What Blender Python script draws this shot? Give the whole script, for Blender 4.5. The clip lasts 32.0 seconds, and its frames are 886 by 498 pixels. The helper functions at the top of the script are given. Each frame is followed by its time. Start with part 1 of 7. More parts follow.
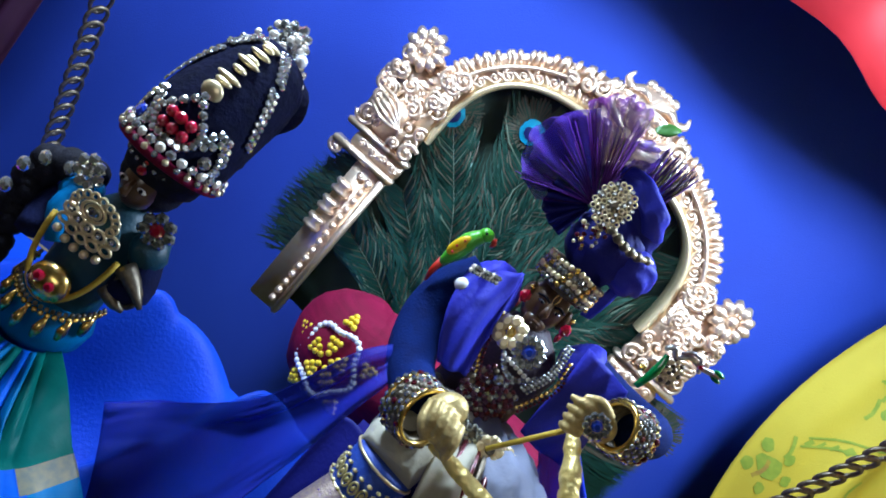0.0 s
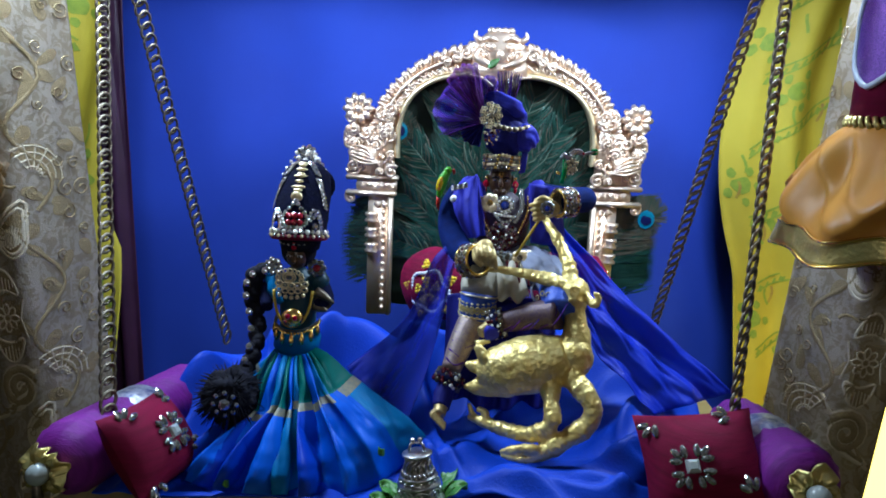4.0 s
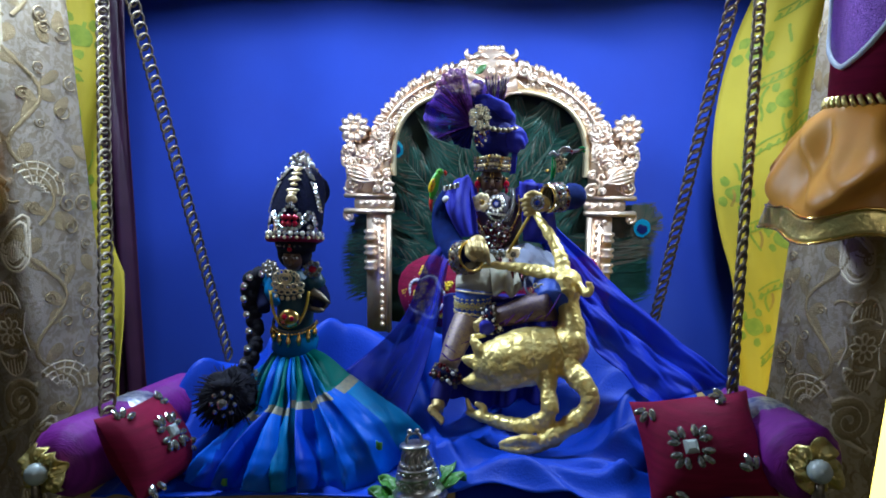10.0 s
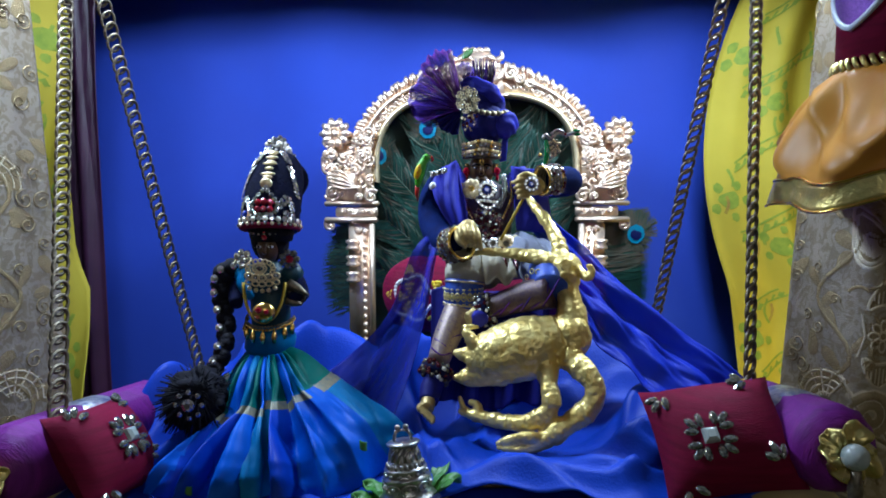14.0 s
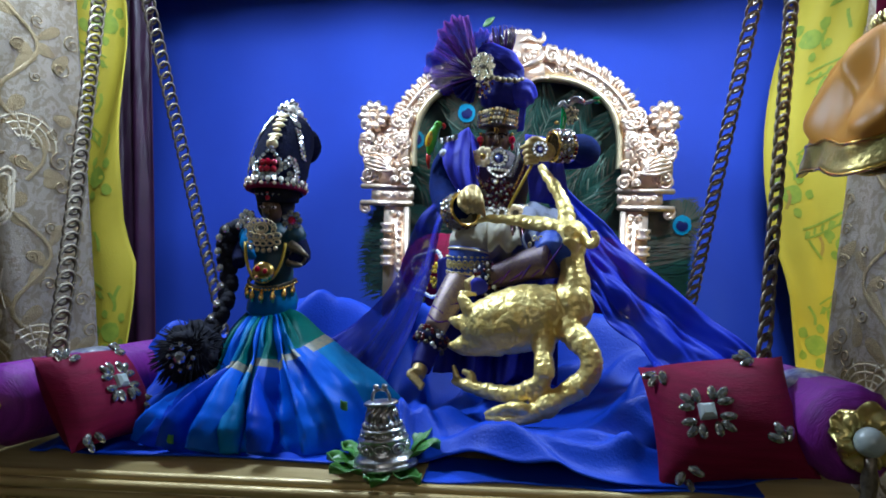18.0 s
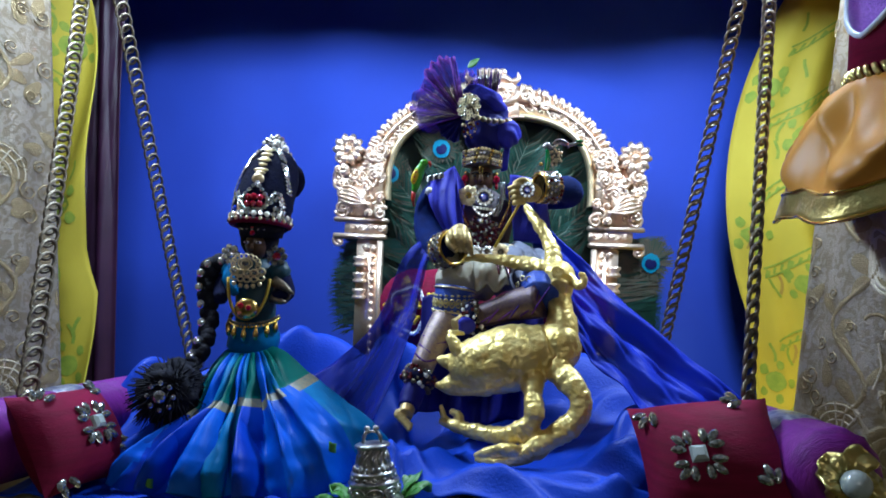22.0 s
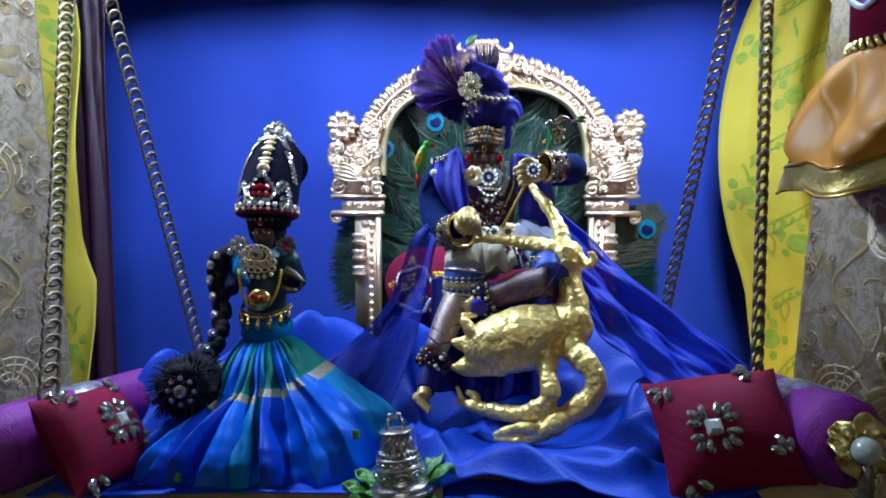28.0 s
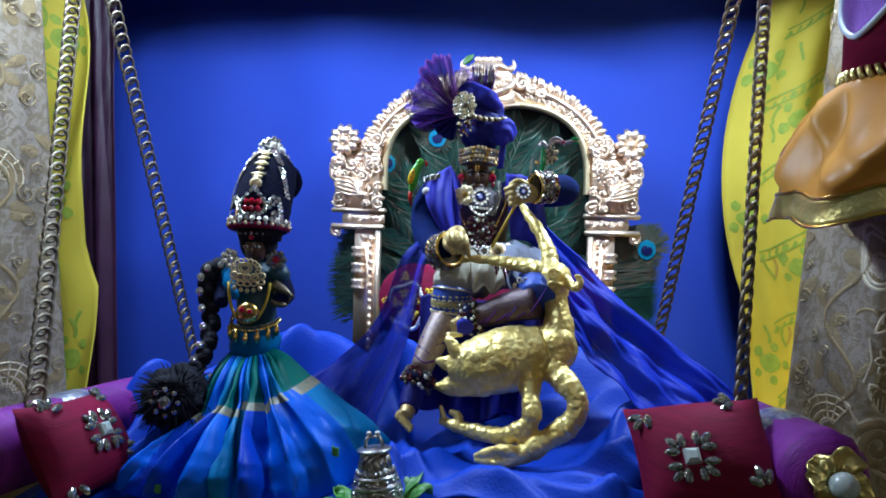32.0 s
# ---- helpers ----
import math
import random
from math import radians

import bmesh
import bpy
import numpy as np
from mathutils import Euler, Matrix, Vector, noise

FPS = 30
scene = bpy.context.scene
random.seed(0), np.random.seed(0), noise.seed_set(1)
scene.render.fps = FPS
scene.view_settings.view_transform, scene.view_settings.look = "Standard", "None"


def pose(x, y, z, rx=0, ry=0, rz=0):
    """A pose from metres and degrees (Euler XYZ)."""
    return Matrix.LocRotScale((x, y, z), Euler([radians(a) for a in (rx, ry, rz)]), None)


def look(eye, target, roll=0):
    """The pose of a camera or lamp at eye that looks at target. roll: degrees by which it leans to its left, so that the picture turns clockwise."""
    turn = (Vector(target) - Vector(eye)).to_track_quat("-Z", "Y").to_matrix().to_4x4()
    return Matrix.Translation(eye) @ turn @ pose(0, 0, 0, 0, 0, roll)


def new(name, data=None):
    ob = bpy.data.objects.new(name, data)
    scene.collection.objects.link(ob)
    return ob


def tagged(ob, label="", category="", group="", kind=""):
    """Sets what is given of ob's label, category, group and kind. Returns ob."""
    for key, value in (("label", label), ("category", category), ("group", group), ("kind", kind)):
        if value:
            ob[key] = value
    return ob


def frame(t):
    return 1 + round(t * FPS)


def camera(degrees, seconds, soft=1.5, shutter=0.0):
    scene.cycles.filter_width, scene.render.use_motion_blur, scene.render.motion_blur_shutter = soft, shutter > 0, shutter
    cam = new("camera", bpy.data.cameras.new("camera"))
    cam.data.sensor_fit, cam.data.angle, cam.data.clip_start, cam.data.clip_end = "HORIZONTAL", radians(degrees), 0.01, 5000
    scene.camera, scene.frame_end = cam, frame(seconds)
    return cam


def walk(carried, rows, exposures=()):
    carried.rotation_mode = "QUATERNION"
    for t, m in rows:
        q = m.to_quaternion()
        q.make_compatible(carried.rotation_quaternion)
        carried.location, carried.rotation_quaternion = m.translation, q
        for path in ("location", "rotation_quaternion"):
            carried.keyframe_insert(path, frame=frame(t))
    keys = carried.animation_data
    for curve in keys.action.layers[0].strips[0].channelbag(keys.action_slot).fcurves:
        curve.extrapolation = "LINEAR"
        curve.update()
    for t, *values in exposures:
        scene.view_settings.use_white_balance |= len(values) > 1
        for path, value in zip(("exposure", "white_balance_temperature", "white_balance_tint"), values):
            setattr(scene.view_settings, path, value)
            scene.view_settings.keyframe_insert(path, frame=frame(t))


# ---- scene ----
# ---- camera ----
cam = camera(64.8, 32.0, soft=1.8)
PATH = [
    (0, (-0.0521, -0.3265, 0.1953), (-0.0376, 0.1649, 0.1042), 41.71),
    (0.5, (-0.0355, -0.3395, 0.1896), (-0.0242, 0.1520, 0.0987), 40.48),
    (1, (-0.0189, -0.3581, 0.1900), (-0.0119, 0.1330, 0.0964), 39.78),
    (1.5, (-0.0109, -0.3698, 0.1902), (-0.0021, 0.1217, 0.0986), 39.90),
    (2, (-0.0024, -0.3857, 0.1917), (0.0115, 0.1061, 0.1027), 39.51),
    (2.5, (0.0013, -0.4180, 0.1987), (0.0154, 0.0733, 0.1069), 30.04),
    (3, (-0.0056, -0.4485, 0.2108), (0.0235, 0.0388, 0.1026), 12.58),
    (3.5, (-0.0222, -0.5018, 0.2194), (-0.0133, -0.0133, 0.1131), 4.33),
    (4, (-0.0241, -0.5411, 0.2045), (-0.0395, -0.0512, 0.1055), 2.47),
    (4.5, (-0.0224, -0.5527, 0.1989), (-0.0518, -0.0619, 0.1078), 2.40),
    (6.5, (-0.0265, -0.5891, 0.1869), (-0.0592, -0.0960, 0.1107), 0.60),
    (7, (-0.0232, -0.5826, 0.1854), (-0.0551, -0.0883, 0.1173), 0.33),
    (7.5, (-0.0206, -0.5716, 0.1830), (-0.0492, -0.0769, 0.1160), 0.10),
    (8, (-0.0179, -0.5584, 0.1760), (-0.0410, -0.0647, 0.1008), 0.38),
    (8.5, (-0.0165, -0.5555, 0.1755), (-0.0422, -0.0616, 0.1022), 0.56),
    (9, (-0.0146, -0.5529, 0.1773), (-0.0379, -0.0581, 0.1090), 0.40),
    (9.5, (-0.0131, -0.5519, 0.1765), (-0.0368, -0.0568, 0.1106), 0.45),
    (10, (-0.0142, -0.5516, 0.1769), (-0.0360, -0.0566, 0.1095), 0.50),
    (10.5, (-0.0142, -0.5502, 0.1749), (-0.0350, -0.0552, 0.1072), 0.51),
    (11, (-0.0152, -0.5506, 0.1746), (-0.0350, -0.0557, 0.1061), 0.30),
    (11.5, (-0.0141, -0.5501, 0.1746), (-0.0346, -0.0555, 0.1047), 0.23),
    (12, (-0.0144, -0.5502, 0.1744), (-0.0346, -0.0554, 0.1059), 0.27),
    (12.5, (-0.0140, -0.5496, 0.1744), (-0.0297, -0.0544, 0.1069), 0.50),
    (13, (-0.0161, -0.5482, 0.1713), (-0.0239, -0.0528, 0.1040), 0.80),
    (13.3, (-0.0163, -0.5480, 0.1710), (-0.0234, -0.0526, 0.1037), 0.83),
    (13.7, (-0.0168, -0.5256, 0.1428), (-0.0262, -0.0270, 0.1070), 0.03),
    (14, (-0.0181, -0.5237, 0.1382), (-0.0281, -0.0250, 0.1041), -0.18),
    (14.5, (-0.0214, -0.5190, 0.1269), (-0.0326, -0.0200, 0.0969), -0.69),
    (16.5, (-0.0199, -0.5116, 0.1059), (-0.0374, -0.0120, 0.0930), -0.07),
    (17, (-0.0121, -0.5113, 0.1069), (-0.0395, -0.0122, 0.0939), -0.07),
    (17.5, (0.0025, -0.5106, 0.1093), (-0.0429, -0.0130, 0.0934), 0.28),
    (18, (0.0269, -0.5094, 0.1101), (-0.0429, -0.0148, 0.0865), 1.35),
    (18.5, (0.0485, -0.5056, 0.1097), (-0.0341, -0.0130, 0.0886), 2.03),
    (19, (0.0651, -0.5074, 0.1079), (-0.0368, -0.0182, 0.0926), 2.13),
    (19.5, (0.0777, -0.5116, 0.1060), (-0.0356, -0.0246, 0.1024), 3.41),
    (20, (0.0869, -0.5154, 0.1061), (-0.0347, -0.0305, 0.1031), 3.98),
    (20.5, (0.0821, -0.5142, 0.1051), (-0.0348, -0.0280, 0.1036), 4.01),
    (21, (0.0591, -0.5144, 0.1121), (-0.0294, -0.0223, 0.1102), 3.90),
    (21.5, (0.0323, -0.5137, 0.1149), (-0.0268, -0.0172, 0.1160), 3.08),
    (22, (0.0075, -0.5119, 0.1149), (-0.0290, -0.0132, 0.1129), 2.29),
    (22.5, (-0.0210, -0.5142, 0.1167), (-0.0407, -0.0147, 0.1090), 1.22),
    (23, (-0.0473, -0.5128, 0.1167), (-0.0435, -0.0130, 0.1038), 0.57),
    (23.5, (-0.0767, -0.5115, 0.1184), (-0.0468, -0.0128, 0.0976), 0.14),
    (24, (-0.0953, -0.5080, 0.1191), (-0.0508, -0.0107, 0.0919), -0.99),
    (24.5, (-0.1043, -0.5123, 0.1210), (-0.0651, -0.0147, 0.0912), -2.79),
    (25, (-0.1049, -0.5121, 0.1201), (-0.0543, -0.0154, 0.0916), -3.17),
    (25.5, (-0.0917, -0.5133, 0.1243), (-0.0387, -0.0167, 0.0993), -2.44),
    (27.5, (-0.0246, -0.5170, 0.1350), (-0.0284, -0.0182, 0.1011), -0.26),
    (28, (-0.0071, -0.5153, 0.1279), (-0.0308, -0.0168, 0.0971), 0.10),
    (28.5, (0.0051, -0.5119, 0.1212), (-0.0215, -0.0133, 0.0962), 0.91),
    (29, (0.0084, -0.5133, 0.1232), (-0.0211, -0.0147, 0.1011), 0.92),
    (29.5, (0.0116, -0.5139, 0.1200), (-0.0245, -0.0156, 0.1015), 1.37),
    (30, (0.0092, -0.5148, 0.1199), (-0.0263, -0.0163, 0.1040), 1.60),
    (30.5, (0.0093, -0.5144, 0.1204), (-0.0283, -0.0161, 0.1043), 1.28),
    (31, (0.0084, -0.5146, 0.1223), (-0.0268, -0.0161, 0.1060), 1.22),
    (31.5, (0.0083, -0.5152, 0.1244), (-0.0273, -0.0168, 0.1055), 1.28),
    (32, (0.0072, -0.5156, 0.1327), (-0.0268, -0.0173, 0.1093), 1.53),
]
walk(cam, [(t, look(e, g, r)) for t, e, g, r in PATH], [(0.0, 0.38), (2.0, 0.28), (3.0, 0.12), (4.5, 0.04), (14.5, 0.10), (17.0, 0.10), (20.0, 0.27), (25.0, 0.17), (28.0, 0.23), (32.0, 0.23)])

# ---- light ----
world = bpy.data.worlds.new("room_dusk")
scene.world = world
world.use_nodes = True
world.node_tree.nodes["Background"].inputs[0].default_value = (0.55, 0.6, 1.0, 1)
world.node_tree.nodes["Background"].inputs[1].default_value = 0.07


def lamp(name, eye, target, power, color, sx, sy):
    d = bpy.data.lights.new(name, "AREA")
    d.shape, d.size, d.size_y, d.energy, d.color = "RECTANGLE", sx, sy, power, color
    ob = new(name, d)
    ob.matrix_world = look(eye, target)
    return ob


lamp("led_strip_lamp", (-0.25, -0.075, 0.40), (-0.12, 0.0, 0.06), 2.5, (0.625, 0.825, 1.075), 0.06, 0.14)
lamp("led_strip_lamp", (0.203, -0.045, 0.380), (0.08, 0.0, 0.06), 3.35, (0.625, 0.825, 1.075), 0.035, 0.15)
# unseen fill from the front, added to lift the dark areas
lamp("front_fill", (0.05, -1.1, 0.45), (-0.02, 0.0, 0.1), 0.98, (0.92, 0.95, 1.0), 0.5, 0.25)


# ---- materials ----
def nodes_of(m):
    return m.node_tree.nodes, m.node_tree.links


def material(name, color, rough=0.5, metal=0.0, color2=None, scale=60.0, bump=0.0, bump_scale=300.0, sheen=0.0,
             coat=0.0, spec=0.5, detail=4.0, stretch=None, emit=0.0, random_tint=0.0, trans=0.0, alpha=1.0):
    m = bpy.data.materials.new(name)
    m.use_nodes = True
    n, l = nodes_of(m)
    b = n["Principled BSDF"]
    b.inputs["Base Color"].default_value = (*color, 1)
    b.inputs["Roughness"].default_value = rough
    b.inputs["Metallic"].default_value = metal
    b.inputs["Sheen Weight"].default_value = sheen
    b.inputs["Coat Weight"].default_value = coat
    b.inputs["Specular IOR Level"].default_value = spec
    b.inputs["Transmission Weight"].default_value = trans
    b.inputs["Alpha"].default_value = alpha
    if emit:
        b.inputs["Emission Color"].default_value = (*color, 1)
        b.inputs["Emission Strength"].default_value = emit
    tc = n.new("ShaderNodeTexCoord")
    mp = n.new("ShaderNodeMapping")
    l.new(tc.outputs["Object"], mp.inputs["Vector"])
    if stretch:
        mp.inputs["Scale"].default_value = stretch
    if color2:
        t = n.new("ShaderNodeTexNoise")
        t.inputs["Scale"].default_value, t.inputs["Detail"].default_value = scale, detail
        l.new(mp.outputs[0], t.inputs["Vector"])
        r = n.new("ShaderNodeValToRGB")
        r.color_ramp.elements[0].position, r.color_ramp.elements[1].position = 0.32, 0.68
        r.color_ramp.elements[0].color, r.color_ramp.elements[1].color = (*color, 1), (*color2, 1)
        l.new(t.outputs["Fac"], r.inputs[0])
        l.new(r.outputs[0], b.inputs["Base Color"])
        r2 = n.new("ShaderNodeMapRange")
        r2.inputs["To Min"].default_value, r2.inputs["To Max"].default_value = max(rough - 0.08, 0.02), min(rough + 0.1, 1)
        l.new(t.outputs["Fac"], r2.inputs["Value"])
        l.new(r2.outputs[0], b.inputs["Roughness"])
    if bump:
        t2 = n.new("ShaderNodeTexNoise")
        t2.inputs["Scale"].default_value, t2.inputs["Detail"].default_value = bump_scale, 5.0
        l.new(mp.outputs[0], t2.inputs["Vector"])
        bp = n.new("ShaderNodeBump")
        bp.inputs["Strength"].default_value, bp.inputs["Distance"].default_value = bump, 0.001
        l.new(t2.outputs["Fac"], bp.inputs["Height"])
        l.new(bp.outputs[0], b.inputs["Normal"])
    return m


M = {}
M["backdrop"] = material("blue_backdrop_cloth", (0.015, 0.056, 0.48), 0.75, color2=(0.019, 0.072, 0.56), scale=8, bump=0.3, bump_scale=900)
M["blue_satin"] = material("royal_blue_cloth", (0.001, 0.040, 0.42), 0.52, color2=(0.002, 0.054, 0.52), scale=25, bump=0.3, bump_scale=700, spec=0.22)
M["violet_organza"] = material("violet_blue_organza", (0.007, 0.032, 0.50), 0.5, color2=(0.013, 0.036, 0.51), scale=30, bump=0.3, bump_scale=700, spec=0.14, alpha=0.76)
M["violet_silk"] = material("violet_blue_silk", (0.008, 0.034, 0.42), 0.5, color2=(0.022, 0.030, 0.44), scale=30, bump=0.3, bump_scale=700, spec=0.15, alpha=0.64)
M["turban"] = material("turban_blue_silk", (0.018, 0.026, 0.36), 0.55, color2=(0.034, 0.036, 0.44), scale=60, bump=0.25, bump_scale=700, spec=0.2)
# also darkens the lap drape and stool, as painted shade
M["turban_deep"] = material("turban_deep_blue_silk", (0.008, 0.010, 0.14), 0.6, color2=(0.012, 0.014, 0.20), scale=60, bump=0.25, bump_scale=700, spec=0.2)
M["navy"] = material("navy_velvet", (0.002, 0.004, 0.028), 0.85, color2=(0.004, 0.008, 0.05), scale=200, bump=0.3, bump_scale=1500, spec=0.15)
M["teal"] = material("teal_silk", (0.000, 0.120, 0.320), 0.42, color2=(0.000, 0.165, 0.420), scale=60, bump=0.3, bump_scale=160, spec=0.12)
M["skirt_blue"] = material("skirt_azure_silk", (0.000, 0.075, 0.500), 0.42, color2=(0.000, 0.108, 0.620), scale=60, bump=0.3, bump_scale=160, spec=0.12)
M["skirt_royal"] = material("skirt_royal_silk", (0.000, 0.030, 0.360), 0.42, color2=(0.000, 0.046, 0.450), scale=60, bump=0.3, bump_scale=160, spec=0.12)
M["skirt_green"] = material("skirt_green_silk", (0.000, 0.095, 0.088), 0.42, color2=(0.000, 0.135, 0.115), scale=60, bump=0.3, bump_scale=160, spec=0.09)
M["cream"] = material("cream_zari_band", (0.25, 0.22, 0.13), 0.45, color2=(0.14, 0.16, 0.14), scale=400)
M["black"] = material("black_hair", (0.004, 0.004, 0.008), 0.75, color2=(0.008, 0.008, 0.018), scale=300, bump=0.4, bump_scale=1200, spec=0.2)
M["skin"] = material("dark_brown_stone", (0.075, 0.036, 0.016), 0.32, color2=(0.105, 0.052, 0.024), scale=300, coat=0.2)
M["crown_velvet"] = material("midnight_velvet", (0.0015, 0.0025, 0.013), 0.9, color2=(0.003, 0.004, 0.022), scale=200, bump=0.6, bump_scale=500, spec=0.1)
M["garnet"] = material("dark_garnet_bead", (0.09, 0.006, 0.012), 0.2, 0.3, coat=0.5)
M["filigree_gold"] = material("pale_gold_bead", (0.9, 0.74, 0.45), 0.35, 0.7)
M["gold"] = material("gold_leaf", (0.98, 0.79, 0.32), 0.40, 0.62, color2=(0.80, 0.58, 0.17), scale=120, bump=0.6, bump_scale=420)
M["gold_bright"] = material("bright_gold", (0.88, 0.64, 0.22), 0.22, 1.0, color2=(0.8, 0.52, 0.14), scale=400)
M["rose_gold"] = material("pale_gilt_plastic", (0.94, 0.77, 0.62), 0.36, 0.86, color2=(0.86, 0.62, 0.45), scale=120, bump=0.3, bump_scale=500)
M["antique"] = material("antique_brass", (0.24, 0.20, 0.145), 0.46, 0.95, color2=(0.12, 0.10, 0.075), scale=500, bump=0.25, bump_scale=900)
M["silver"] = material("oxidised_silver", (0.62, 0.62, 0.6), 0.3, 1.0, color2=(0.3, 0.3, 0.3), scale=300, bump=0.2, bump_scale=800)
M["filigree"] = material("bright_silver_filigree", (0.92, 0.88, 0.8), 0.4, 0.55, color2=(0.8, 0.74, 0.64), scale=500)
M["cord"] = material("golden_cord", (0.55, 0.37, 0.04), 0.5, 0.3, color2=(0.42, 0.28, 0.03), scale=600, bump=0.4, bump_scale=1500)
M["gem"] = material("clear_crystal", (0.80, 0.84, 0.90), 0.05, 0.85, coat=1.0, spec=1.0)
M["gem_grey"] = material("smoky_crystal", (0.15, 0.16, 0.17), 0.14, 0.8, color2=(0.55, 0.58, 0.58), scale=700, coat=0.5, spec=0.8)
M["cushion_gem"] = material("foiled_crystal", (0.14, 0.15, 0.14), 0.13, 0.8, color2=(0.62, 0.64, 0.60), scale=600, coat=0.5, spec=0.8)
M["bolster_pearl"] = material("grey_green_pearl", (0.30, 0.36, 0.35), 0.28, color2=(0.40, 0.44, 0.42), scale=120, coat=0.4)
M["ruby"] = material("ruby_stone", (0.42, 0.005, 0.03), 0.08, 0.1, coat=1.0, spec=1.0)
M["sapphire"] = material("blue_stone", (0.02, 0.06, 0.5), 0.08, 0.1, coat=1.0, spec=1.0)
M["pearl"] = material("pearl", (0.78, 0.77, 0.78), 0.22, 0.0, coat=0.8, spec=0.7)
M["maroon"] = material("maroon_raw_silk", (0.13, 0.004, 0.024), 0.65, color2=(0.19, 0.006, 0.036), scale=50, stretch=(1, 1, 9), bump=0.4, bump_scale=400, spec=0.10)
M["purple"] = material("purple_silk", (0.14, 0.010, 0.19), 0.5, color2=(0.22, 0.018, 0.28), scale=50, stretch=(1, 9, 1), bump=0.5, bump_scale=300, spec=0.3)
M["lace_silver"] = material("silver_lace_trim", (0.5, 0.52, 0.56), 0.35, 0.6, color2=(0.1, 0.12, 0.25), scale=220, bump=0.6, bump_scale=500)
M["orange"] = material("orange_satin", (0.46, 0.175, 0.022), 0.42, color2=(0.56, 0.26, 0.045), scale=22, bump=0.25, bump_scale=70, spec=0.35)
M["gold_cloth"] = material("gold_tissue_border", (0.72, 0.55, 0.20), 0.30, 0.8, color2=(0.48, 0.42, 0.15), scale=90, bump=0.5, bump_scale=400)
M["dark_cloth"] = material("dark_maroon_cloth", (0.026, 0.006, 0.022), 0.42, color2=(0.046, 0.010, 0.036), scale=30)
M["red_cloth"] = material("red_valance_cloth", (0.5, 0.012, 0.02), 0.6, color2=(0.6, 0.02, 0.03), scale=20)
M["board"] = material("gilt_wood_moulding", (0.58, 0.44, 0.20), 0.4, 0.25, color2=(0.46, 0.33, 0.13), scale=40, stretch=(0.3, 4, 4), bump=0.25, bump_scale=300, coat=0.2)
M["leaf"] = material("fresh_leaf", (0.035, 0.16, 0.02), 0.4, color2=(0.06, 0.22, 0.035), scale=150, bump=0.3, bump_scale=400)
M["feather_barb"] = material("peacock_barb_green", (0.004, 0.034, 0.022), 0.38, 0.25, color2=(0.014, 0.075, 0.055), scale=50)
M["feather_dark"] = material("peacock_backing_dark", (0.006, 0.02, 0.012), 0.7, color2=(0.012, 0.035, 0.02), scale=60)
M["eye_blue"] = material("peacock_eye_turquoise", (0.0, 0.25, 0.42), 0.3, 0.4)
M["eye_dark"] = material("peacock_eye_navy", (0.006, 0.012, 0.09), 0.3, 0.3)
M["eye_brown"] = material("peacock_eye_bronze", (0.085, 0.070, 0.048), 0.55, 0.15, color2=(0.045, 0.055, 0.035), scale=120)
M["rachis"] = material("pale_feather_quill", (0.085, 0.125, 0.085), 0.5)
M["yellow_thread"] = material("yellow_beads", (0.8, 0.55, 0.02), 0.5)
M["white_thread"] = material("white_beads", (0.75, 0.76, 0.78), 0.5)
M["white_cotton"] = material("cream_cotton", (0.40, 0.37, 0.28), 0.7, color2=(0.47, 0.44, 0.35), scale=60, bump=0.3, bump_scale=500)
M["pale_blue_cotton"] = material("pale_blue_cotton", (0.20, 0.23, 0.34), 0.7, color2=(0.26, 0.28, 0.38), scale=60, bump=0.3, bump_scale=500)
M["brocade"] = material("lilac_brocade", (0.26, 0.18, 0.22), 0.42, 0.4, color2=(0.40, 0.30, 0.22), scale=700, bump=0.3, bump_scale=1400)
M["blue_brocade"] = material("blue_knee_band", (0.02, 0.06, 0.36), 0.45, 0.1, color2=(0.03, 0.09, 0.45), scale=420, bump=0.3, bump_scale=900)
M["brown_brocade"] = material("brown_violet_brocade", (0.09, 0.05, 0.09), 0.42, 0.3, color2=(0.17, 0.11, 0.09), scale=600, bump=0.3, bump_scale=1400)
M["parrot_green"] = material("parrot_green_paint", (0.07, 0.4, 0.02), 0.35)
M["parrot_yellow"] = material("parrot_yellow_paint", (0.75, 0.5, 0.01), 0.35)
M["parrot_red"] = material("red_paint", (0.5, 0.02, 0.01), 0.35)
M["kalgi"] = material("violet_tulle", (0.05, 0.035, 0.42), 0.6, color2=(0.14, 0.03, 0.36), scale=45, spec=0.2, alpha=0.5)
M["hand_gold"] = material("worn_gold_paint", (0.62, 0.47, 0.20), 0.42, 0.5, color2=(0.46, 0.33, 0.13), scale=500, bump=0.3, bump_scale=900)
M["collar"] = material("dark_plum_bodice", (0.020, 0.008, 0.020), 0.6, color2=(0.035, 0.014, 0.022), scale=300, bump=0.4, bump_scale=900)
M["sleeve"] = material("dark_blue_velvet", (0.002, 0.010, 0.075), 0.85, color2=(0.003, 0.016, 0.11), scale=150, bump=0.4, bump_scale=1200, spec=0.1)
M["plum_bead"] = material("plum_bead", (0.07, 0.018, 0.05), 0.22, 0.4, coat=0.5)
M["zari_pale"] = material("pale_woven_gold", (0.62, 0.52, 0.24), 0.4, 0.5)
M["kalgi_purple"] = material("purple_tulle", (0.10, 0.025, 0.34), 0.6, color2=(0.22, 0.03, 0.26), scale=60, spec=0.2, alpha=0.55)
M["plume"] = material("violet_plume", (0.05, 0.02, 0.25), 0.7, color2=(0.14, 0.02, 0.22), scale=70, spec=0.2)
M["green_enamel"] = material("green_enamel", (0.0, 0.2, 0.05), 0.15, coat=0.8)
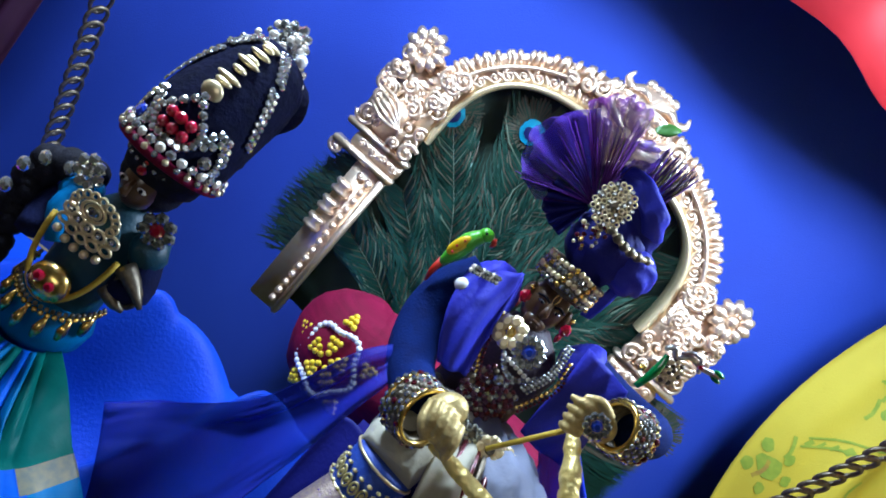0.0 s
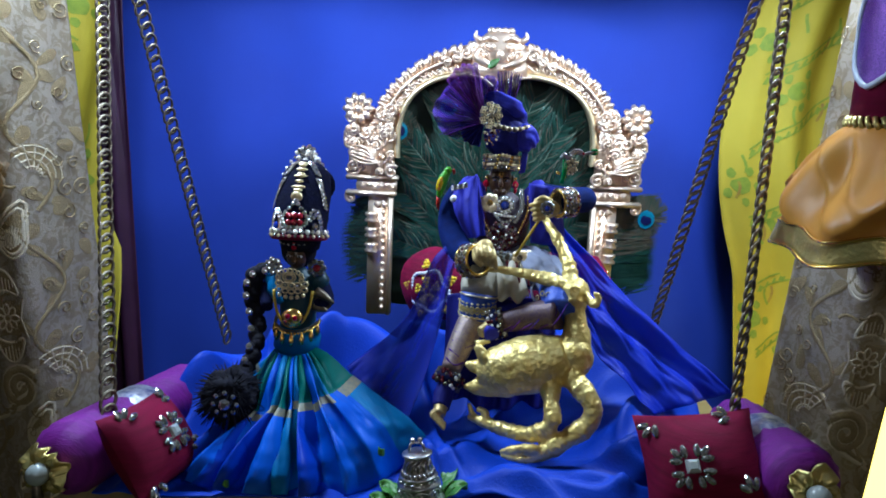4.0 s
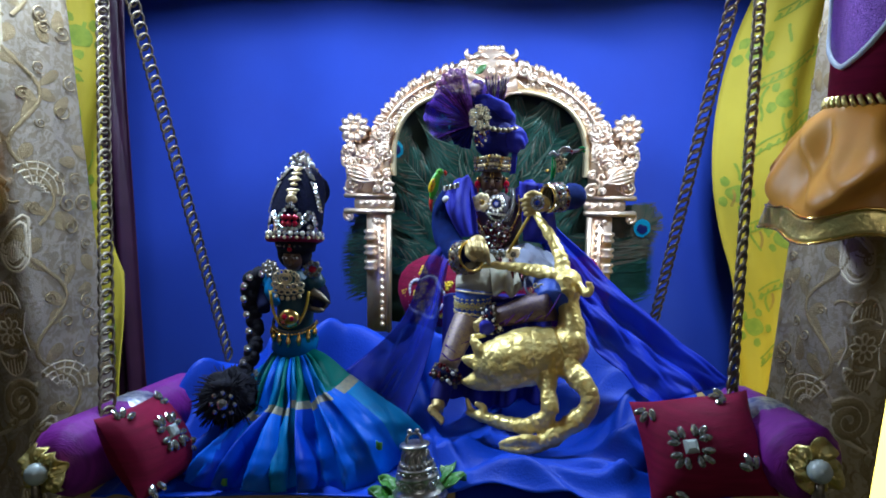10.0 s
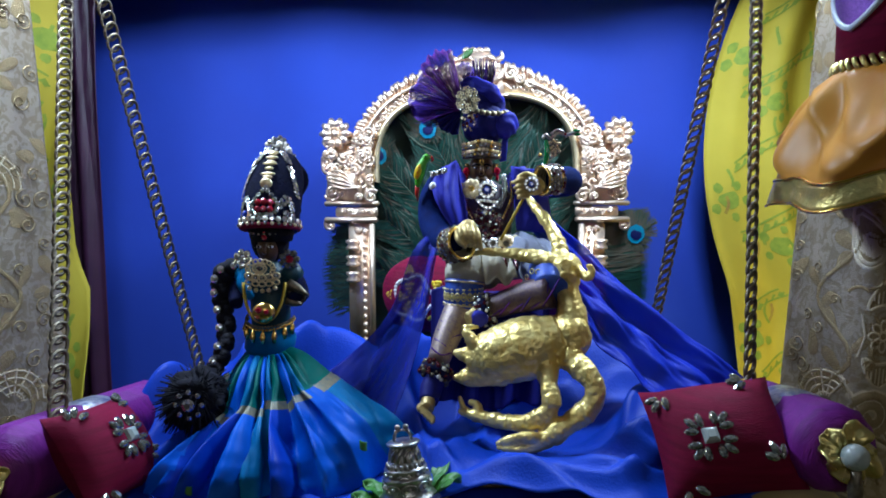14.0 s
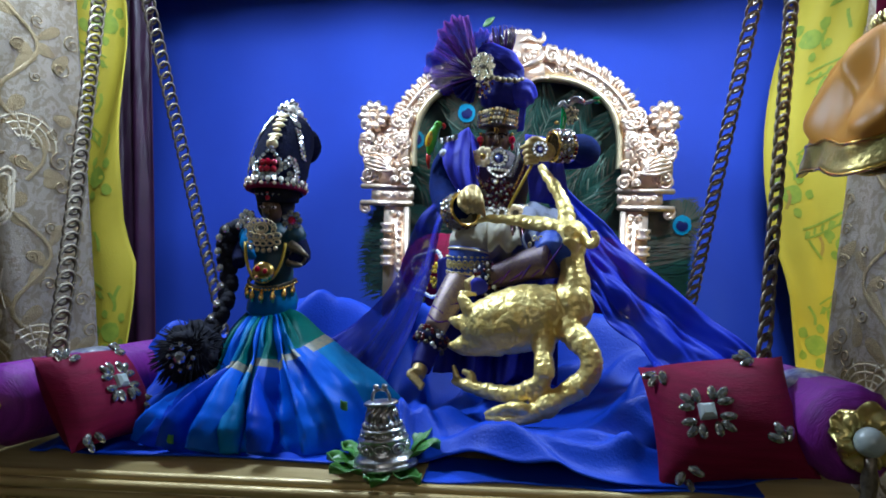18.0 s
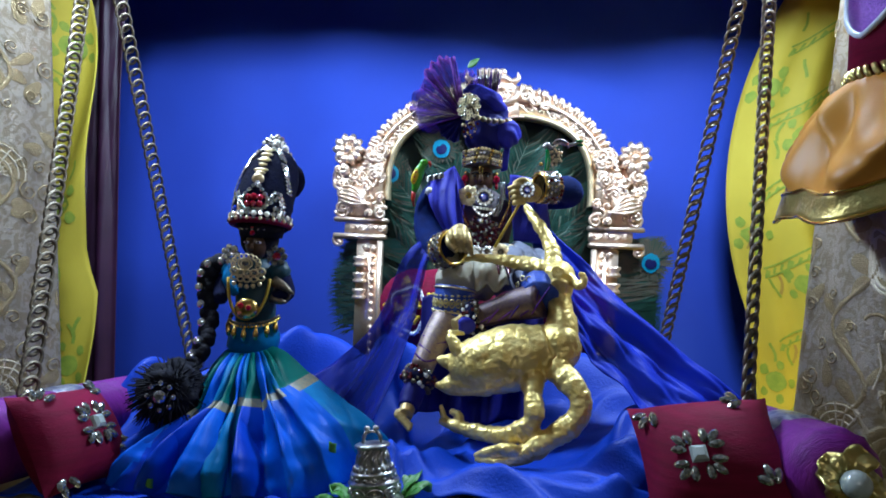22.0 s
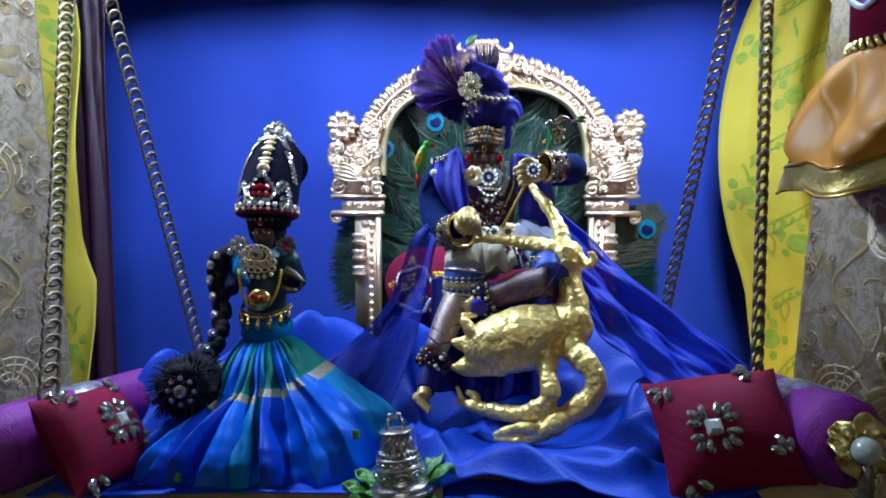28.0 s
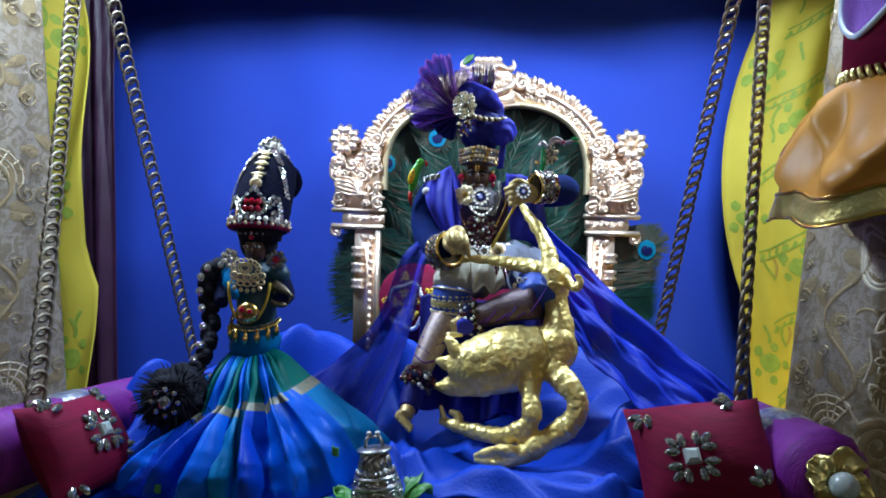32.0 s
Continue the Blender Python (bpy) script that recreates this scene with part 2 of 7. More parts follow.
M["plaster"] = material("painted_room_wall", (0.5, 0.46, 0.36), 0.85, color2=(0.46, 0.42, 0.32), scale=4, bump=0.2, bump_scale=80)
M["olive"] = material("olive_painted_panel", (0.10, 0.12, 0.02), 0.7, color2=(0.14, 0.15, 0.03), scale=9, bump=0.1, bump_scale=90)
M["bronze"] = material("dull_bronze", (0.2, 0.12, 0.05), 0.5, 0.7, color2=(0.1, 0.06, 0.03), scale=80, bump=0.4, bump_scale=200)
M["glow"] = material("bright_gap_glow", (1.0, 0.80, 0.18), 0.9, emit=3.2)
M["white_band"] = material("pale_blue_ribbon", (0.5, 0.58, 0.66), 0.45)
M["glitter"] = material("violet_glitter_cloth", (0.05, 0.012, 0.14), 0.3, 0.5, color2=(0.26, 0.10, 0.48), scale=1500, bump=0.5, bump_scale=1500)


M["lace"] = material("silver_taupe_brocade_ground", (0.33, 0.275, 0.21), 0.42, 0.25, color2=(0.41, 0.345, 0.27), scale=45, bump=0.5, bump_scale=900)
M["thread"] = material("pale_zari_thread", (0.66, 0.57, 0.40), 0.34, 0.35, color2=(0.52, 0.43, 0.29), scale=60, bump=0.4, bump_scale=1800)
M["zari"] = material("brown_gold_woven_fill", (0.24, 0.17, 0.08), 0.42, 0.4, color2=(0.32, 0.24, 0.12), scale=900, bump=0.5, bump_scale=1500)


def weave(m, pale, scale, count, share):
    """Fine woven swirls between the large motifs of a brocade."""
    n, l = nodes_of(m)
    b = n["Principled BSDF"]
    old = b.inputs["Base Color"].links[0].from_socket
    tc = n.new("ShaderNodeTexCoord")
    t = n.new("ShaderNodeTexNoise")
    t.inputs["Scale"].default_value, t.inputs["Detail"].default_value = scale, 1.0
    l.new(tc.outputs["Object"], t.inputs["Vector"])
    t.inputs["Distortion"].default_value = count
    r = n.new("ShaderNodeMapRange")
    r.inputs["From Min"].default_value, r.inputs["From Max"].default_value = 0.50, 0.54
    r.inputs["To Max"].default_value = share
    l.new(t.outputs["Fac"], r.inputs["Value"])
    x = n.new("ShaderNodeMix")
    x.data_type = "RGBA"
    l.new(r.outputs[0], x.inputs["Factor"])
    l.new(old, x.inputs[6])
    x.inputs[7].default_value = (*pale, 1)
    l.new(x.outputs[2], b.inputs["Base Color"])


weave(M["lace"], (0.18, 0.125, 0.06), 120, 2.2, 0.62)


def sheer(m, share, color):
    """Lets light from behind soak through a thin cloth."""
    n, l = nodes_of(m)
    b, out = n["Principled BSDF"], n["Material Output"]
    tr = n.new("ShaderNodeBsdfTranslucent")
    tr.inputs["Color"].default_value = (*color, 1)
    x = n.new("ShaderNodeMixShader")
    x.inputs["Fac"].default_value = share
    l.new(b.outputs[0], x.inputs[1])
    l.new(tr.outputs[0], x.inputs[2])
    l.new(x.outputs[0], out.inputs["Surface"])


sheer(M["lace"], 0.22, (0.75, 0.68, 0.42))
M["print"] = material("yellow_cotton", (0.50, 0.385, 0.035), 0.65, color2=(0.59, 0.465, 0.05), scale=14, bump=0.3, bump_scale=900, spec=0.3)
M["print_green"] = material("green_block_print", (0.22, 0.31, 0.035), 0.65, color2=(0.32, 0.38, 0.045), scale=160, spec=0.3)
M["print_pink"] = material("rust_block_print", (0.36, 0.20, 0.05), 0.65, color2=(0.44, 0.32, 0.04), scale=160, spec=0.3)
M["bodice"] = material("dark_teal_bodice", (0.0, 0.03, 0.05), 0.5, color2=(0.0, 0.05, 0.08), scale=90, bump=0.2, bump_scale=900)


# ---- mesh building ----
class Shape:
    """Collects vertices and faces of one mesh, with a material for each face."""

    def __init__(self):
        self.v, self.f, self.m, self.mats, self.uv, self.hard = [], [], [], [], {}, set()

    def slot(self, key):
        if key not in self.mats:
            self.mats.append(key)
        return self.mats.index(key)

    def add(self, verts, faces, key):
        k, s = len(self.v), self.slot(key)
        self.v += [tuple(p) for p in verts]
        self.f += [tuple(i + k for i in f) for f in faces]
        self.m += [s] * len(faces)
        return k

    def tube(self, path, radii, key, seg=10, flat=1.0, cap=True, up=None):
        """A round or flattened tube along a path; flat scales its second axis."""
        path = [Vector(p) for p in path]
        n = len(path)
        if not isinstance(radii, (list, tuple)):
            radii = [radii] * n
        verts, faces, a = [], [], None
        for i, p in enumerate(path):
            d = (path[min(i + 1, n - 1)] - path[max(i - 1, 0)])
            d = d.normalized() if d.length > 1e-9 else Vector((0, 0, 1))
            if a is None:
                a = Vector(up) if up else (Vector((0, 0, 1)) if abs(d.z) < 0.9 else Vector((1, 0, 0)))
            a = (a - d * a.dot(d))
            a = a.normalized() if a.length > 1e-6 else d.orthogonal().normalized()
            b = d.cross(a)
            for k in range(seg):
                t = 2 * math.pi * k / seg
                verts.append(p + radii[i] * (math.cos(t) * a + flat * math.sin(t) * b))
        for i in range(n - 1):
            for k in range(seg):
                q = (k + 1) % seg
                faces.append((i * seg + k, i * seg + q, (i + 1) * seg + q, (i + 1) * seg + k))
        if cap:
            faces.append(tuple(reversed(range(seg))))
            faces.append(tuple((n - 1) * seg + k for k in range(seg)))
        self.add(verts, faces, key)

    def ball(self, c, r, key, seg=10, rings=7, turn=None, wob=0.0, wscale=60.0):
        r = (r, r, r) if isinstance(r, (int, float)) else r
        c, verts, faces = Vector(c), [], []
        for i in range(rings + 1):
            ph = math.pi * i / rings
            for k in range(seg):
                t = 2 * math.pi * k / seg
                d = Vector((math.sin(ph) * math.cos(t), math.sin(ph) * math.sin(t), math.cos(ph)))
                p = Vector((d.x * r[0], d.y * r[1], d.z * r[2]))
                if turn:
                    p = turn @ p
                p = c + p
                if wob:
                    p += d * wob * noise.noise(p * wscale)
                verts.append(p)
        for i in range(rings):
            for k in range(seg):
                q = (k + 1) % seg
                a, b, cc, d2 = i * seg + k, (i + 1) * seg + k, (i + 1) * seg + q, i * seg + q
                faces.append((a, b, cc) if i == 0 else (a, b, d2) if i == rings - 1 else (a, b, cc, d2))
        self.add(verts, faces, key)

    def lathe(self, prof, c, key, seg=20, turn=None, sx=1.0, sy=1.0, wave=0.0, waves=8):
        c, verts, faces = Vector(c), [], []
        for r, z in prof:
            for k in range(seg):
                t = 2 * math.pi * k / seg
                rr = r * (1 + wave * math.cos(waves * t))
                p = Vector((rr * math.cos(t) * sx, rr * math.sin(t) * sy, z))
                verts.append(c + (turn @ p if turn else p))
        for i in range(len(prof) - 1):
            for k in range(seg):
                q = (k + 1) % seg
                faces.append((i * seg + k, i * seg + q, (i + 1) * seg + q, (i + 1) * seg + k))
        faces.append(tuple(reversed(range(seg))))
        faces.append(tuple((len(prof) - 1) * seg + k for k in range(seg)))
        self.add(verts, faces, key)

    def ring(self, c, rad, r, key, turn=None, seg=20, sub=6, a0=0.0, a1=360.0, sx=1.0, sy=1.0):
        """A torus, or an arc of one, in its own xy plane."""
        full = abs(a1 - a0) >= 359.9
        n = seg if full else seg + 1
        c, verts, faces = Vector(c), [], []
        for i in range(n):
            t = radians(a0 + (a1 - a0) * i / seg)
            o = Vector((math.cos(t) * sx, math.sin(t) * sy, 0))
            for k in range(sub):
                s = 2 * math.pi * k / sub
                p = o * rad + o.normalized() * r * math.cos(s) + Vector((0, 0, r * math.sin(s)))
                verts.append(c + (turn @ p if turn else p))
        for i in range(n if full else n - 1):
            j = (i + 1) % n
            for k in range(sub):
                q = (k + 1) % sub
                faces.append((i * sub + k, j * sub + k, j * sub + q, i * sub + q))
        self.add(verts, faces, key)

    def gem(self, c, r, d, key, seg=8, depth=0.55, sx=1.0, spin=0.0):
        """A faceted stone whose table faces along d."""
        d = Vector(d).normalized()
        turn = d.to_track_quat("Z", "Y").to_matrix() @ Matrix.Rotation(spin, 3, "Z")
        c, verts = Vector(c), []
        for rr, h, off in ((1.0, 0.0, 0), (0.88, 0.55, 0.5), (0.5, 1.0, 0)):
            for k in range(seg):
                t = 2 * math.pi * (k + off) / seg
                verts.append(c + turn @ Vector((rr * r * sx * math.cos(t), rr * r * math.sin(t), h * r * depth)))
        faces = []
        for i in range(2):
            for k in range(seg):
                q = (k + 1) % seg
                faces.append((i * seg + k, i * seg + q, (i + 1) * seg + q, (i + 1) * seg + k))
        faces.append(tuple(2 * seg + k for k in range(seg)))
        faces.append(tuple(reversed(range(seg))))
        self.hard.update(range(len(self.f), len(self.f) + len(faces)))
        self.add(verts, faces, key)

    def flower(self, c, r, d, petals, key, mid, turn=0.0, cover=0.5):
        """A jewel: stones set round a larger one."""
        d = Vector(d).normalized()
        q = d.to_track_quat("Z", "Y").to_matrix()
        self.gem(c, r * 0.42, d, mid)
        for k in range(petals):
            t = turn + 2 * math.pi * k / petals
            o = q @ Vector((math.cos(t), math.sin(t), 0)) * r * 0.72
            self.gem(Vector(c) + o, r * cover * 0.62, d, key, 6)

    def beads(self, path, r, step, key, gap=1.0):
        """Small balls along a path."""
        path = [Vector(p) for p in path]
        left = 0.0
        for a, b in zip(path, path[1:]):
            ln = (b - a).length
            while left <= ln:
                self.ball(a.lerp(b, left / max(ln, 1e-9)), r, key, 6, 4)
                left += step
            left -= ln

    def sheet(self, fn, nu, nv, key, thick=0.0008, pick=None, wrap=False):
        """A cloth from fn(u, v), with a thickness."""
        g = [[Vector(fn(i / nu, j / nv)) for j in range(nv + 1)] for i in range(nu + 1)]
        front, back = [], []
        for i in range(nu + 1):
            for j in range(nv + 1):
                a = g[min(i + 1, nu)][j] - g[max(i - 1, 0)][j]
                b = g[i][min(j + 1, nv)] - g[i][max(j - 1, 0)]
                nrm = a.cross(b)
                nrm = nrm.normalized() if nrm.length > 1e-12 else Vector((0, -1, 0))
                front.append(g[i][j] + nrm * thick / 2)
                back.append(g[i][j] - nrm * thick / 2)
        w, n = nv + 1, (nu + 1) * (nv + 1)
        base = len(self.v)
        self.v += [tuple(p) for p in front + back]
        for s in (0, 1):
            for i in range(nu + 1):
                for j in range(nv + 1):
                    self.uv[base + s * n + i * w + j] = (i / nu, j / nv)
        for i in range(nu):
            for j in range(nv):
                k = self.slot(pick(i / nu, j / nv) if pick else key)
                q = (i * w + j, (i + 1) * w + j, (i + 1) * w + j + 1, i * w + j + 1)
                self.f += [tuple(base + e for e in q), tuple(base + n + e for e in reversed(q))]
                self.m += [k, k]
        rim = [i * w for i in range(nu + 1)] + [nu * w + j for j in range(1, w)] + [i * w + nv for i in range(nu - 1, -1, -1)] + [j for j in range(nv - 1, 0, -1)]
        k = self.slot(key if not pick else pick(0, 0))
        for a, b in zip(rim, rim[1:] + rim[:1]):
            self.f.append((base + b, base + a, base + n + a, base + n + b))
            self.m.append(k)

    def box(self, lo, hi, key, bev=0.0):
        x0, y0, z0 = lo
        x1, y1, z1 = hi
        b = bev
        verts, faces = [], []
        if not b:
            verts = [(x, y, z) for x in (x0, x1) for y in (y0, y1) for z in (z0, z1)]
            faces = [(0, 1, 3, 2), (4, 6, 7, 5), (0, 4, 5, 1), (2, 3, 7, 6), (0, 2, 6, 4), (1, 5, 7, 3)]
            self.add(verts, faces, key)
            return
        bm = bmesh.new()
        bmesh.ops.create_cube(bm, size=1.0, matrix=Matrix.Translation(((x0 + x1) / 2, (y0 + y1) / 2, (z0 + z1) / 2)) @ Matrix.Diagonal((x1 - x0, y1 - y0, z1 - z0, 1)))
        bmesh.ops.bevel(bm, geom=bm.edges[:], offset=b, segments=2, affect="EDGES")
        bm.verts.index_update()
        self.add([v.co for v in bm.verts], [tuple(v.index for v in f.verts) for f in bm.faces], key)
        bm.free()


def part(name, shape, parent=None, label="", smooth=True, origin=None):
    """Links a shape as one mesh object, under a thing or a part if given."""
    me = bpy.data.meshes.new(name)
    o = Vector(origin) if origin is not None else Vector((0, 0, 0))
    me.from_pydata([tuple(Vector(p) - o) for p in shape.v], [], shape.f)
    for key in shape.mats:
        me.materials.append(M[key])
    me.polygons.foreach_set("material_index", shape.m)
    me.polygons.foreach_set("use_smooth", [smooth and i not in shape.hard for i in range(len(shape.f))])
    if shape.uv:
        layer = me.uv_layers.new(name="cloth")
        flat = np.zeros(len(me.loops) * 2)
        idx = np.zeros(len(me.loops), dtype=np.int32)
        me.loops.foreach_get("vertex_index", idx)
        table = np.zeros((len(shape.v), 2))
        for i, uv in shape.uv.items():
            table[i] = uv
        flat = table[idx].ravel()
        layer.data.foreach_set("uv", flat)
    me.validate()
    me.update()
    ob = new(name, me)
    ob.location = o
    if parent:
        ob.parent = parent
        ob.matrix_parent_inverse = base_of(parent).inverted()
    if label:
        tagged(ob, label)
    return ob


def base_of(ob):
    m = ob.matrix_basis.copy()
    return base_of(ob.parent) @ ob.matrix_parent_inverse @ m if ob.parent else m


def thing(name, at, label, category, group="", kind=""):
    ob = new(name)
    ob.location = at
    ob.empty_display_size = 0.01
    return tagged(ob, label, category, group, kind)


def solo(name, shape, label, category, group="", kind="", smooth=True, origin=None):
    return tagged(part(name, shape, None, "", smooth, origin), label, category, group, kind)


def curve(points, n):
    """A smooth path of n steps through the points."""
    p = [Vector(q) for q in points]
    p = [p[0] * 2 - p[1]] + p + [p[-1] * 2 - p[-2]]
    out = []
    for s in range(n + 1):
        x = s / n * (len(p) - 3)
        i = min(int(x), len(p) - 4)
        t = x - i
        a, b, c, d = p[i:i + 4]
        out.append(0.5 * ((2 * b) + (c - a) * t + (2 * a - 5 * b + 4 * c - d) * t * t + (3 * b - a - 3 * c + d) * t ** 3))
    return out


def lerps(vals, n):
    """n + 1 values gliding through the given ones."""
    out = []
    for s in range(n + 1):
        x = s / n * (len(vals) - 1)
        i = min(int(x), len(vals) - 2)
        out.append(vals[i] + (vals[i + 1] - vals[i]) * (x - i))
    return out


# ---- the setting ----
YB = 0.27
s = Shape()


def backdrop_cloth(u, v):
    x, z = -0.62 + 1.15 * u, -0.35 + 0.85 * v
    return (x, YB + 0.004 * math.sin(x * 19) + 0.0025 * math.sin(x * 47 + 1.5 * z), z)


s.sheet(backdrop_cloth, 60, 20, "backdrop", 0.001)
solo("wall_back", s, "royal blue cloth backdrop hung behind the swing", "backdrop", kind="structure")
s = Shape()
s.box((-0.75, -1.6, 0.52), (0.65, YB + 0.06, 0.56), "plaster")
solo("ceiling", s, "plain painted ceiling over the alcove", "ceiling", kind="structure")
s = Shape()
s.box((-0.75, -1.6, -0.42), (0.65, YB + 0.06, -0.36), "olive")
solo("floor", s, "dark painted floor of the alcove", "floor", kind="structure")
s = Shape()
s.box((-0.75, YB + 0.02, -0.36), (0.65, YB + 0.06, 0.52), "plaster")
solo("wall_rear", s, "plain wall behind the backdrop cloth", "wall", kind="structure")
s = Shape()
s.box((-0.79, -1.6, -0.36), (-0.75, YB + 0.06, 0.52), "plaster")
solo("wall_left", s, "plain painted side wall", "wall", kind="structure")
s = Shape()
s.box((0.65, -1.6, -0.36), (0.69, YB + 0.06, 0.52), "plaster")
solo("wall_right", s, "plain painted side wall", "wall", kind="structure")
s = Shape()
s.box((-0.79, -1.64, -0.42), (0.69, -1.6, 0.56), "plaster")
solo("wall_front", s, "plain painted wall of the room", "wall", kind="structure")

# valance along the top of the alcove
s = Shape()
s.sheet(lambda u, v: (-0.55 + 1.0 * u, 0.12 + 0.008 * math.sin(u * 60), 0.358 + 0.155 * v + 0.005 * math.sin(u * 25)), 80, 4, "red_cloth", 0.001)
solo("valance", s, "red cloth valance gathered along the top", "valance")

# ---- the gilt arch behind the seat ----
YA = 0.13


def scroll(sh, c, size, key, turn=0.0, flip=1, r=None, turns=1.6, y=None):
    """A raised spiral of wire, lying in the arch's plane."""
    pts, rr = [], []
    n = 16
    for i in range(n + 1):
        t = i / n
        a = turn + flip * t * turns * 2 * math.pi
        q = size * (1 - 0.82 * t)
        pts.append((c[0] + q * math.cos(a), (c[1] if y is None else y) - 0.001 * t, c[2] + q * math.sin(a)))
        rr.append((r or size * 0.22) * (1 - 0.35 * t))
    sh.tube(pts, rr, key, 6)
    sh.ball(pts[-1], (r or size * 0.22) * 1.3, key, 6, 5)


arch = thing("gilt_arch", (0, YA, 0.0), "pale gold ornate arch frame standing behind the seat", "arch frame")
s = Shape()
n = 48


def on_arch(t, deg):
    """A point between the arch's inner (t = 0) and outer (t = 1) edge."""
    a = radians(deg)
    c, q = math.cos(a), math.sin(a)
    inner = Vector((0.0912 * math.copysign(abs(c) ** 0.65, c), YA, 0.166 + 0.0690 * math.copysign(abs(q) ** 0.72, q)))
    outer = Vector((0.1215 * c, YA, 0.166 + 0.1005 * q))
    return inner.lerp(outer, t)


for t0, t1, y0, y1 in ((0.0, 0.13, -0.005, 0.012), (0.13, 0.52, -0.0008, 0.012), (0.52, 0.62, -0.0052, 0.012), (0.62, 0.98, -0.001, 0.012)):
    v, f = [], []
    for i in range(n + 1):
        d = -4 + 188 * i / n
        for tt, yy in ((t0, y0), (t1, y0), (t1, y1), (t0, y1)):
            v.append(on_arch(tt, d) + Vector((0, yy, 0)))
    for i in range(n):
        for k in range(4):
            q = (k + 1) % 4
            f.append((i * 4 + k, i * 4 + q, (i + 1) * 4 + q, (i + 1) * 4 + k))
    s.add(v, f, "filigree_gold" if t0 == 0.0 else "rose_gold")
for i in range(25):
    d = 7 + 166 * i / 24
    scroll(s, on_arch(0.32, d) + Vector((0, -0.002, 0)), 0.0046, "rose_gold", radians(d), 1 if i % 2 else -1, 0.0012, 1.4)
    s.tube(curve([on_arch(0.16, d + 1) + Vector((0, -0.002, 0)), on_arch(0.34, d + 3.4) + Vector((0, -0.003, 0)), on_arch(0.48, d + 5.6) + Vector((0, -0.002, 0))], 6), lerps([0.0006, 0.0015, 0.0006], 6), "rose_gold", 6)
for i in range(68):
    d = 2 + 176 * i / 67
    p0, p1 = on_arch(0.64, d) + Vector((0, -0.0015, 0)), on_arch(1.05, d + 1.2 * math.sin(i * 1.9)) + Vector((0, -0.001, 0))
    s.tube([p0, p0.lerp(p1, 0.5) + Vector((0, -0.0028, 0)), p0.lerp(p1, 0.85) + Vector((0, -0.0018, 0)), p1], [0.0011, 0.0018, 0.0021, 0.0012], "rose_gold", 6)
part("arch_band", s, arch)
for sx in (-1, 1):
    s = Shape()
    x0, x1 = 0.0955, 0.1195
    lo, hi = (min(sx * x0, sx * x1), YA - 0.003, 0.0), (max(sx * x0, sx * x1), YA + 0.006, 0.118)
    s.box(lo, hi, "rose_gold", 0.001)
    s.box((min(sx * 0.0955, sx * 0.1), YA - 0.006, 0.0), (max(sx * 0.0955, sx * 0.1), YA, 0.118), "rose_gold", 0.0008)
    for i in range(15):
        s.ball((sx * 0.104, YA - 0.004, 0.008 + 0.0073 * i), (0.0026, 0.003, 0.003), "rose_gold", 8, 5)
    for i in range(2):
        scroll(s, (sx * (0.104 + 0.007 * i), YA - 0.004, 0.112), 0.003, "rose_gold", 0, sx, 0.001, 1.2)
    part("column", s, arch)
    for z in (0.068, 0.083, 0.098):
        s = Shape()
        s.lathe([(0.003, -0.005), (0.0062, -0.0045), (0.0066, -0.0025), (0.0042, 0.0), (0.0066, 0.0025), (0.0062, 0.0045), (0.003, 0.005)], (sx * 0.1155, YA - 0.004, z), "rose_gold", 14)
        part("spool", s, arch)
    s = Shape()
    s.box((min(sx * 0.0925, sx * 0.1415), YA - 0.007, 0.1185), (max(sx * 0.0925, sx * 0.1415), YA + 0.006, 0.1235), "rose_gold", 0.001)
    s.box((min(sx * 0.0925, sx * 0.131), YA - 0.0055, 0.124), (max(sx * 0.0925, sx * 0.131), YA + 0.006, 0.1335), "rose_gold", 0.001)
    s.box((min(sx * 0.091, sx * 0.141), YA - 0.008, 0.134), (max(sx * 0.091, sx * 0.141), YA + 0.006, 0.1385), "rose_gold", 0.001)
    scroll(s, (sx * 0.1365, YA - 0.003, 0.1165), 0.0055, "rose_gold", math.pi / 2, -sx, 0.0018)
    for i in range(4):
        scroll(s, (sx * (0.098 + 0.0085 * i), YA - 0.006, 0.129), 0.0032, "rose_gold", 0, 1 if i % 2 else -1, 0.001)
    part("capital", s, arch)
    s = Shape()
    s.box((min(sx * 0.0955, sx * 0.139), YA - 0.004, 0.138), (max(sx * 0.0955, sx * 0.139), YA + 0.005, 0.2), "rose_gold", 0.002)
    rng = random.Random(4)
    for i in range(46):
        c = (sx * rng.uniform(0.097, 0.139), YA - 0.006 - 0.003 * rng.random(), rng.uniform(0.142, 0.202))
        scroll(s, c, rng.uniform(0.0035, 0.0075), "rose_gold", rng.uniform(0, 6), rng.choice((-1, 1)), rng.uniform(0.0011, 0.0018), rng.uniform(0.9, 1.6))
    s.ball((sx * 0.121, YA - 0.008, 0.158), (0.011, 0.007, 0.009), "rose_gold", 12, 8, wob=0.002, wscale=200)
    for i in range(5):
        s.tube(curve([(sx * 0.106, YA - 0.008, 0.152 - 0.002 * i), (sx * 0.121, YA - 0.015, 0.150 + 0.0035 * i), (sx * 0.136, YA - 0.008, 0.154 + 0.003 * i)], 8), 0.0013, "rose_gold", 6)
    part("scrollwork", s, arch)
    s = Shape()
    s.ball((sx * 0.1300, YA - 0.008, 0.2005), (0.0042, 0.004, 0.0042), "rose_gold", 10, 7)
    s.ring((sx * 0.1300, YA - 0.0075, 0.2005), 0.0058, 0.0010, "rose_gold", Matrix.Rotation(math.pi / 2, 3, "X"), 18, 6)
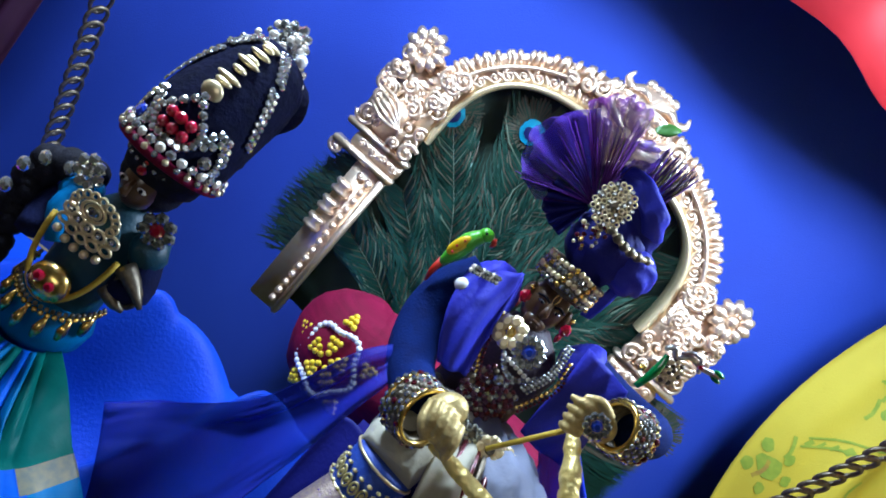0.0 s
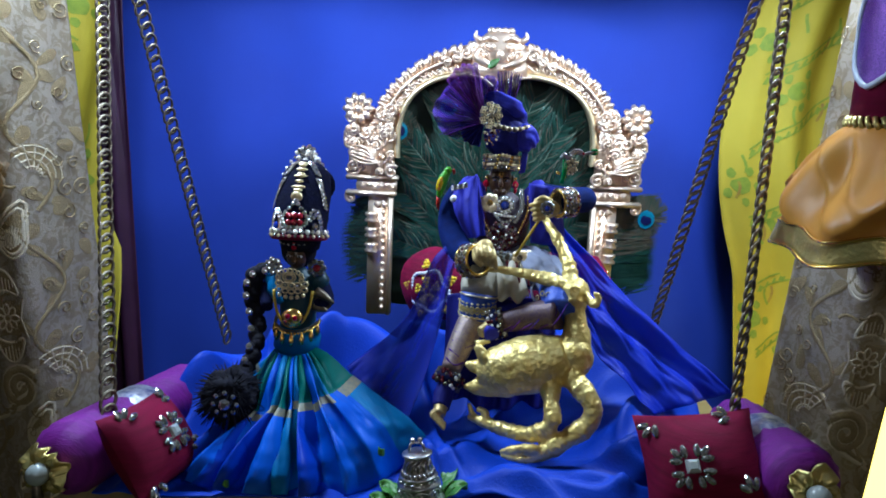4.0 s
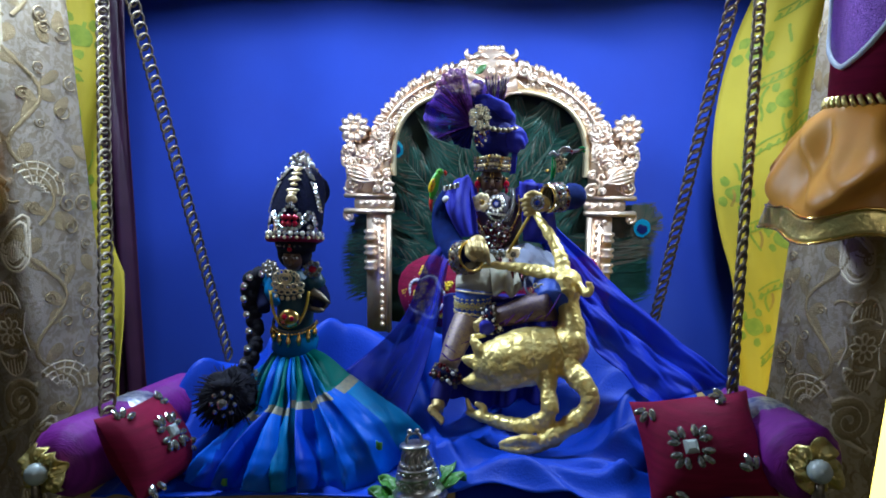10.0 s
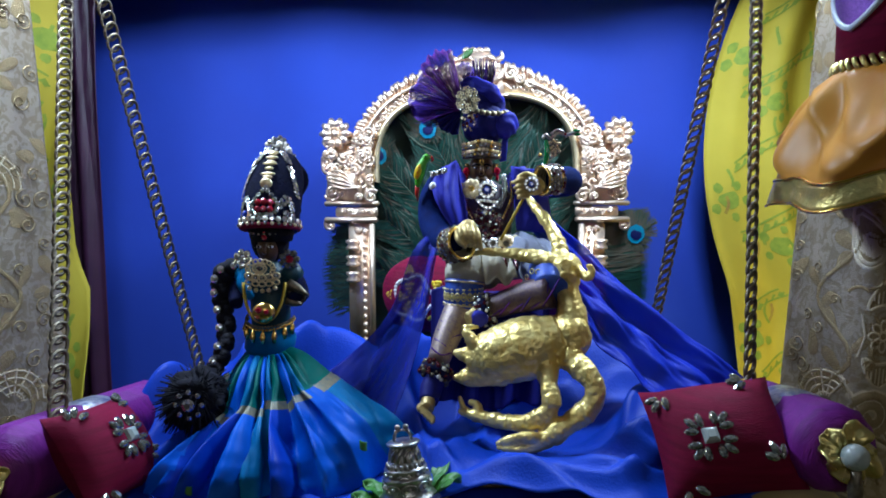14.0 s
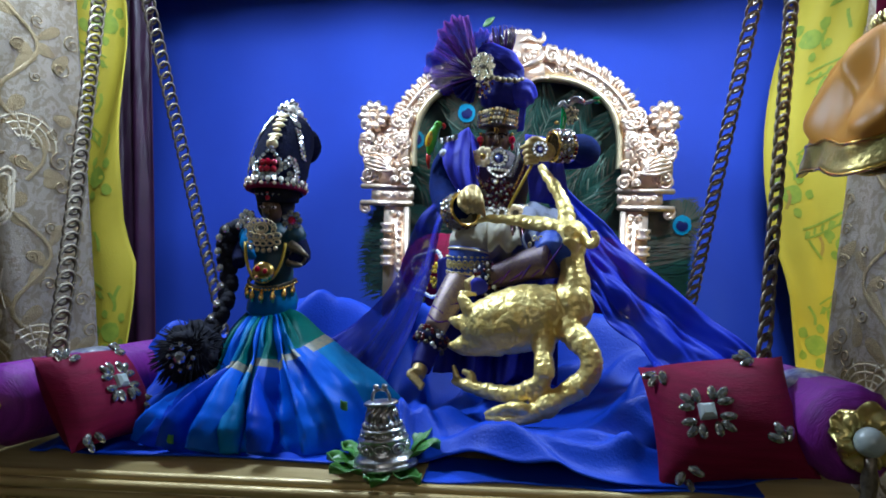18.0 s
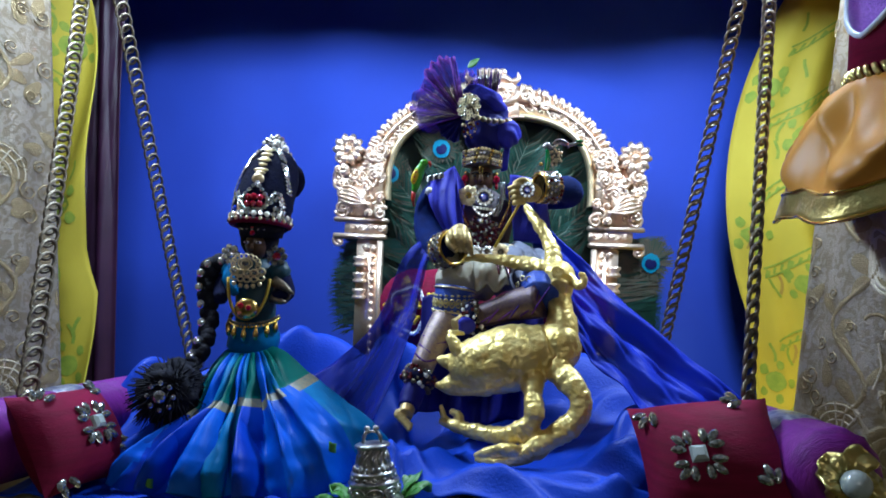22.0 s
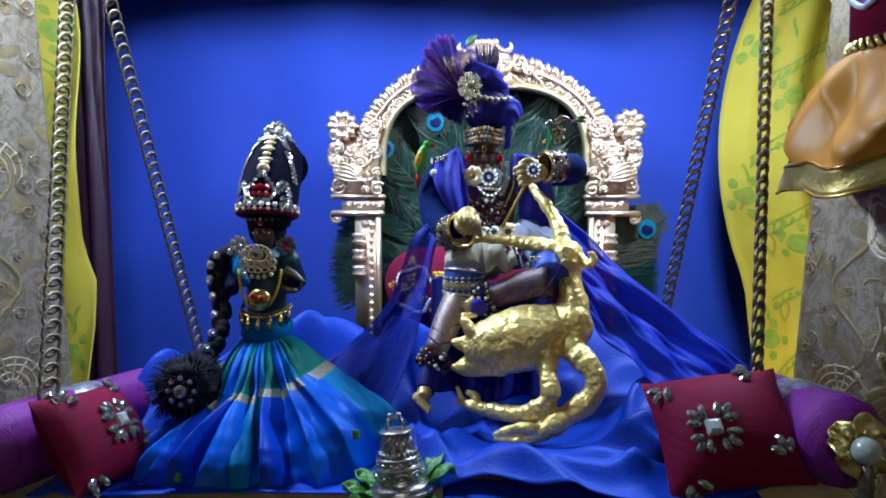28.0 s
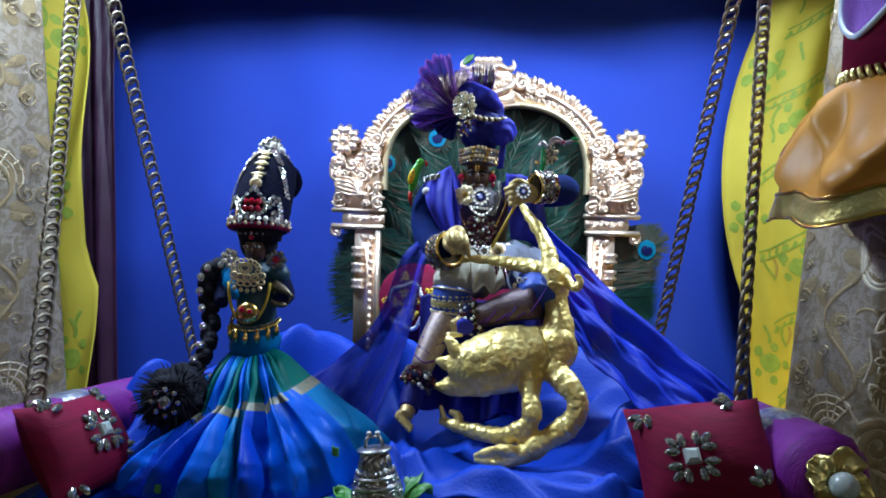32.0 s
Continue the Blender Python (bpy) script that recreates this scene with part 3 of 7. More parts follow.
    s.ball((sx * 0.1300, YA - 0.003, 0.2005), (0.0120, 0.005, 0.0115), "rose_gold", 14, 7)
    finial = part("finial", s, arch)
    for k in range(10):
        s = Shape()
        t = 2 * math.pi * k / 10
        o = Vector((math.cos(t), 0, math.sin(t)))
        c = Vector((sx * 0.1300, YA - 0.004, 0.2005))
        s.tube([c + o * 0.005 + Vector((0, -0.003, 0)), c + o * 0.0095 + Vector((0, -0.0035, 0)), c + o * 0.0140], [0.0024, 0.0046, 0.0022], "rose_gold", 8)
        part("petal", s, finial)
s = Shape()
s.ball((0, YA - 0.002, 0.2600), (0.023, 0.007, 0.0165), "rose_gold", 18, 10)
# heart-shaped drop under the crest
v = [(x, YA - 0.006, z) for x, z in ((0.0, 0.2195), (0.008, 0.2270), (0.016, 0.2320), (0.026, 0.2350), (0.024, 0.2480), (-0.024, 0.2480), (-0.026, 0.2350), (-0.016, 0.2320), (-0.008, 0.2270))]
v += [(x, YA + 0.005, z) for x, y, z in v]
s.add(v, [tuple(range(9)), tuple(range(17, 8, -1))] + [((i + 1) % 9, i, i + 9, (i + 1) % 9 + 9) for i in range(9)], "rose_gold")
for sx in (-1, 1):
    s.tube(curve([(0, YA - 0.007, 0.2205), (sx * 0.008, YA - 0.008, 0.2275), (sx * 0.017, YA - 0.008, 0.2335), (sx * 0.030, YA - 0.007, 0.2350)], 10), lerps([0.0016, 0.0018, 0.0016, 0.0012], 10), "rose_gold", 7)
    s.tube(curve([(sx * 0.003, YA - 0.009, 0.243), (sx * 0.013, YA - 0.012, 0.2465), (sx * 0.022, YA - 0.010, 0.252), (sx * 0.019, YA - 0.008, 0.260)], 10), lerps([0.0012, 0.0030, 0.0034, 0.0012], 10), "rose_gold", 8)
    s.ball((sx * 0.0085, YA - 0.0085, 0.2605), (0.0042, 0.0035, 0.0034), "rose_gold", 12, 8)
    s.tube(curve([(sx * 0.003, YA - 0.009, 0.266), (sx * 0.010, YA - 0.010, 0.269), (sx * 0.018, YA - 0.008, 0.2655)], 8), lerps([0.001, 0.0022, 0.001], 8), "rose_gold", 7)
    s.tube(curve([(sx * 0.018, YA - 0.004, 0.266), (sx * 0.0235, YA - 0.004, 0.270), (sx * 0.0225, YA - 0.004, 0.2755)], 6), lerps([0.0032, 0.0026, 0.0008], 6), "rose_gold", 7)
    for k in range(3):
        scroll(s, (sx * (0.031 + 0.009 * k), YA - 0.006, 0.2545 - 0.0042 * k), 0.0062 - 0.0008 * k, "rose_gold", 1.0 + k, sx, 0.0017, 1.4)
s.ball((0, YA - 0.0095, 0.2535), (0.0040, 0.0030, 0.0048), "rose_gold", 12, 8)
rng = random.Random(9)
for i in range(20):
    t = rng.uniform(-1, 1)
    c = (0.024 * t, YA - 0.007, 0.250 + rng.uniform(0, 0.024) * (1 - 0.6 * abs(t)))
    scroll(s, c, rng.uniform(0.0025, 0.0045), "rose_gold", rng.uniform(0, 6), rng.choice((-1, 1)), 0.0012, 1.2)
for k in range(4):
    s.ball((-0.0090 + 0.0060 * k, YA - 0.003, 0.2755), (0.0040, 0.003, 0.0036), "rose_gold", 10, 6)
part("crest", s, arch)

# ---- peacock feathers fixed behind the arch ----
fan = thing("peacock_feather_fan", (0, YA + 0.012, 0.03), "dark green peacock feathers fanned out behind the gilt arch", "feathers")
s = Shape()
s.sheet(lambda u, v: (-0.112 + 0.224 * u, YA + 0.024 + 0.002 * math.sin(u * 30 + v * 8), 0.004 + (0.165 + 0.078 * math.sqrt(max(0.0, 1 - (2 * u - 1) ** 2))) * v), 20, 10, "feather_dark", 0.0008)
part("backing", s, fan)
# eye of each feather: x, z, and whether the eye shows in front
FEATHERS = [(-0.093, 0.182, 1), (-0.046, 0.207, 1), (0.0, 0.215, 0), (0.036, 0.218, 0), (0.070, 0.203, 0), (0.095, 0.16, 0),
            (-0.085, 0.12, 0), (-0.070, 0.15, 0), (-0.03, 0.165, 0), (-0.095, 0.075, 0), (0.06, 0.14, 0), (0.085, 0.10, 0), (-0.06, 0.09, 0), (0.03, 0.16, 0), (-0.045, 0.125, 0)]


def feather_eye(sh, tip, up, rnd):
    """The round eye of a peacock feather, ringed by bronze barbs."""
    sd = Vector((up.z, 0, -up.x))
    for k in range(150):
        a = 2 * math.pi * k / 150 + rnd.uniform(-0.02, 0.02)
        o = sd * math.cos(a) + up * math.sin(a)
        e = o.cross(Vector((0, 1, 0))) * rnd.uniform(0.0003, 0.0006)
        p, q = tip + o * 0.003 + Vector((0, -0.0036, 0)), tip + o * rnd.uniform(0.013, 0.0215) + up * 0.003 + Vector((0, -0.003 + rnd.uniform(-0.001, 0.001), 0))
        sh.add([p - e, p + e, q + e, q - e], [(0, 1, 2, 3)], "eye_brown" if k % 4 else "feather_barb")
    for rad, ht, key, dy in ((0.0080, 1.1, "eye_blue", -0.0050), (0.0052, 0.95, "eye_dark", -0.0058)):
        c = tip + Vector((0, dy, 0)) - up * (0.001 if key == "eye_blue" else 0.0016)
        m = 28
        rim = []
        for k in range(m):
            a = 2 * math.pi * k / m
            notch = 1 - (0.35 * max(0.0, math.sin(a)) ** 12 if key == "eye_dark" else 0.0) + 0.05 * rnd.uniform(-1, 1)
            rim.append(c + sd * rad * notch * math.cos(a) + up * rad * ht * notch * math.sin(a))
        sh.add(rim + [c + Vector((0, -0.0006, 0))], [(k, (k + 1) % m, m) for k in range(m)], key)


rng = random.Random(3)
for fi, (ex, ez, eye) in enumerate(FEATHERS):
    s = Shape()
    root = Vector((0.006 + 0.16 * ex, YA + 0.016, 0.016))
    tip = Vector((ex, YA + 0.012 + 0.004 * rng.random(), ez))
    bow = Vector((-(ez - 0.016), 0, ex)) * (0.10 if ex < 0 else -0.10) * -1
    mid = root.lerp(tip, 0.5) + bow + Vector((0, -0.003, 0))
    spine = curve([root, mid, tip], 24)
    s.tube(spine, lerps([0.0008, 0.00035], 24), "rachis" if fi % 3 == 0 else "feather_barb", 5)
    for i in range(3, 25):
        p = spine[i]
        d = (spine[i] - spine[i - 1]).normalized()
        side = Vector((d.z, 0, -d.x))
        for k in range(7):
            for sg in (-1, 1):
                ln = rng.uniform(0.022, 0.040) * (0.75 + 0.25 * i / 24)
                q = p - d * 0.0011 * k
                w = rng.uniform(0.00035, 0.0008)
                c1 = q + side * sg * ln * 0.34 + d * ln * 0.40 + Vector((0, -rng.uniform(0.0005, 0.005), 0))
                c2 = q + side * sg * ln * 0.50 + d * ln * 0.80 + Vector((0, -rng.uniform(0.0, 0.004), 0))
                c3 = q + side * sg * ln * 0.52 + d * ln * 1.08 + Vector((rng.uniform(-0.002, 0.002), -rng.uniform(-0.001, 0.002), 0))
                for e in (c1, c2, c3):
                    if 0.09 < abs(e.x) and 0.0 < ez and abs(ex) < 0.1:
                        e.y = max(e.y, YA + 0.008)
                off = side * w
                key = ("feather_barb" if (i + k) % 5 else "eye_brown") if rng.random() > 0.05 else "rachis"
                s.add([q - off, q + off, c1 + off, c1 - off, c2 + off * 0.8, c2 - off * 0.8, c3], [(0, 1, 2, 3), (3, 2, 4, 5), (5, 4, 6)], key)
    if eye:
        feather_eye(s, tip, (spine[-1] - spine[-3]).normalized(), rng)
    part("feather", s, fan)
# feathers that show beside the columns
for sx in (-1, 1):
    s = Shape()
    x1, zlo, zhi = (0.140, 0.034, 0.118) if sx < 0 else (0.1655, 0.041, 0.130)
    s.sheet(lambda u, v: (sx * (0.108 + (x1 - 0.008 - 0.108) * u), YA + 0.012 + 0.001 * math.sin(v * 20), zlo + 0.006 + (zhi - zlo - 0.010) * v), 6, 12, "feather_dark", 0.0006)
    for k in range(620 if sx > 0 else 520):
        z = rng.uniform(zlo, zhi)
        g = (z - zlo) / (zhi - zlo)
        if sx > 0:
            end = Vector((rng.uniform(x1 - 0.004, x1 + 0.001) - 0.004 * (1 - g) * rng.random(), 0, z + rng.uniform(-0.004, 0.004)))
            beg = Vector((rng.uniform(0.112, 0.140), 0, z - rng.uniform(0.002, 0.014)))
        else:
            beg = Vector((-rng.uniform(0.108, 0.126), 0, z + rng.uniform(-0.002, 0.008)))
            end = Vector((-(0.128 + 0.020 * math.sin(math.pi * (0.22 + 0.66 * g)) + rng.uniform(-0.010, 0.002)), 0, z + rng.uniform(-0.010, 0.010)))
        beg.y, end.y = YA + 0.010 - rng.random() * 0.003, YA + 0.010 - rng.random() * 0.004
        w = Vector((0, 0, rng.uniform(0.0003, 0.0007)))
        mid = beg.lerp(end, 0.55) + Vector((0, -0.0015, rng.uniform(-0.002, 0.002)))
        key = ("eye_brown" if g > 0.42 and rng.random() < 0.85 else "feather_barb") if sx > 0 else ("feather_dark" if k % 3 else "feather_barb")
        s.add([beg - w, beg + w, mid + w, mid - w, end], [(0, 1, 2, 3), (3, 2, 4)], key)
    if sx > 0:
        feather_eye(s, Vector((0.1500, YA + 0.0085, 0.1080)), Vector((0.25, 0, 0.97)), rng)
    part("feather", s, fan)

# ---- the swing ----
TILT = 2.0
SWING = pose(0, 0, -0.006, 0, -TILT, 0)


def seat_z(x):
    return -0.006 + math.tan(radians(TILT)) * x


swing = thing("swing_seat", (0, 0, -0.006), "gilt wooden swing board hung on four brass chains", "swing")
swing.matrix_basis = SWING
X0, X1, Y0, Y1 = -0.246, 0.162, -0.2165, 0.024


def swing_part(name, sh, label=""):
    sh.v = [tuple(SWING @ Vector(p)) for p in sh.v]
    return part(name, sh, swing, label)


s = Shape()
s.box((X0, Y0, -0.012), (X1, Y1, 0.0), "board", 0.0015)
swing_part("board", s)
# front moulding: rounded lips with grooves between them
for y0, z0, r in ((0.0010, -0.0016, 0.0021), (-0.0022, -0.0050, 0.0024), (-0.0030, -0.0098, 0.0020), (-0.0012, -0.0215, 0.0026)):
    s = Shape()
    s.tube([(X0 + (X1 - X0) * i / 24, Y0 + y0, z0) for i in range(25)], r, "board", 12)
    swing_part("moulding", s)
s = Shape()
s.box((X0, Y0 - 0.0010, -0.0230), (X1, Y0 + 0.0080, -0.0020), "board", 0.0008)
swing_part("front_rail", s)
s = Shape()
for i in range(int((X1 - X0) / 0.0046)):
    c = (X0 + 0.0046 * (i + 0.5), Y0 - 0.0016, -0.0152)
    s.ball(c, (0.0019, 0.0017, 0.0030), "board", 8, 6)
    s.ball((c[0] + 0.0023, c[1] + 0.0004, c[2] - 0.0016), (0.0009, 0.0009, 0.0014), "gold_bright", 6, 4)
swing_part("beading", s, "row of small carved beads")


def link(sh, c, d, wide, size, r, key="antique"):
    """One oval chain link: its long side along d, its width along wide."""
    d, wide = Vector(d).normalized(), Vector(wide)
    wide = (wide - d * wide.dot(d)).normalized()
    nrm = d.cross(wide)
    turn = Matrix((d, wide, nrm)).transposed()
    sh.ring(c, size, r, key, turn, 14, 6, sx=1.0, sy=0.68)


CHAINS = [((-0.2165, -0.1877, 0.030), (-0.2630, -0.0815, 0.26)), ((0.1277, -0.1781, 0.040), (0.1599, -0.0966, 0.26)),
          ((-0.2217, 0.0180, 0.006), (-0.2582, -0.0358, 0.26)), ((0.1290, 0.0170, 0.010), (0.1533, -0.0570, 0.26))]
LINK, LSTEP = 0.0060, 0.0076
lm = None
for ci, (a, b) in enumerate(CHAINS):
    a, b = Vector(a), Vector(b)
    d = (b - a).normalized()
    n = int((0.50 - a.z) / d.z / LSTEP)
    chain = thing("chain", tuple(a), "antique brass curb chain holding up the swing", "chain", "swing chains")
    for i in range(n):
        p = a + d * (i * LSTEP)
        tw = -0.10 + 0.25 * math.sin(i * 0.07 + ci)
        side = Vector((1, 0, 0)) if ci in (1, 3) else Vector((0.9, 0.4, 0))
        w = (Matrix.Rotation(tw + 0.3, 3, d) @ side)
        sh = Shape()
        if lm is None:
            link(sh, (0, 0, 0), (1, 0, 0), (0, 1, 0), LINK, 0.00110)
            ob = part("link", sh, None)
            lm = ob.data
        else:
            ob = new("link", lm)
        w = (w - d * w.dot(d)).normalized()
        nrm = d.cross(w)
        along = d * math.cos(0.42) + w * math.sin(0.42)
        across = (w * math.cos(0.42) - d * math.sin(0.42)) * math.cos(0.42) + nrm * math.sin(0.42)
        turn = Matrix((along, across, along.cross(across))).transposed()
        ob.matrix_basis = Matrix.Translation(p) @ turn.to_4x4()
        ob.parent = chain
        ob.matrix_parent_inverse = chain.matrix_basis.inverted()

# ---- blue cloth over the seat ----
def fold(x, y):
    p = Vector((x * 16, y * 16, 0.3))
    return 0.004 * noise.noise(p * 0.8) + 0.0010 * noise.noise(p * 2.6)


# long folds: from, to, height and width of each
FOLD_RNG = random.Random(17)
FOLDS = [(-0.010, -0.186, 0.090, -0.176, 0.0035, 0.004), (0.020, -0.192, 0.105, -0.182, 0.0035, 0.004), (0.030, -0.172, 0.130, -0.150, 0.006, 0.006), (0.058, -0.175, 0.148, -0.120, 0.0055, 0.012), (0.050, -0.150, 0.140, -0.095, 0.0060, 0.014),
         (-0.04, -0.185, -0.005, -0.222, 0.007, 0.005), (0.00, -0.195, 0.055, -0.226, 0.008, 0.007), (-0.075, -0.10, -0.03, -0.205, 0.008, 0.007), (-0.055, -0.09, -0.02, -0.18, 0.009, 0.007),
         (-0.205, -0.14, -0.13, -0.075, 0.012, 0.009), (-0.20, -0.10, -0.10, -0.055, 0.012, 0.010), (-0.10, -0.115, -0.05, -0.06, 0.012, 0.010), (-0.205, -0.20, -0.17, -0.10, 0.008, 0.008)]
for k in range(16):
    x, y, a = FOLD_RNG.uniform(-0.19, 0.13), FOLD_RNG.uniform(-0.215, -0.08), FOLD_RNG.uniform(0.2, 1.1)
    ln = FOLD_RNG.uniform(0.03, 0.07)
    FOLDS.append((x, y, x + ln * math.cos(a), y + ln * math.sin(a), FOLD_RNG.uniform(0.002, 0.005), FOLD_RNG.uniform(0.003, 0.006)))


def long_folds(x, y):
    z = 0.0
    for x0, y0, x1, y1, h, w in FOLDS:
        dx, dy = x1 - x0, y1 - y0
        ln = math.hypot(dx, dy)
        t = ((x - x0) * dx + (y - y0) * dy) / (ln * ln)
        if t < -0.3 or t > 1.3:
            continue
        d = ((x - x0) * dy - (y - y0) * dx) / ln + 0.006 * math.sin(t * 4 + x0 * 90)
        fade = max(0.0, 1 - (2 * abs(t - 0.5) / 1.5) ** 4)
        z += 1.45 * h * fade * (math.exp(-(d / (1.3 * w)) ** 2) if d > 0 else math.exp(-(d / (w * 0.55)) ** 2))
    return z


def seat_cloth(u, v):
    x = -0.222 + 0.360 * u
    hem = -0.1995 + 0.0018 * math.sin(x * 47 + 1) - 0.0125 / (1 + math.exp((0.000 - x) * 220)) / (1 + math.exp((x - 0.118) * 220))
    y = hem + (0.014 - hem) * v
    back = 0.046 * math.exp(-((y + 0.058) / (0.030 if y < -0.058 else 0.040)) ** 2) * (1 + 0.10 * math.sin(x * 30))
    back *= min(1.0, max(0.0, (x + 0.205) / 0.050)) ** 0.9
    front = min(1.0, max(0.0, (y - hem) / 0.020))
    front = front * front * (3 - 2 * front)
    mid = 0.0092 * math.exp(-((x - 0.018) / 0.052) ** 4) * front * (0.35 + 0.65 / (1 + math.exp((y + 0.158) * 300)))
    side = 0.016 * math.exp(-((x - 0.088) / 0.030) ** 2) * math.exp(-((y + 0.128) / 0.030) ** 2) + 0.010 * math.exp(-((x + 0.020) / 0.014) ** 2) * math.exp(-((y + 0.160) / 0.022) ** 2)
    # drawn up over the far end of the bolster
    side += 0.043 * math.exp(-((x + 0.193) / 0.022) ** 2 - ((y + 0.112) / 0.028) ** 2)
    end = 1 - 0.3 * max(0.0, (x - 0.09) / 0.05)
    amp = min(1.0, 0.25 + (y - hem) / 0.03, max(0.1, (0.020 - y) / 0.05))
    under = (1 - 0.97 * math.exp(-((x - 0.018) / 0.045) ** 4 - ((y + 0.166) / 0.020) ** 4)) * (1 - 0.9 * math.exp(-((x + 0.125) / 0.065) ** 4 - ((y + 0.165) / 0.055) ** 4))
    lift = (0.0085 * math.exp(-((x - 0.004) / 0.017) ** 2) + 0.0048 * math.exp(-((x - 0.036) / 0.017) ** 2)) * max(0.0, 1 - v * 6)
    z = seat_z(x) + 0.0028 + back * end + mid + side + (fold(x, y) + long_folds(x, y)) * amp * under + lift
    return (x, y, max(z, seat_z(x) + 0.0016))


s = Shape()
s.sheet(seat_cloth, 200, 120, "blue_satin", 0.0008)


def turned_under(u, v):
    """The hem's edge folded back below it, flat on the board."""
    x = -0.022 + 0.142 * u
    wave = 0.0016 * math.sin(x * 61) + 0.0010 * math.sin(x * 140 + 1)
    return (x, -0.2140 + 0.030 * v + wave * (1 - v) * math.sin(math.pi * u), seat_z(x) + 0.0012 + 0.0006 * math.sin(x * 90 + 3 * v))


s.sheet(turned_under, 90, 12, "blue_satin", 0.0007)
solo("seat_cloth", s, "crumpled royal blue satin cloth spread over the swing", "cloth")

# ---- bolsters along both ends ----
def bolster(a, b, name, label, l0=0.40, l1=0.58):
    a, b = Vector(a), Vector(b)
    t = thing(name, tuple(a), label, "bolster", "side bolsters")
    path = [a.lerp(b, i / 24) for i in range(25)]
    r = [0.0205 * min(1.0, 0.52 + 2.2 * math.sqrt(max(0, min(i, 24 - i)) / 24 * 0.5)) for i in range(25)]
    s = Shape()
    s.tube(path, [min(q, 0.0200) for q in r], "purple", 28)
    for k in range(len(s.v)):
        p = Vector(s.v[k])
        s.v[k] = tuple(p + Vector((0, 0, 0.0007 * math.sin(k % 28 * 2.7))))
    part("cover", s, t)
    s = Shape()
    s.tube([a.lerp(b, l0), a.lerp(b, l0 + 0.04), a.lerp(b, l1 - 0.04), a.lerp(b, l1)], [0.0198, 0.0212, 0.0212, 0.0198], "lace_silver", 28, cap=False)
    part("lace_band", s, t, "silver lace band")
    d = (b - a).normalized()
    q = (-d).to_track_quat("Z", "Y").to_matrix()
    def ruff(u, v):
        tt = 2 * math.pi * u
        o = q @ Vector((math.cos(tt), math.sin(tt), 0))
        wave = noise.noise(Vector((1.3 * math.cos(tt), 1.3 * math.sin(tt), a.x * 30)))
        r = 0.003 + 0.0102 * v * (1 + 0.35 * wave + 0.10 * math.sin(4 * tt + a.x * 60))
        crush = 0.0030 * v * math.sin(6 * tt + 3 * v + 5 * wave) + 0.0035 * v * noise.noise(Vector((4 * math.cos(tt), 4 * math.sin(tt), 3 * v)))
        return a + o * r - d * (0.003 + 0.003 * math.sin(math.pi * v) + crush)

    s = Shape()
    s.sheet(ruff, 88, 8, "gold_cloth", 0.0006)
    part("ruff", s, t, "crumpled gold tissue ruff")
    s = Shape()
    s.ball(a - d * 0.008, 0.0058, "bolster_pearl", 16, 10)
    part("pearl", s, t, "large round pearl")
    s = Shape()
    s.lathe([(0.0030, -0.036), (0.0034, -0.030), (0.0026, -0.028), (0.0033, -0.022), (0.0026, -0.020), (0.0033, -0.014), (0.0024, -0.010), (0.0020, -0.004)], tuple(a - d * 0.009), "antique", 14)
    part("spindle", s, t, "ridged dark metal spindle")
    return t


bolster((-0.232, -0.218, 0.014), (-0.2000, -0.097, 0.010), "side_bolster", "purple silk bolster with silver lace band, gold end")
bolster((0.1525, -0.219, 0.027), (0.1475, -0.128, 0.018), "side_bolster", "purple silk bolster with silver lace band, gold end", 0.36, 0.62)


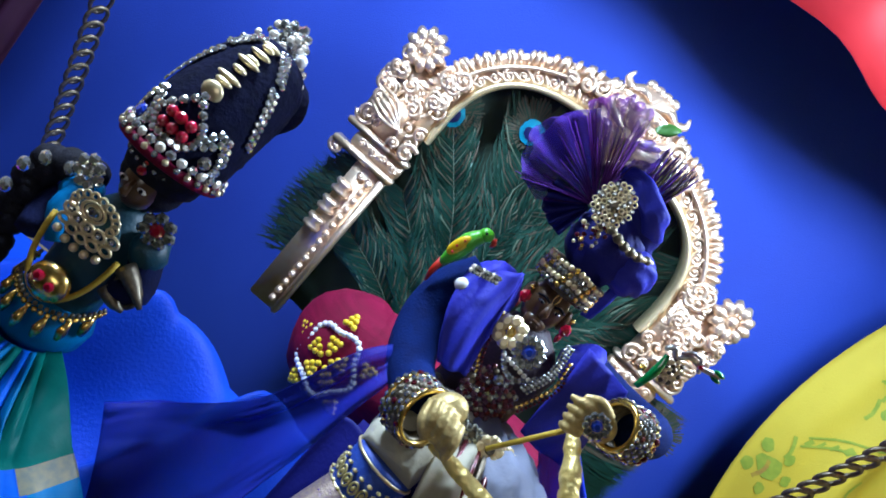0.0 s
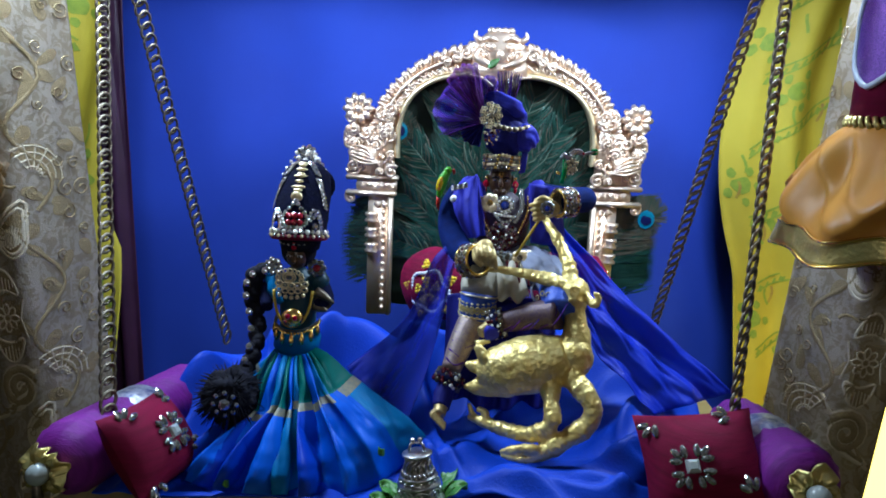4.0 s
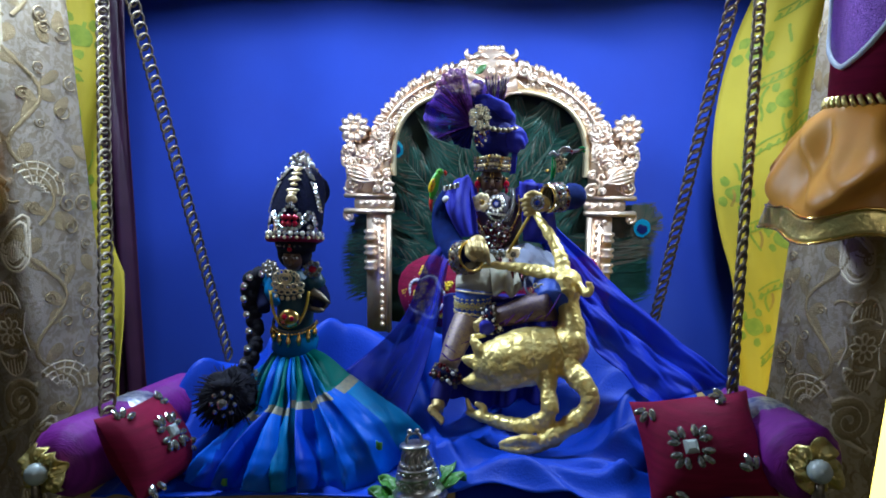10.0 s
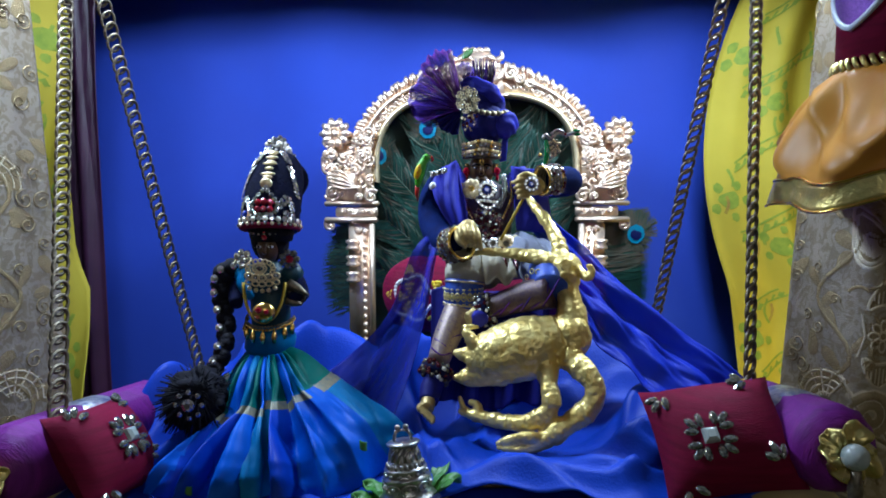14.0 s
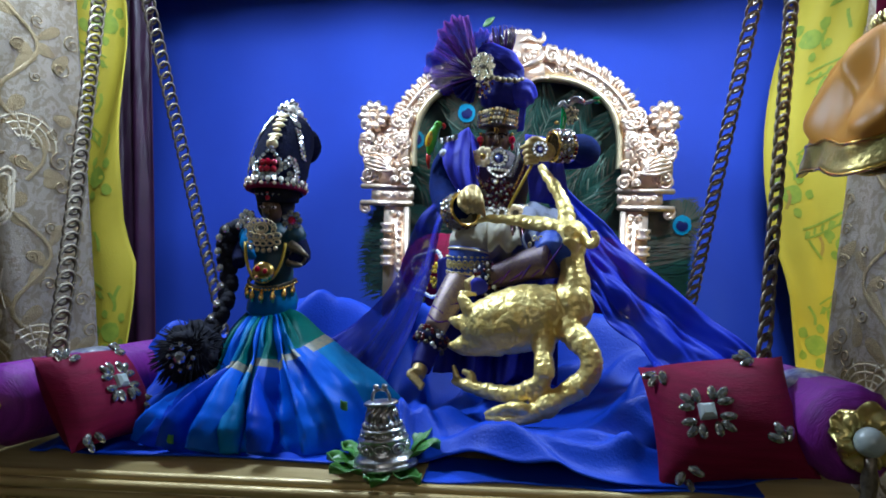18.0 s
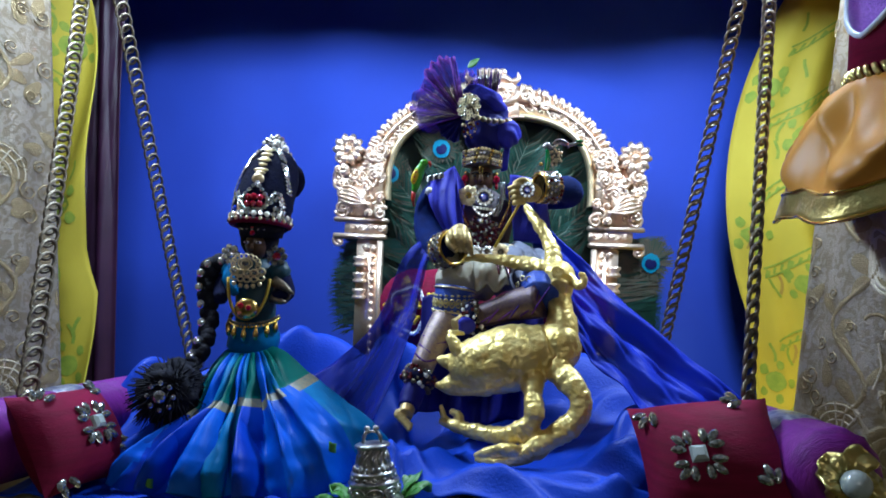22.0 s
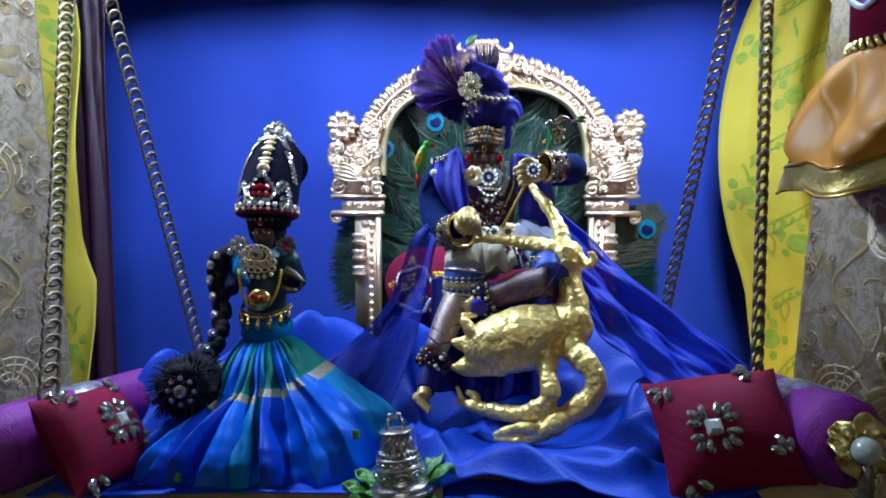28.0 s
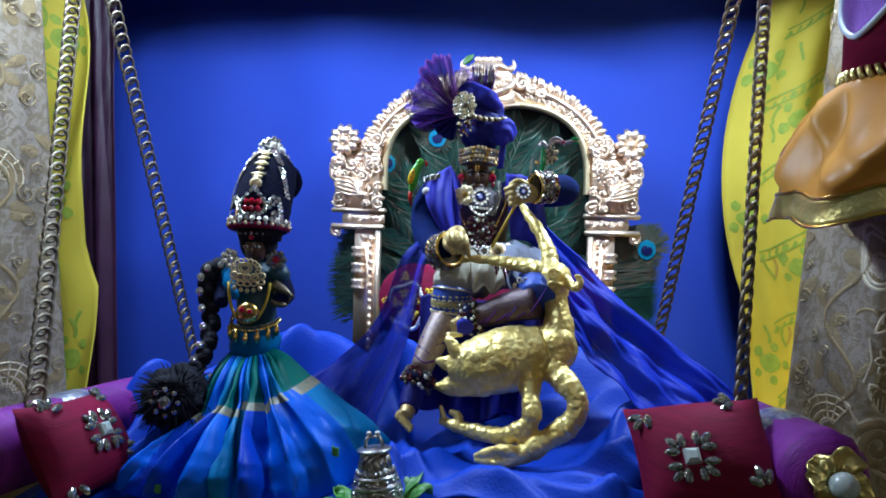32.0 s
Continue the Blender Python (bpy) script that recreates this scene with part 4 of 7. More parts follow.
# ---- jewelled cushions ----
def cushion(m, name, label, w=0.056, h=0.05, fx=0.0, fz=0.0, puff=0.0160, corners=((-0.0205, 0.0165, 0.9), (0.0195, 0.0175, 2.4), (-0.0195, -0.0185, 4.6), (0.0205, -0.0165, 2.0))):
    t = thing(name, (0, 0, 0), label, "cushion", "jewelled cushions")
    t.matrix_basis = m
    s = Shape()
    n = 18
    for sg in (-1, 1):
        v, f = [], []
        for i in range(n + 1):
            for j in range(n + 1):
                x, y = 2 * i / n - 1, 2 * j / n - 1
                pin = 1 - 0.07 * (1 - abs(x) ** 2) * abs(y) ** 2
                piny = 1 - 0.07 * (1 - abs(y) ** 2) * abs(x) ** 2
                th = puff * max(0, (1 - x * x)) ** 0.5 * max(0, (1 - y * y)) ** 0.5
                v.append((x * w / 2 * piny, sg * -th, y * h / 2 * pin))
        for i in range(n):
            for j in range(n):
                q = (i * (n + 1) + j, (i + 1) * (n + 1) + j, (i + 1) * (n + 1) + j + 1, i * (n + 1) + j + 1)
                f.append(q if sg > 0 else tuple(reversed(q)))
        s.add(v, f, "maroon")
    s.v = [tuple(m @ Vector(p)) for p in s.v]
    part("cover", s, t)

    def face(cx, cz):
        return -puff * max(0, 1 - (2 * cx / w) ** 2) ** 0.5 * max(0, 1 - (2 * cz / h) ** 2) ** 0.5

    def sprig(cx, cz, ang, count=3, size=0.0046):
        s = Shape()
        for k in range(count):
            a = ang + (k - (count - 1) / 2) * 0.72
            out = size * (1.35 if k == 1 else 1.1)
            c = Vector((cx + math.cos(a) * out, 0, cz + math.sin(a) * out))
            c.y = face(c.x, c.z) - 0.0005
            s.gem(c, size * 0.62, (0, -1, 0.05), "cushion_gem", 8, 0.6, 1.0)
            q = len(s.v) - 24
            for e in range(q, len(s.v)):
                p = Vector(s.v[e]) - c
                al = p.x * math.cos(a) + p.z * math.sin(a)
                ac = -p.x * math.sin(a) + p.z * math.cos(a)
                al, ac = al * 1.35, ac * 0.72
                s.v[e] = tuple(c + Vector((al * math.cos(a) - ac * math.sin(a), p.y, al * math.sin(a) + ac * math.cos(a))))
        s.v = [tuple(m @ Vector(p)) for p in s.v]
        part("crystal_sprig", s, t, "leaf-shaped crystals in dark metal settings", smooth=False)

    for ang in (0.78, 2.36, 3.93, 5.5):
        sprig(fx + 0.0040 * math.cos(ang), fz + 0.0040 * math.sin(ang), ang, 3, 0.0043)
    s = Shape()
    k = 0.0031
    sq = [(x, y, z) for y, q in ((face(fx, fz) + 0.0006, 1.12), (face(fx, fz) - 0.0016, 1.0), (face(fx, fz) - 0.0028, 0.55)) for x, z in ((fx - k * q, fz - k * q), (fx + k * q, fz - k * q), (fx + k * q, fz + k * q), (fx - k * q, fz + k * q))]
    s.add(sq, [(i * 4 + j, i * 4 + (j + 1) % 4, i * 4 + 4 + (j + 1) % 4, i * 4 + 4 + j) for i in (0, 1) for j in range(4)] + [(8, 9, 10, 11)], "bolster_pearl")
    s.v = [tuple(m @ Vector(p)) for p in s.v]
    part("square_crystal", s, t, "square crystal", smooth=False)
    for cx, cz, a in corners:
        sprig(cx, cz, a, 3, 0.0045)
    return t


RX = Vector((0.9905, -0.0139, 0.1368)).normalized()
RZ = Vector((-0.0949, 0.6511, 0.7530))
RZ = (RZ - RX * RZ.dot(RX)).normalized()
REST = Matrix((RX, RZ.cross(RX), RZ)).transposed().to_4x4()
REST.translation = Vector((0.1080, -0.1925, 0.0240))
cushion(REST, "jewelled_cushion", "maroon silk cushion with crystal flower leaning on the bolster", 0.0640, 0.0570, -0.0095, -0.0050, 0.0215,
        ((-0.0235, 0.0205, 4.0), (0.0165, 0.0205, 2.9), (-0.0210, -0.0225, 4.9), (0.0190, -0.0190, 1.9)))
CA, CB, CD = Vector((-0.211, -0.215, 0.039)), Vector((-0.2035, -0.163, 0.034)), Vector((-0.181, -0.215, -0.007))
CX = (CB - CA).normalized()
CZ = ((CA - CD) - CX * (CA - CD).dot(CX)).normalized()
LEAN = Matrix((CX, CZ.cross(CX), CZ)).transposed().to_4x4()
LEAN.translation = CA + (CB - CA) / 2 + (CD - CA) / 2 + Vector((0, 0, 0.002))
cushion(LEAN, "jewelled_cushion", "maroon silk cushion with crystal flower, turned inwards", 0.058, 0.05)

# ---- bolster behind the seated figurine ----
t = thing("round_bolster", (0.016, 0.0, 0.06), "maroon bolster with yellow and white beaded flower end", "bolster")
s = Shape()
ax, bx = Vector((-0.0470, -0.0100, 0.0695)), Vector((0.086, -0.010, 0.0690))
s.tube([ax.lerp(bx, i / 20) for i in range(21)], [0.029 * min(1, 0.62 + 1.5 * math.sqrt(min(i, 20 - i) / 20)) for i in range(21)], "maroon", 24)
s.ball(ax, (0.0265, 0.0280, 0.0285), "maroon", 20, 12, wob=0.002, wscale=60)
part("cover", s, t)
s = Shape()
nrm = Vector((-0.42, -0.88, 0.05)).normalized()
q = nrm.to_track_quat("Z", "Y").to_matrix()
c = Vector((-0.0500, -0.0400, 0.0705))


def bead(x, y, r, key):
    s.ball(c + q @ Vector((x, y, -0.0035 * (x * x + y * y) / 0.0003)), r, key, 6, 5)


for k in range(40):
    a = 2 * math.pi * k / 40
    rr = 0.0150 + 0.0014 * math.cos(5 * a)
    bead(rr * math.cos(a), rr * math.sin(a), 0.0015, "white_thread")
for k in range(5):
    a = 2 * math.pi * k / 5 + 0.55
    for rr, w in ((0.0035, 0.0), (0.0065, -0.0014), (0.0065, 0.0014), (0.0095, -0.0024), (0.0095, 0.0), (0.0095, 0.0024), (0.0182, -0.0024), (0.0182, 0.0024), (0.0186, 0.0), (0.0208, -0.0012), (0.0208, 0.0012), (0.0225, 0.0)):
        bead(rr * math.cos(a) - w * math.sin(a), rr * math.sin(a) + w * math.cos(a), 0.0015, "yellow_thread")
part("bead_flower", s, t, "yellow and white beaded flower")
s = Shape()
for k in range(60):
    a, r = k * 2.4, 0.0165 * math.sqrt(k / 60)
    s.ball(bx + Vector((0.001, r * math.cos(a), r * math.sin(a))), 0.0018, "gold_bright" if k % 3 else "ruby", 6, 5)
part("gold_net", s, t, "gold beaded net end")


# ---- the golden deer ----
def fused(shape, voxel, smooth=4):
    """Melts the overlapping pieces of a shape into one closed skin."""
    me = bpy.data.meshes.new("draft")
    me.from_pydata(shape.v, [], shape.f)
    ob = bpy.data.objects.new("draft", me)
    scene.collection.objects.link(ob)
    mod = ob.modifiers.new("skin", "REMESH")
    mod.mode, mod.voxel_size = "VOXEL", voxel
    mod = ob.modifiers.new("soft", "SMOOTH")
    mod.factor, mod.iterations = 0.5, smooth
    ev = ob.evaluated_get(bpy.context.evaluated_depsgraph_get())
    m2 = ev.to_mesh()
    verts, faces = [v.co.copy() for v in m2.vertices], [tuple(p.vertices) for p in m2.polygons]
    normals = [v.normal.copy() for v in m2.vertices]
    ev.to_mesh_clear()
    bpy.data.objects.remove(ob)
    bpy.data.meshes.remove(me)
    return verts, faces, normals


def deer():
    s = Shape()

    def limb(pts, radii, seg=14, flat=1.0, lumps=0.0):
        n = 8 * (len(pts) - 1)
        s.tube(curve(pts, n), [r * (1 + lumps * noise.noise(Vector((i * 0.55, pts[0][0] * 900, 0)))) for i, r in enumerate(lerps(radii, n))], "gold", seg, flat)

    # plump body, pointed towards the tail
    limb([(-0.0130, -0.147, 0.0500), (-0.0032, -0.147, 0.0525), (0.0056, -0.148, 0.0546), (0.0172, -0.148, 0.0578), (0.0288, -0.149, 0.0612), (0.0385, -0.150, 0.0655)], [0.0075, 0.0136, 0.0162, 0.0177, 0.0164, 0.0122], 32)
    limb([(0.0060, -0.150, 0.0480), (-0.0114, -0.149, 0.0430), (-0.0206, -0.148, 0.0420)], [0.0100, 0.0058, 0.0013])
    limb([(-0.0010, -0.148, 0.0545), (-0.0131, -0.147, 0.0545), (-0.0203, -0.146, 0.0556)], [0.0070, 0.0048, 0.0013])
    limb([(-0.0070, -0.150, 0.0575), (-0.0108, -0.151, 0.0641), (-0.0147, -0.149, 0.0688)], [0.0046, 0.0036, 0.0025])
    limb([(-0.0147, -0.149, 0.0690), (-0.0110, -0.147, 0.0700), (-0.0062, -0.143, 0.0690)], [0.0024, 0.0020, 0.0012])
    # chest, neck and head
    s.ball((0.0436, -0.152, 0.0655), (0.0102, 0.0105, 0.0130), "gold", 20, 14)
    limb([(0.0415, -0.150, 0.0620), (0.0438, -0.148, 0.0748), (0.0434, -0.144, 0.0832), (0.0434, -0.140, 0.0904), (0.0438, -0.138, 0.0975)], [0.0115, 0.0090, 0.0070, 0.0063, 0.0068], 18)
    s.ball((0.0425, -0.138, 0.1015), (0.0086, 0.0098, 0.0082), "gold", 20, 14)
    limb([(0.0425, -0.140, 0.1005), (0.0412, -0.1475, 0.0960)], [0.0066, 0.0046])
    s.ring((0.0405, -0.1478, 0.1042), 0.0027, 0.0010, "gold", Matrix.Rotation(math.pi / 2 - 0.2, 3, "X"), 14, 6)
    s.ball((0.0405, -0.1474, 0.1042), 0.0014, "gold", 10, 8)
    limb([(0.0470, -0.143, 0.1015), (0.0516, -0.150, 0.0972), (0.0541, -0.150, 0.0994), (0.0532, -0.150, 0.1031), (0.0508, -0.150, 0.1036)], [0.0028, 0.0026, 0.0022, 0.0018, 0.0012])
    # antlers
    limb([(0.0400, -0.138, 0.1038), (0.0301, -0.135, 0.1057), (0.0184, -0.131, 0.1076), (0.0093, -0.128, 0.1088), (-0.0014, -0.125, 0.1092), (-0.0086, -0.122, 0.1080)], [0.0048, 0.0042, 0.0035, 0.0030, 0.0025, 0.0014], 12, 1.0, 0.2)
    limb([(0.0330, -0.135, 0.1080), (0.0240, -0.132, 0.1098), (0.0140, -0.130, 0.1104), (0.0077, -0.128, 0.1106)], [0.0026, 0.0022, 0.0016, 0.0007], 10, 1.0, 0.2)
    limb([(0.0400, -0.137, 0.1050), (0.0394, -0.130, 0.1127), (0.0372, -0.122, 0.1205), (0.0324, -0.114, 0.1285), (0.0283, -0.107, 0.1351), (0.0248, -0.102, 0.1402)], [0.0050, 0.0044, 0.0037, 0.0034, 0.0030, 0.0020], 12, 1.0, 0.25)
    # fore leg, folded under the body
    limb([(0.0290, -0.156, 0.0540), (0.0294, -0.167, 0.0432), (0.0301, -0.172, 0.0372), (0.0289, -0.1725, 0.0316), (0.0244, -0.171, 0.0265), (0.0166, -0.168, 0.0231), (0.0086, -0.163, 0.0221), (0.0004, -0.158, 0.0222), (-0.0082, -0.154, 0.0229), (-0.0172, -0.151, 0.0246)],
         [0.0078, 0.0048, 0.0053, 0.0048, 0.0056, 0.0048, 0.0044, 0.0042, 0.0036, 0.0015], 14, 1.0, 0.24)
    limb([(-0.0120, -0.152, 0.0231), (-0.0152, -0.151, 0.0272), (-0.0170, -0.150, 0.0326)], [0.0026, 0.0016, 0.0009])
    limb([(-0.0060, -0.154, 0.0235), (-0.0075, -0.153, 0.0285), (-0.0120, -0.152, 0.0300)], [0.0028, 0.0022, 0.0014])
    # hind leg, curling forward
    limb([(0.0390, -0.154, 0.0590), (0.0435, -0.162, 0.0535), (0.0482, -0.168, 0.0500), (0.0520, -0.172, 0.0440), (0.0512, -0.173, 0.0369), (0.0456, -0.174, 0.0301), (0.0374, -0.175, 0.0246), (0.0293, -0.176, 0.0192), (0.0235, -0.176, 0.0160)],
         [0.0088, 0.0066, 0.0060, 0.0052, 0.0055, 0.0058, 0.0057, 0.0055, 0.0044], 14, 1.0, 0.20)
    limb([(0.0250, -0.176, 0.0170), (0.0197, -0.178, 0.0190), (0.0130, -0.177, 0.0190), (0.0065, -0.174, 0.0158), (0.0018, -0.172, 0.0136)], [0.0036, 0.0032, 0.0030, 0.0026, 0.0014])
    limb([(0.0240, -0.177, 0.0150), (0.0157, -0.178, 0.0134), (0.0092, -0.176, 0.0126), (0.0018, -0.173, 0.0117)], [0.0036, 0.0028, 0.0024, 0.0013])
    verts, faces, normals = fused(s, 0.0006, 10)
    skin = Shape()
    skin.add([p + d * (0.0007 * noise.noise(p * 130) + 0.00030 * noise.noise(p * 330 + Vector((9, 0, 0))) - 0.0009 * max(0.0, noise.noise(p * 210 + Vector((0, 5, 0))) - 0.25) - 0.0005 * max(0.0, noise.noise(p * 520))) for p, d in zip(verts, normals)], faces, "gold")
    return skin


solo("deer_statue", deer(), "gold-leafed deer statue with antlers and folded legs", "statue")


# ---- seated figurine ----
def seated():
    s = Shape()
    # torso, neck and head
    s.tube(curve([(0.001, -0.074, 0.096), (0.000, -0.074, 0.118), (0.0, -0.073, 0.138), (-0.0015, -0.071, 0.150)], 12), lerps([0.017, 0.0165, 0.0195, 0.0075], 12), "collar", 20, 0.82)
    head = Vector((-0.0024, -0.0712, 0.1580))
    s.ball(head, (0.0082, 0.0098, 0.0108), "skin", 22, 16)
    s.ball(head + Vector((0, -0.0062, -0.0066)), (0.0046, 0.0036, 0.0036), "skin", 14, 10)
    s.tube([head + Vector((0, -0.0090, 0.0030)), head + Vector((0, -0.0112, -0.0018)), head + Vector((0, -0.0096, -0.0030))], [0.0008, 0.0017, 0.0012], "skin", 9)
    s.ball(head + Vector((0, -0.0098, -0.0060)), (0.0022, 0.0010, 0.0007), "skin", 10, 6)
    s.ball(head + Vector((0, -0.0094, -0.0074)), (0.0018, 0.0010, 0.0008), "skin", 10, 6)
    for sx in (-1, 1):
        s.ball(head + Vector((sx * 0.0034, -0.0086, 0.0012)), (0.0018, 0.0008, 0.0007), "gem_grey", 9, 6)
        s.ball(head + Vector((sx * 0.0034, -0.0092, 0.0012)), (0.0007, 0.0005, 0.0006), "black", 7, 5)
        s.tube(curve([head + Vector((sx * 0.0012, -0.0094, 0.0026)), head + Vector((sx * 0.0035, -0.0093, 0.0034)), head + Vector((sx * 0.0060, -0.0074, 0.0024))], 5), 0.0005, "black", 5)
        s.ball(head + Vector((sx * 0.0086, -0.0020, 0.000)), (0.0020, 0.003, 0.0044), "skin", 9, 7)
        s.gem(head + Vector((sx * 0.0096, -0.0105, -0.0010)), 0.0026, (sx * 0.2, -1, 0), "ruby", 8, 0.6, 0.85)
        s.ball(head + Vector((sx * 0.0096, -0.0090, 0.0028)), 0.0011, "gold_bright", 7, 5)
        s.ball(head + Vector((sx * 0.0098, -0.0088, -0.0050)), (0.0012, 0.0010, 0.0022), "ruby", 7, 6)
    s.ring(head + Vector((0, -0.0094, 0.0052)), 0.0016, 0.00045, "gold_bright", Matrix.Rotation(math.pi / 2, 3, "X"), 12, 5, sx=0.6, sy=1.5)
    # jewelled forehead band, peaked in the middle
    bc = Vector((-0.0022, -0.0706, 0.1708))
    s.lathe([(0.0105, -0.0056), (0.0117, -0.0052), (0.0121, 0.0), (0.0117, 0.0044), (0.0105, 0.0048)], bc, "antique", 30)
    for row, key in ((-0.0042, "gem_grey"), (-0.0016, "filigree_gold"), (0.0010, "gem_grey"), (0.0036, "filigree_gold")):
        for k in range(34):
            a = 2 * math.pi * (k + row * 130) / 34
            front = max(0.0, -math.sin(a)) ** 8
            s.gem(bc + Vector((0.0121 * math.cos(a), 0.0121 * math.sin(a), row + 0.0016 * front)), 0.0012, (math.cos(a), math.sin(a), 0), key if k % 4 else "gold_bright", 6)
    # turban: dark wound body, a bright roll on one side and a fold over the top
    k0 = len(s.v)
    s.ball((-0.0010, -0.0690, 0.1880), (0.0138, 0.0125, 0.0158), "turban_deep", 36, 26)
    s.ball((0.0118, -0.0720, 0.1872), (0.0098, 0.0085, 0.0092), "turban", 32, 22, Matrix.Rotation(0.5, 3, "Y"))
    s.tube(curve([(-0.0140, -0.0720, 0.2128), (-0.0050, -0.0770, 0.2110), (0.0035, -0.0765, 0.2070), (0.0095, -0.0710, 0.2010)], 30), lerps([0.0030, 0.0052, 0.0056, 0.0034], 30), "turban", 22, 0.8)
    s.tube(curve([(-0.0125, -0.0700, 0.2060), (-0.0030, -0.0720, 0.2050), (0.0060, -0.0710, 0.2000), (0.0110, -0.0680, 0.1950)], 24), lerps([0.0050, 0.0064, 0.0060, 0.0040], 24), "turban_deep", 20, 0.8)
    for k in range(k0, len(s.v)):
        p = Vector(s.v[k])
        w = math.sin((p.z * 0.95 + p.x * 0.40 + p.y * 0.2) * 1250 + 5 * noise.noise(p * 90))
        o = (p - Vector((0.002, -0.068, 0.192))).normalized()
        s.v[k] = tuple(p + o * (0.0006 * w + 0.0020 * noise.noise(p * 120)))
    s.sheet(lambda u, v: Vector((0.0112 + 0.0040 * u - 0.0015 * v, -0.0690 - 0.002 * math.sin(3 * v), 0.1800 - 0.0165 * v + 0.001 * u)), 4, 10, "turban", 0.0010)
    # sheer fan of tulle, gathered behind the brooch
    hub = Vector((-0.0150, -0.0755, 0.1965))

    def tulle(off, lens, d0, d1, dy):
        def f(u, v):
            a = radians(d0 + (d1 - d0) * u)
            x = u * (len(lens) - 1)
            i = min(int(x), len(lens) - 2)
            r = (lens[i] + (lens[i + 1] - lens[i]) * (x - i)) * (1 + 0.06 * noise.noise(Vector((u * 9, off, 0))))
            ln = r * (0.10 + 0.90 * v)
            pl = 0.0040 * v ** 0.8 * math.sin(u * 27 + off + 2.5 * noise.noise(Vector((u * 3, off, 1))))
            return hub + Vector((math.cos(a) * ln, dy * v + pl + off * 0.0008, math.sin(a) * ln))
        return f

    s.sheet(tulle(0, (0.037, 0.039, 0.0385, 0.036), 100, 136, -0.003), 60, 10, "kalgi_purple", 0.0003)
    s.sheet(tulle(2, (0.034, 0.033, 0.035, 0.033, 0.028, 0.021), 128, 214, -0.002), 80, 10, "kalgi", 0.0003)
    s.sheet(tulle(4, (0.030, 0.034, 0.030, 0.024), 120, 206, 0.002), 60, 10, "kalgi", 0.0003)
    s.sheet(tulle(1, (0.026, 0.030, 0.030, 0.026), 72, 100, 0.003), 36, 10, "kalgi", 0.0003)
    s.sheet(tulle(5, (0.022, 0.026, 0.022), 60, 88, 0.004), 30, 10, "kalgi_purple", 0.0003)
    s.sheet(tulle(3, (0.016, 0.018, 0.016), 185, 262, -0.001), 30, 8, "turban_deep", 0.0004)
    rng = random.Random(12)
    for k in range(34):
        a = radians(rng.uniform(96, 200))
        ln = rng.uniform(0.020, 0.036)
        tip = hub + Vector((math.cos(a) * ln, rng.uniform(-0.006, 0.002), math.sin(a) * ln))
        s.tube([hub, hub.lerp(tip, 0.5) + Vector((0, -0.001, 0.0005)), tip], [0.0004, 0.0003, 0.00012], "plume", 4)
    for k in range(34):
        x = -0.0085 + 0.0160 * k / 33
        top = 0.2300 - 0.0012 * abs(k - 17) / 17 + rng.uniform(-0.0012, 0.0008)
        s.tube([(0.6 * x - 0.001, -0.066, 0.2100), (0.85 * x, -0.066 + rng.uniform(-0.002, 0.002), 0.2200), (x + rng.uniform(-0.0008, 0.0008), -0.066, top)], [0.0006, 0.0004, 0.0002], ("plume", "dark_cloth", "gem_grey")[k % 3], 4)
    s.sheet(lambda u, v: Vector((-0.0143, -0.0560, 0.2322)).lerp(Vector((-0.0072, -0.0560, 0.2382)), u) + Vector((0.6, 0, -0.8)) * (0.0050 * (v - 0.5) * math.sin(math.pi * (0.1 + 0.85 * u))) + Vector((0, 0.0012 * math.cos(3 * v), 0)), 8, 5, "leaf", 0.0003)
    # brooch with small drops, bead string round the turban
    c, d = Vector((-0.0113, -0.0835, 0.2010)), Vector((-0.15, -1, 0.12))
    q = d.to_track_quat("Z", "Y").to_matrix()
    s.ball(c + Vector((0, 0.002, 0)), (0.0066, 0.0018, 0.0076), "antique", 18, 8)
    for rr, n in ((0.0072, 20), (0.0056, 16), (0.0038, 11), (0.0020, 6)):
        for k in range(n):
            a = 2 * math.pi * k / n
            p = c + q @ Vector((rr * 0.9 * math.cos(a), rr * 1.06 * math.sin(a), 0.0006))
            if (k + n) % 3:
                s.ring(p, 0.0009, 0.0003, "filigree_gold", q, 9, 5)
            else:
                s.gem(p, 0.0009, d, "gem_grey", 6)
    s.gem(c + Vector((0, -0.0010, 0)), 0.0017, d, "antique")
    for k in range(44):
        x, z = rng.uniform(-0.0155, -0.0040), rng.uniform(0.1820, 0.1950)
        if abs(x + 0.0100) < 0.0060 - (0.1950 - z) * 0.22:
            s.ball((x, -0.0838 + rng.uniform(-0.001, 0.002), z), rng.uniform(0.0006, 0.0011), rng.choice(("gold_bright", "antique", "filigree_gold", "garnet")), 6, 5)
    band = curve([(-0.0060, -0.0845, 0.1945), (0.0005, -0.0840, 0.1930), (0.0065, -0.0815, 0.1930), (0.0140, -0.0755, 0.1945)], 22)
    for i, p in enumerate(band):
        s.ball(p, 0.0012 if i % 4 else 0.0019, "filigree_gold" if i % 4 else "antique", 7, 5)
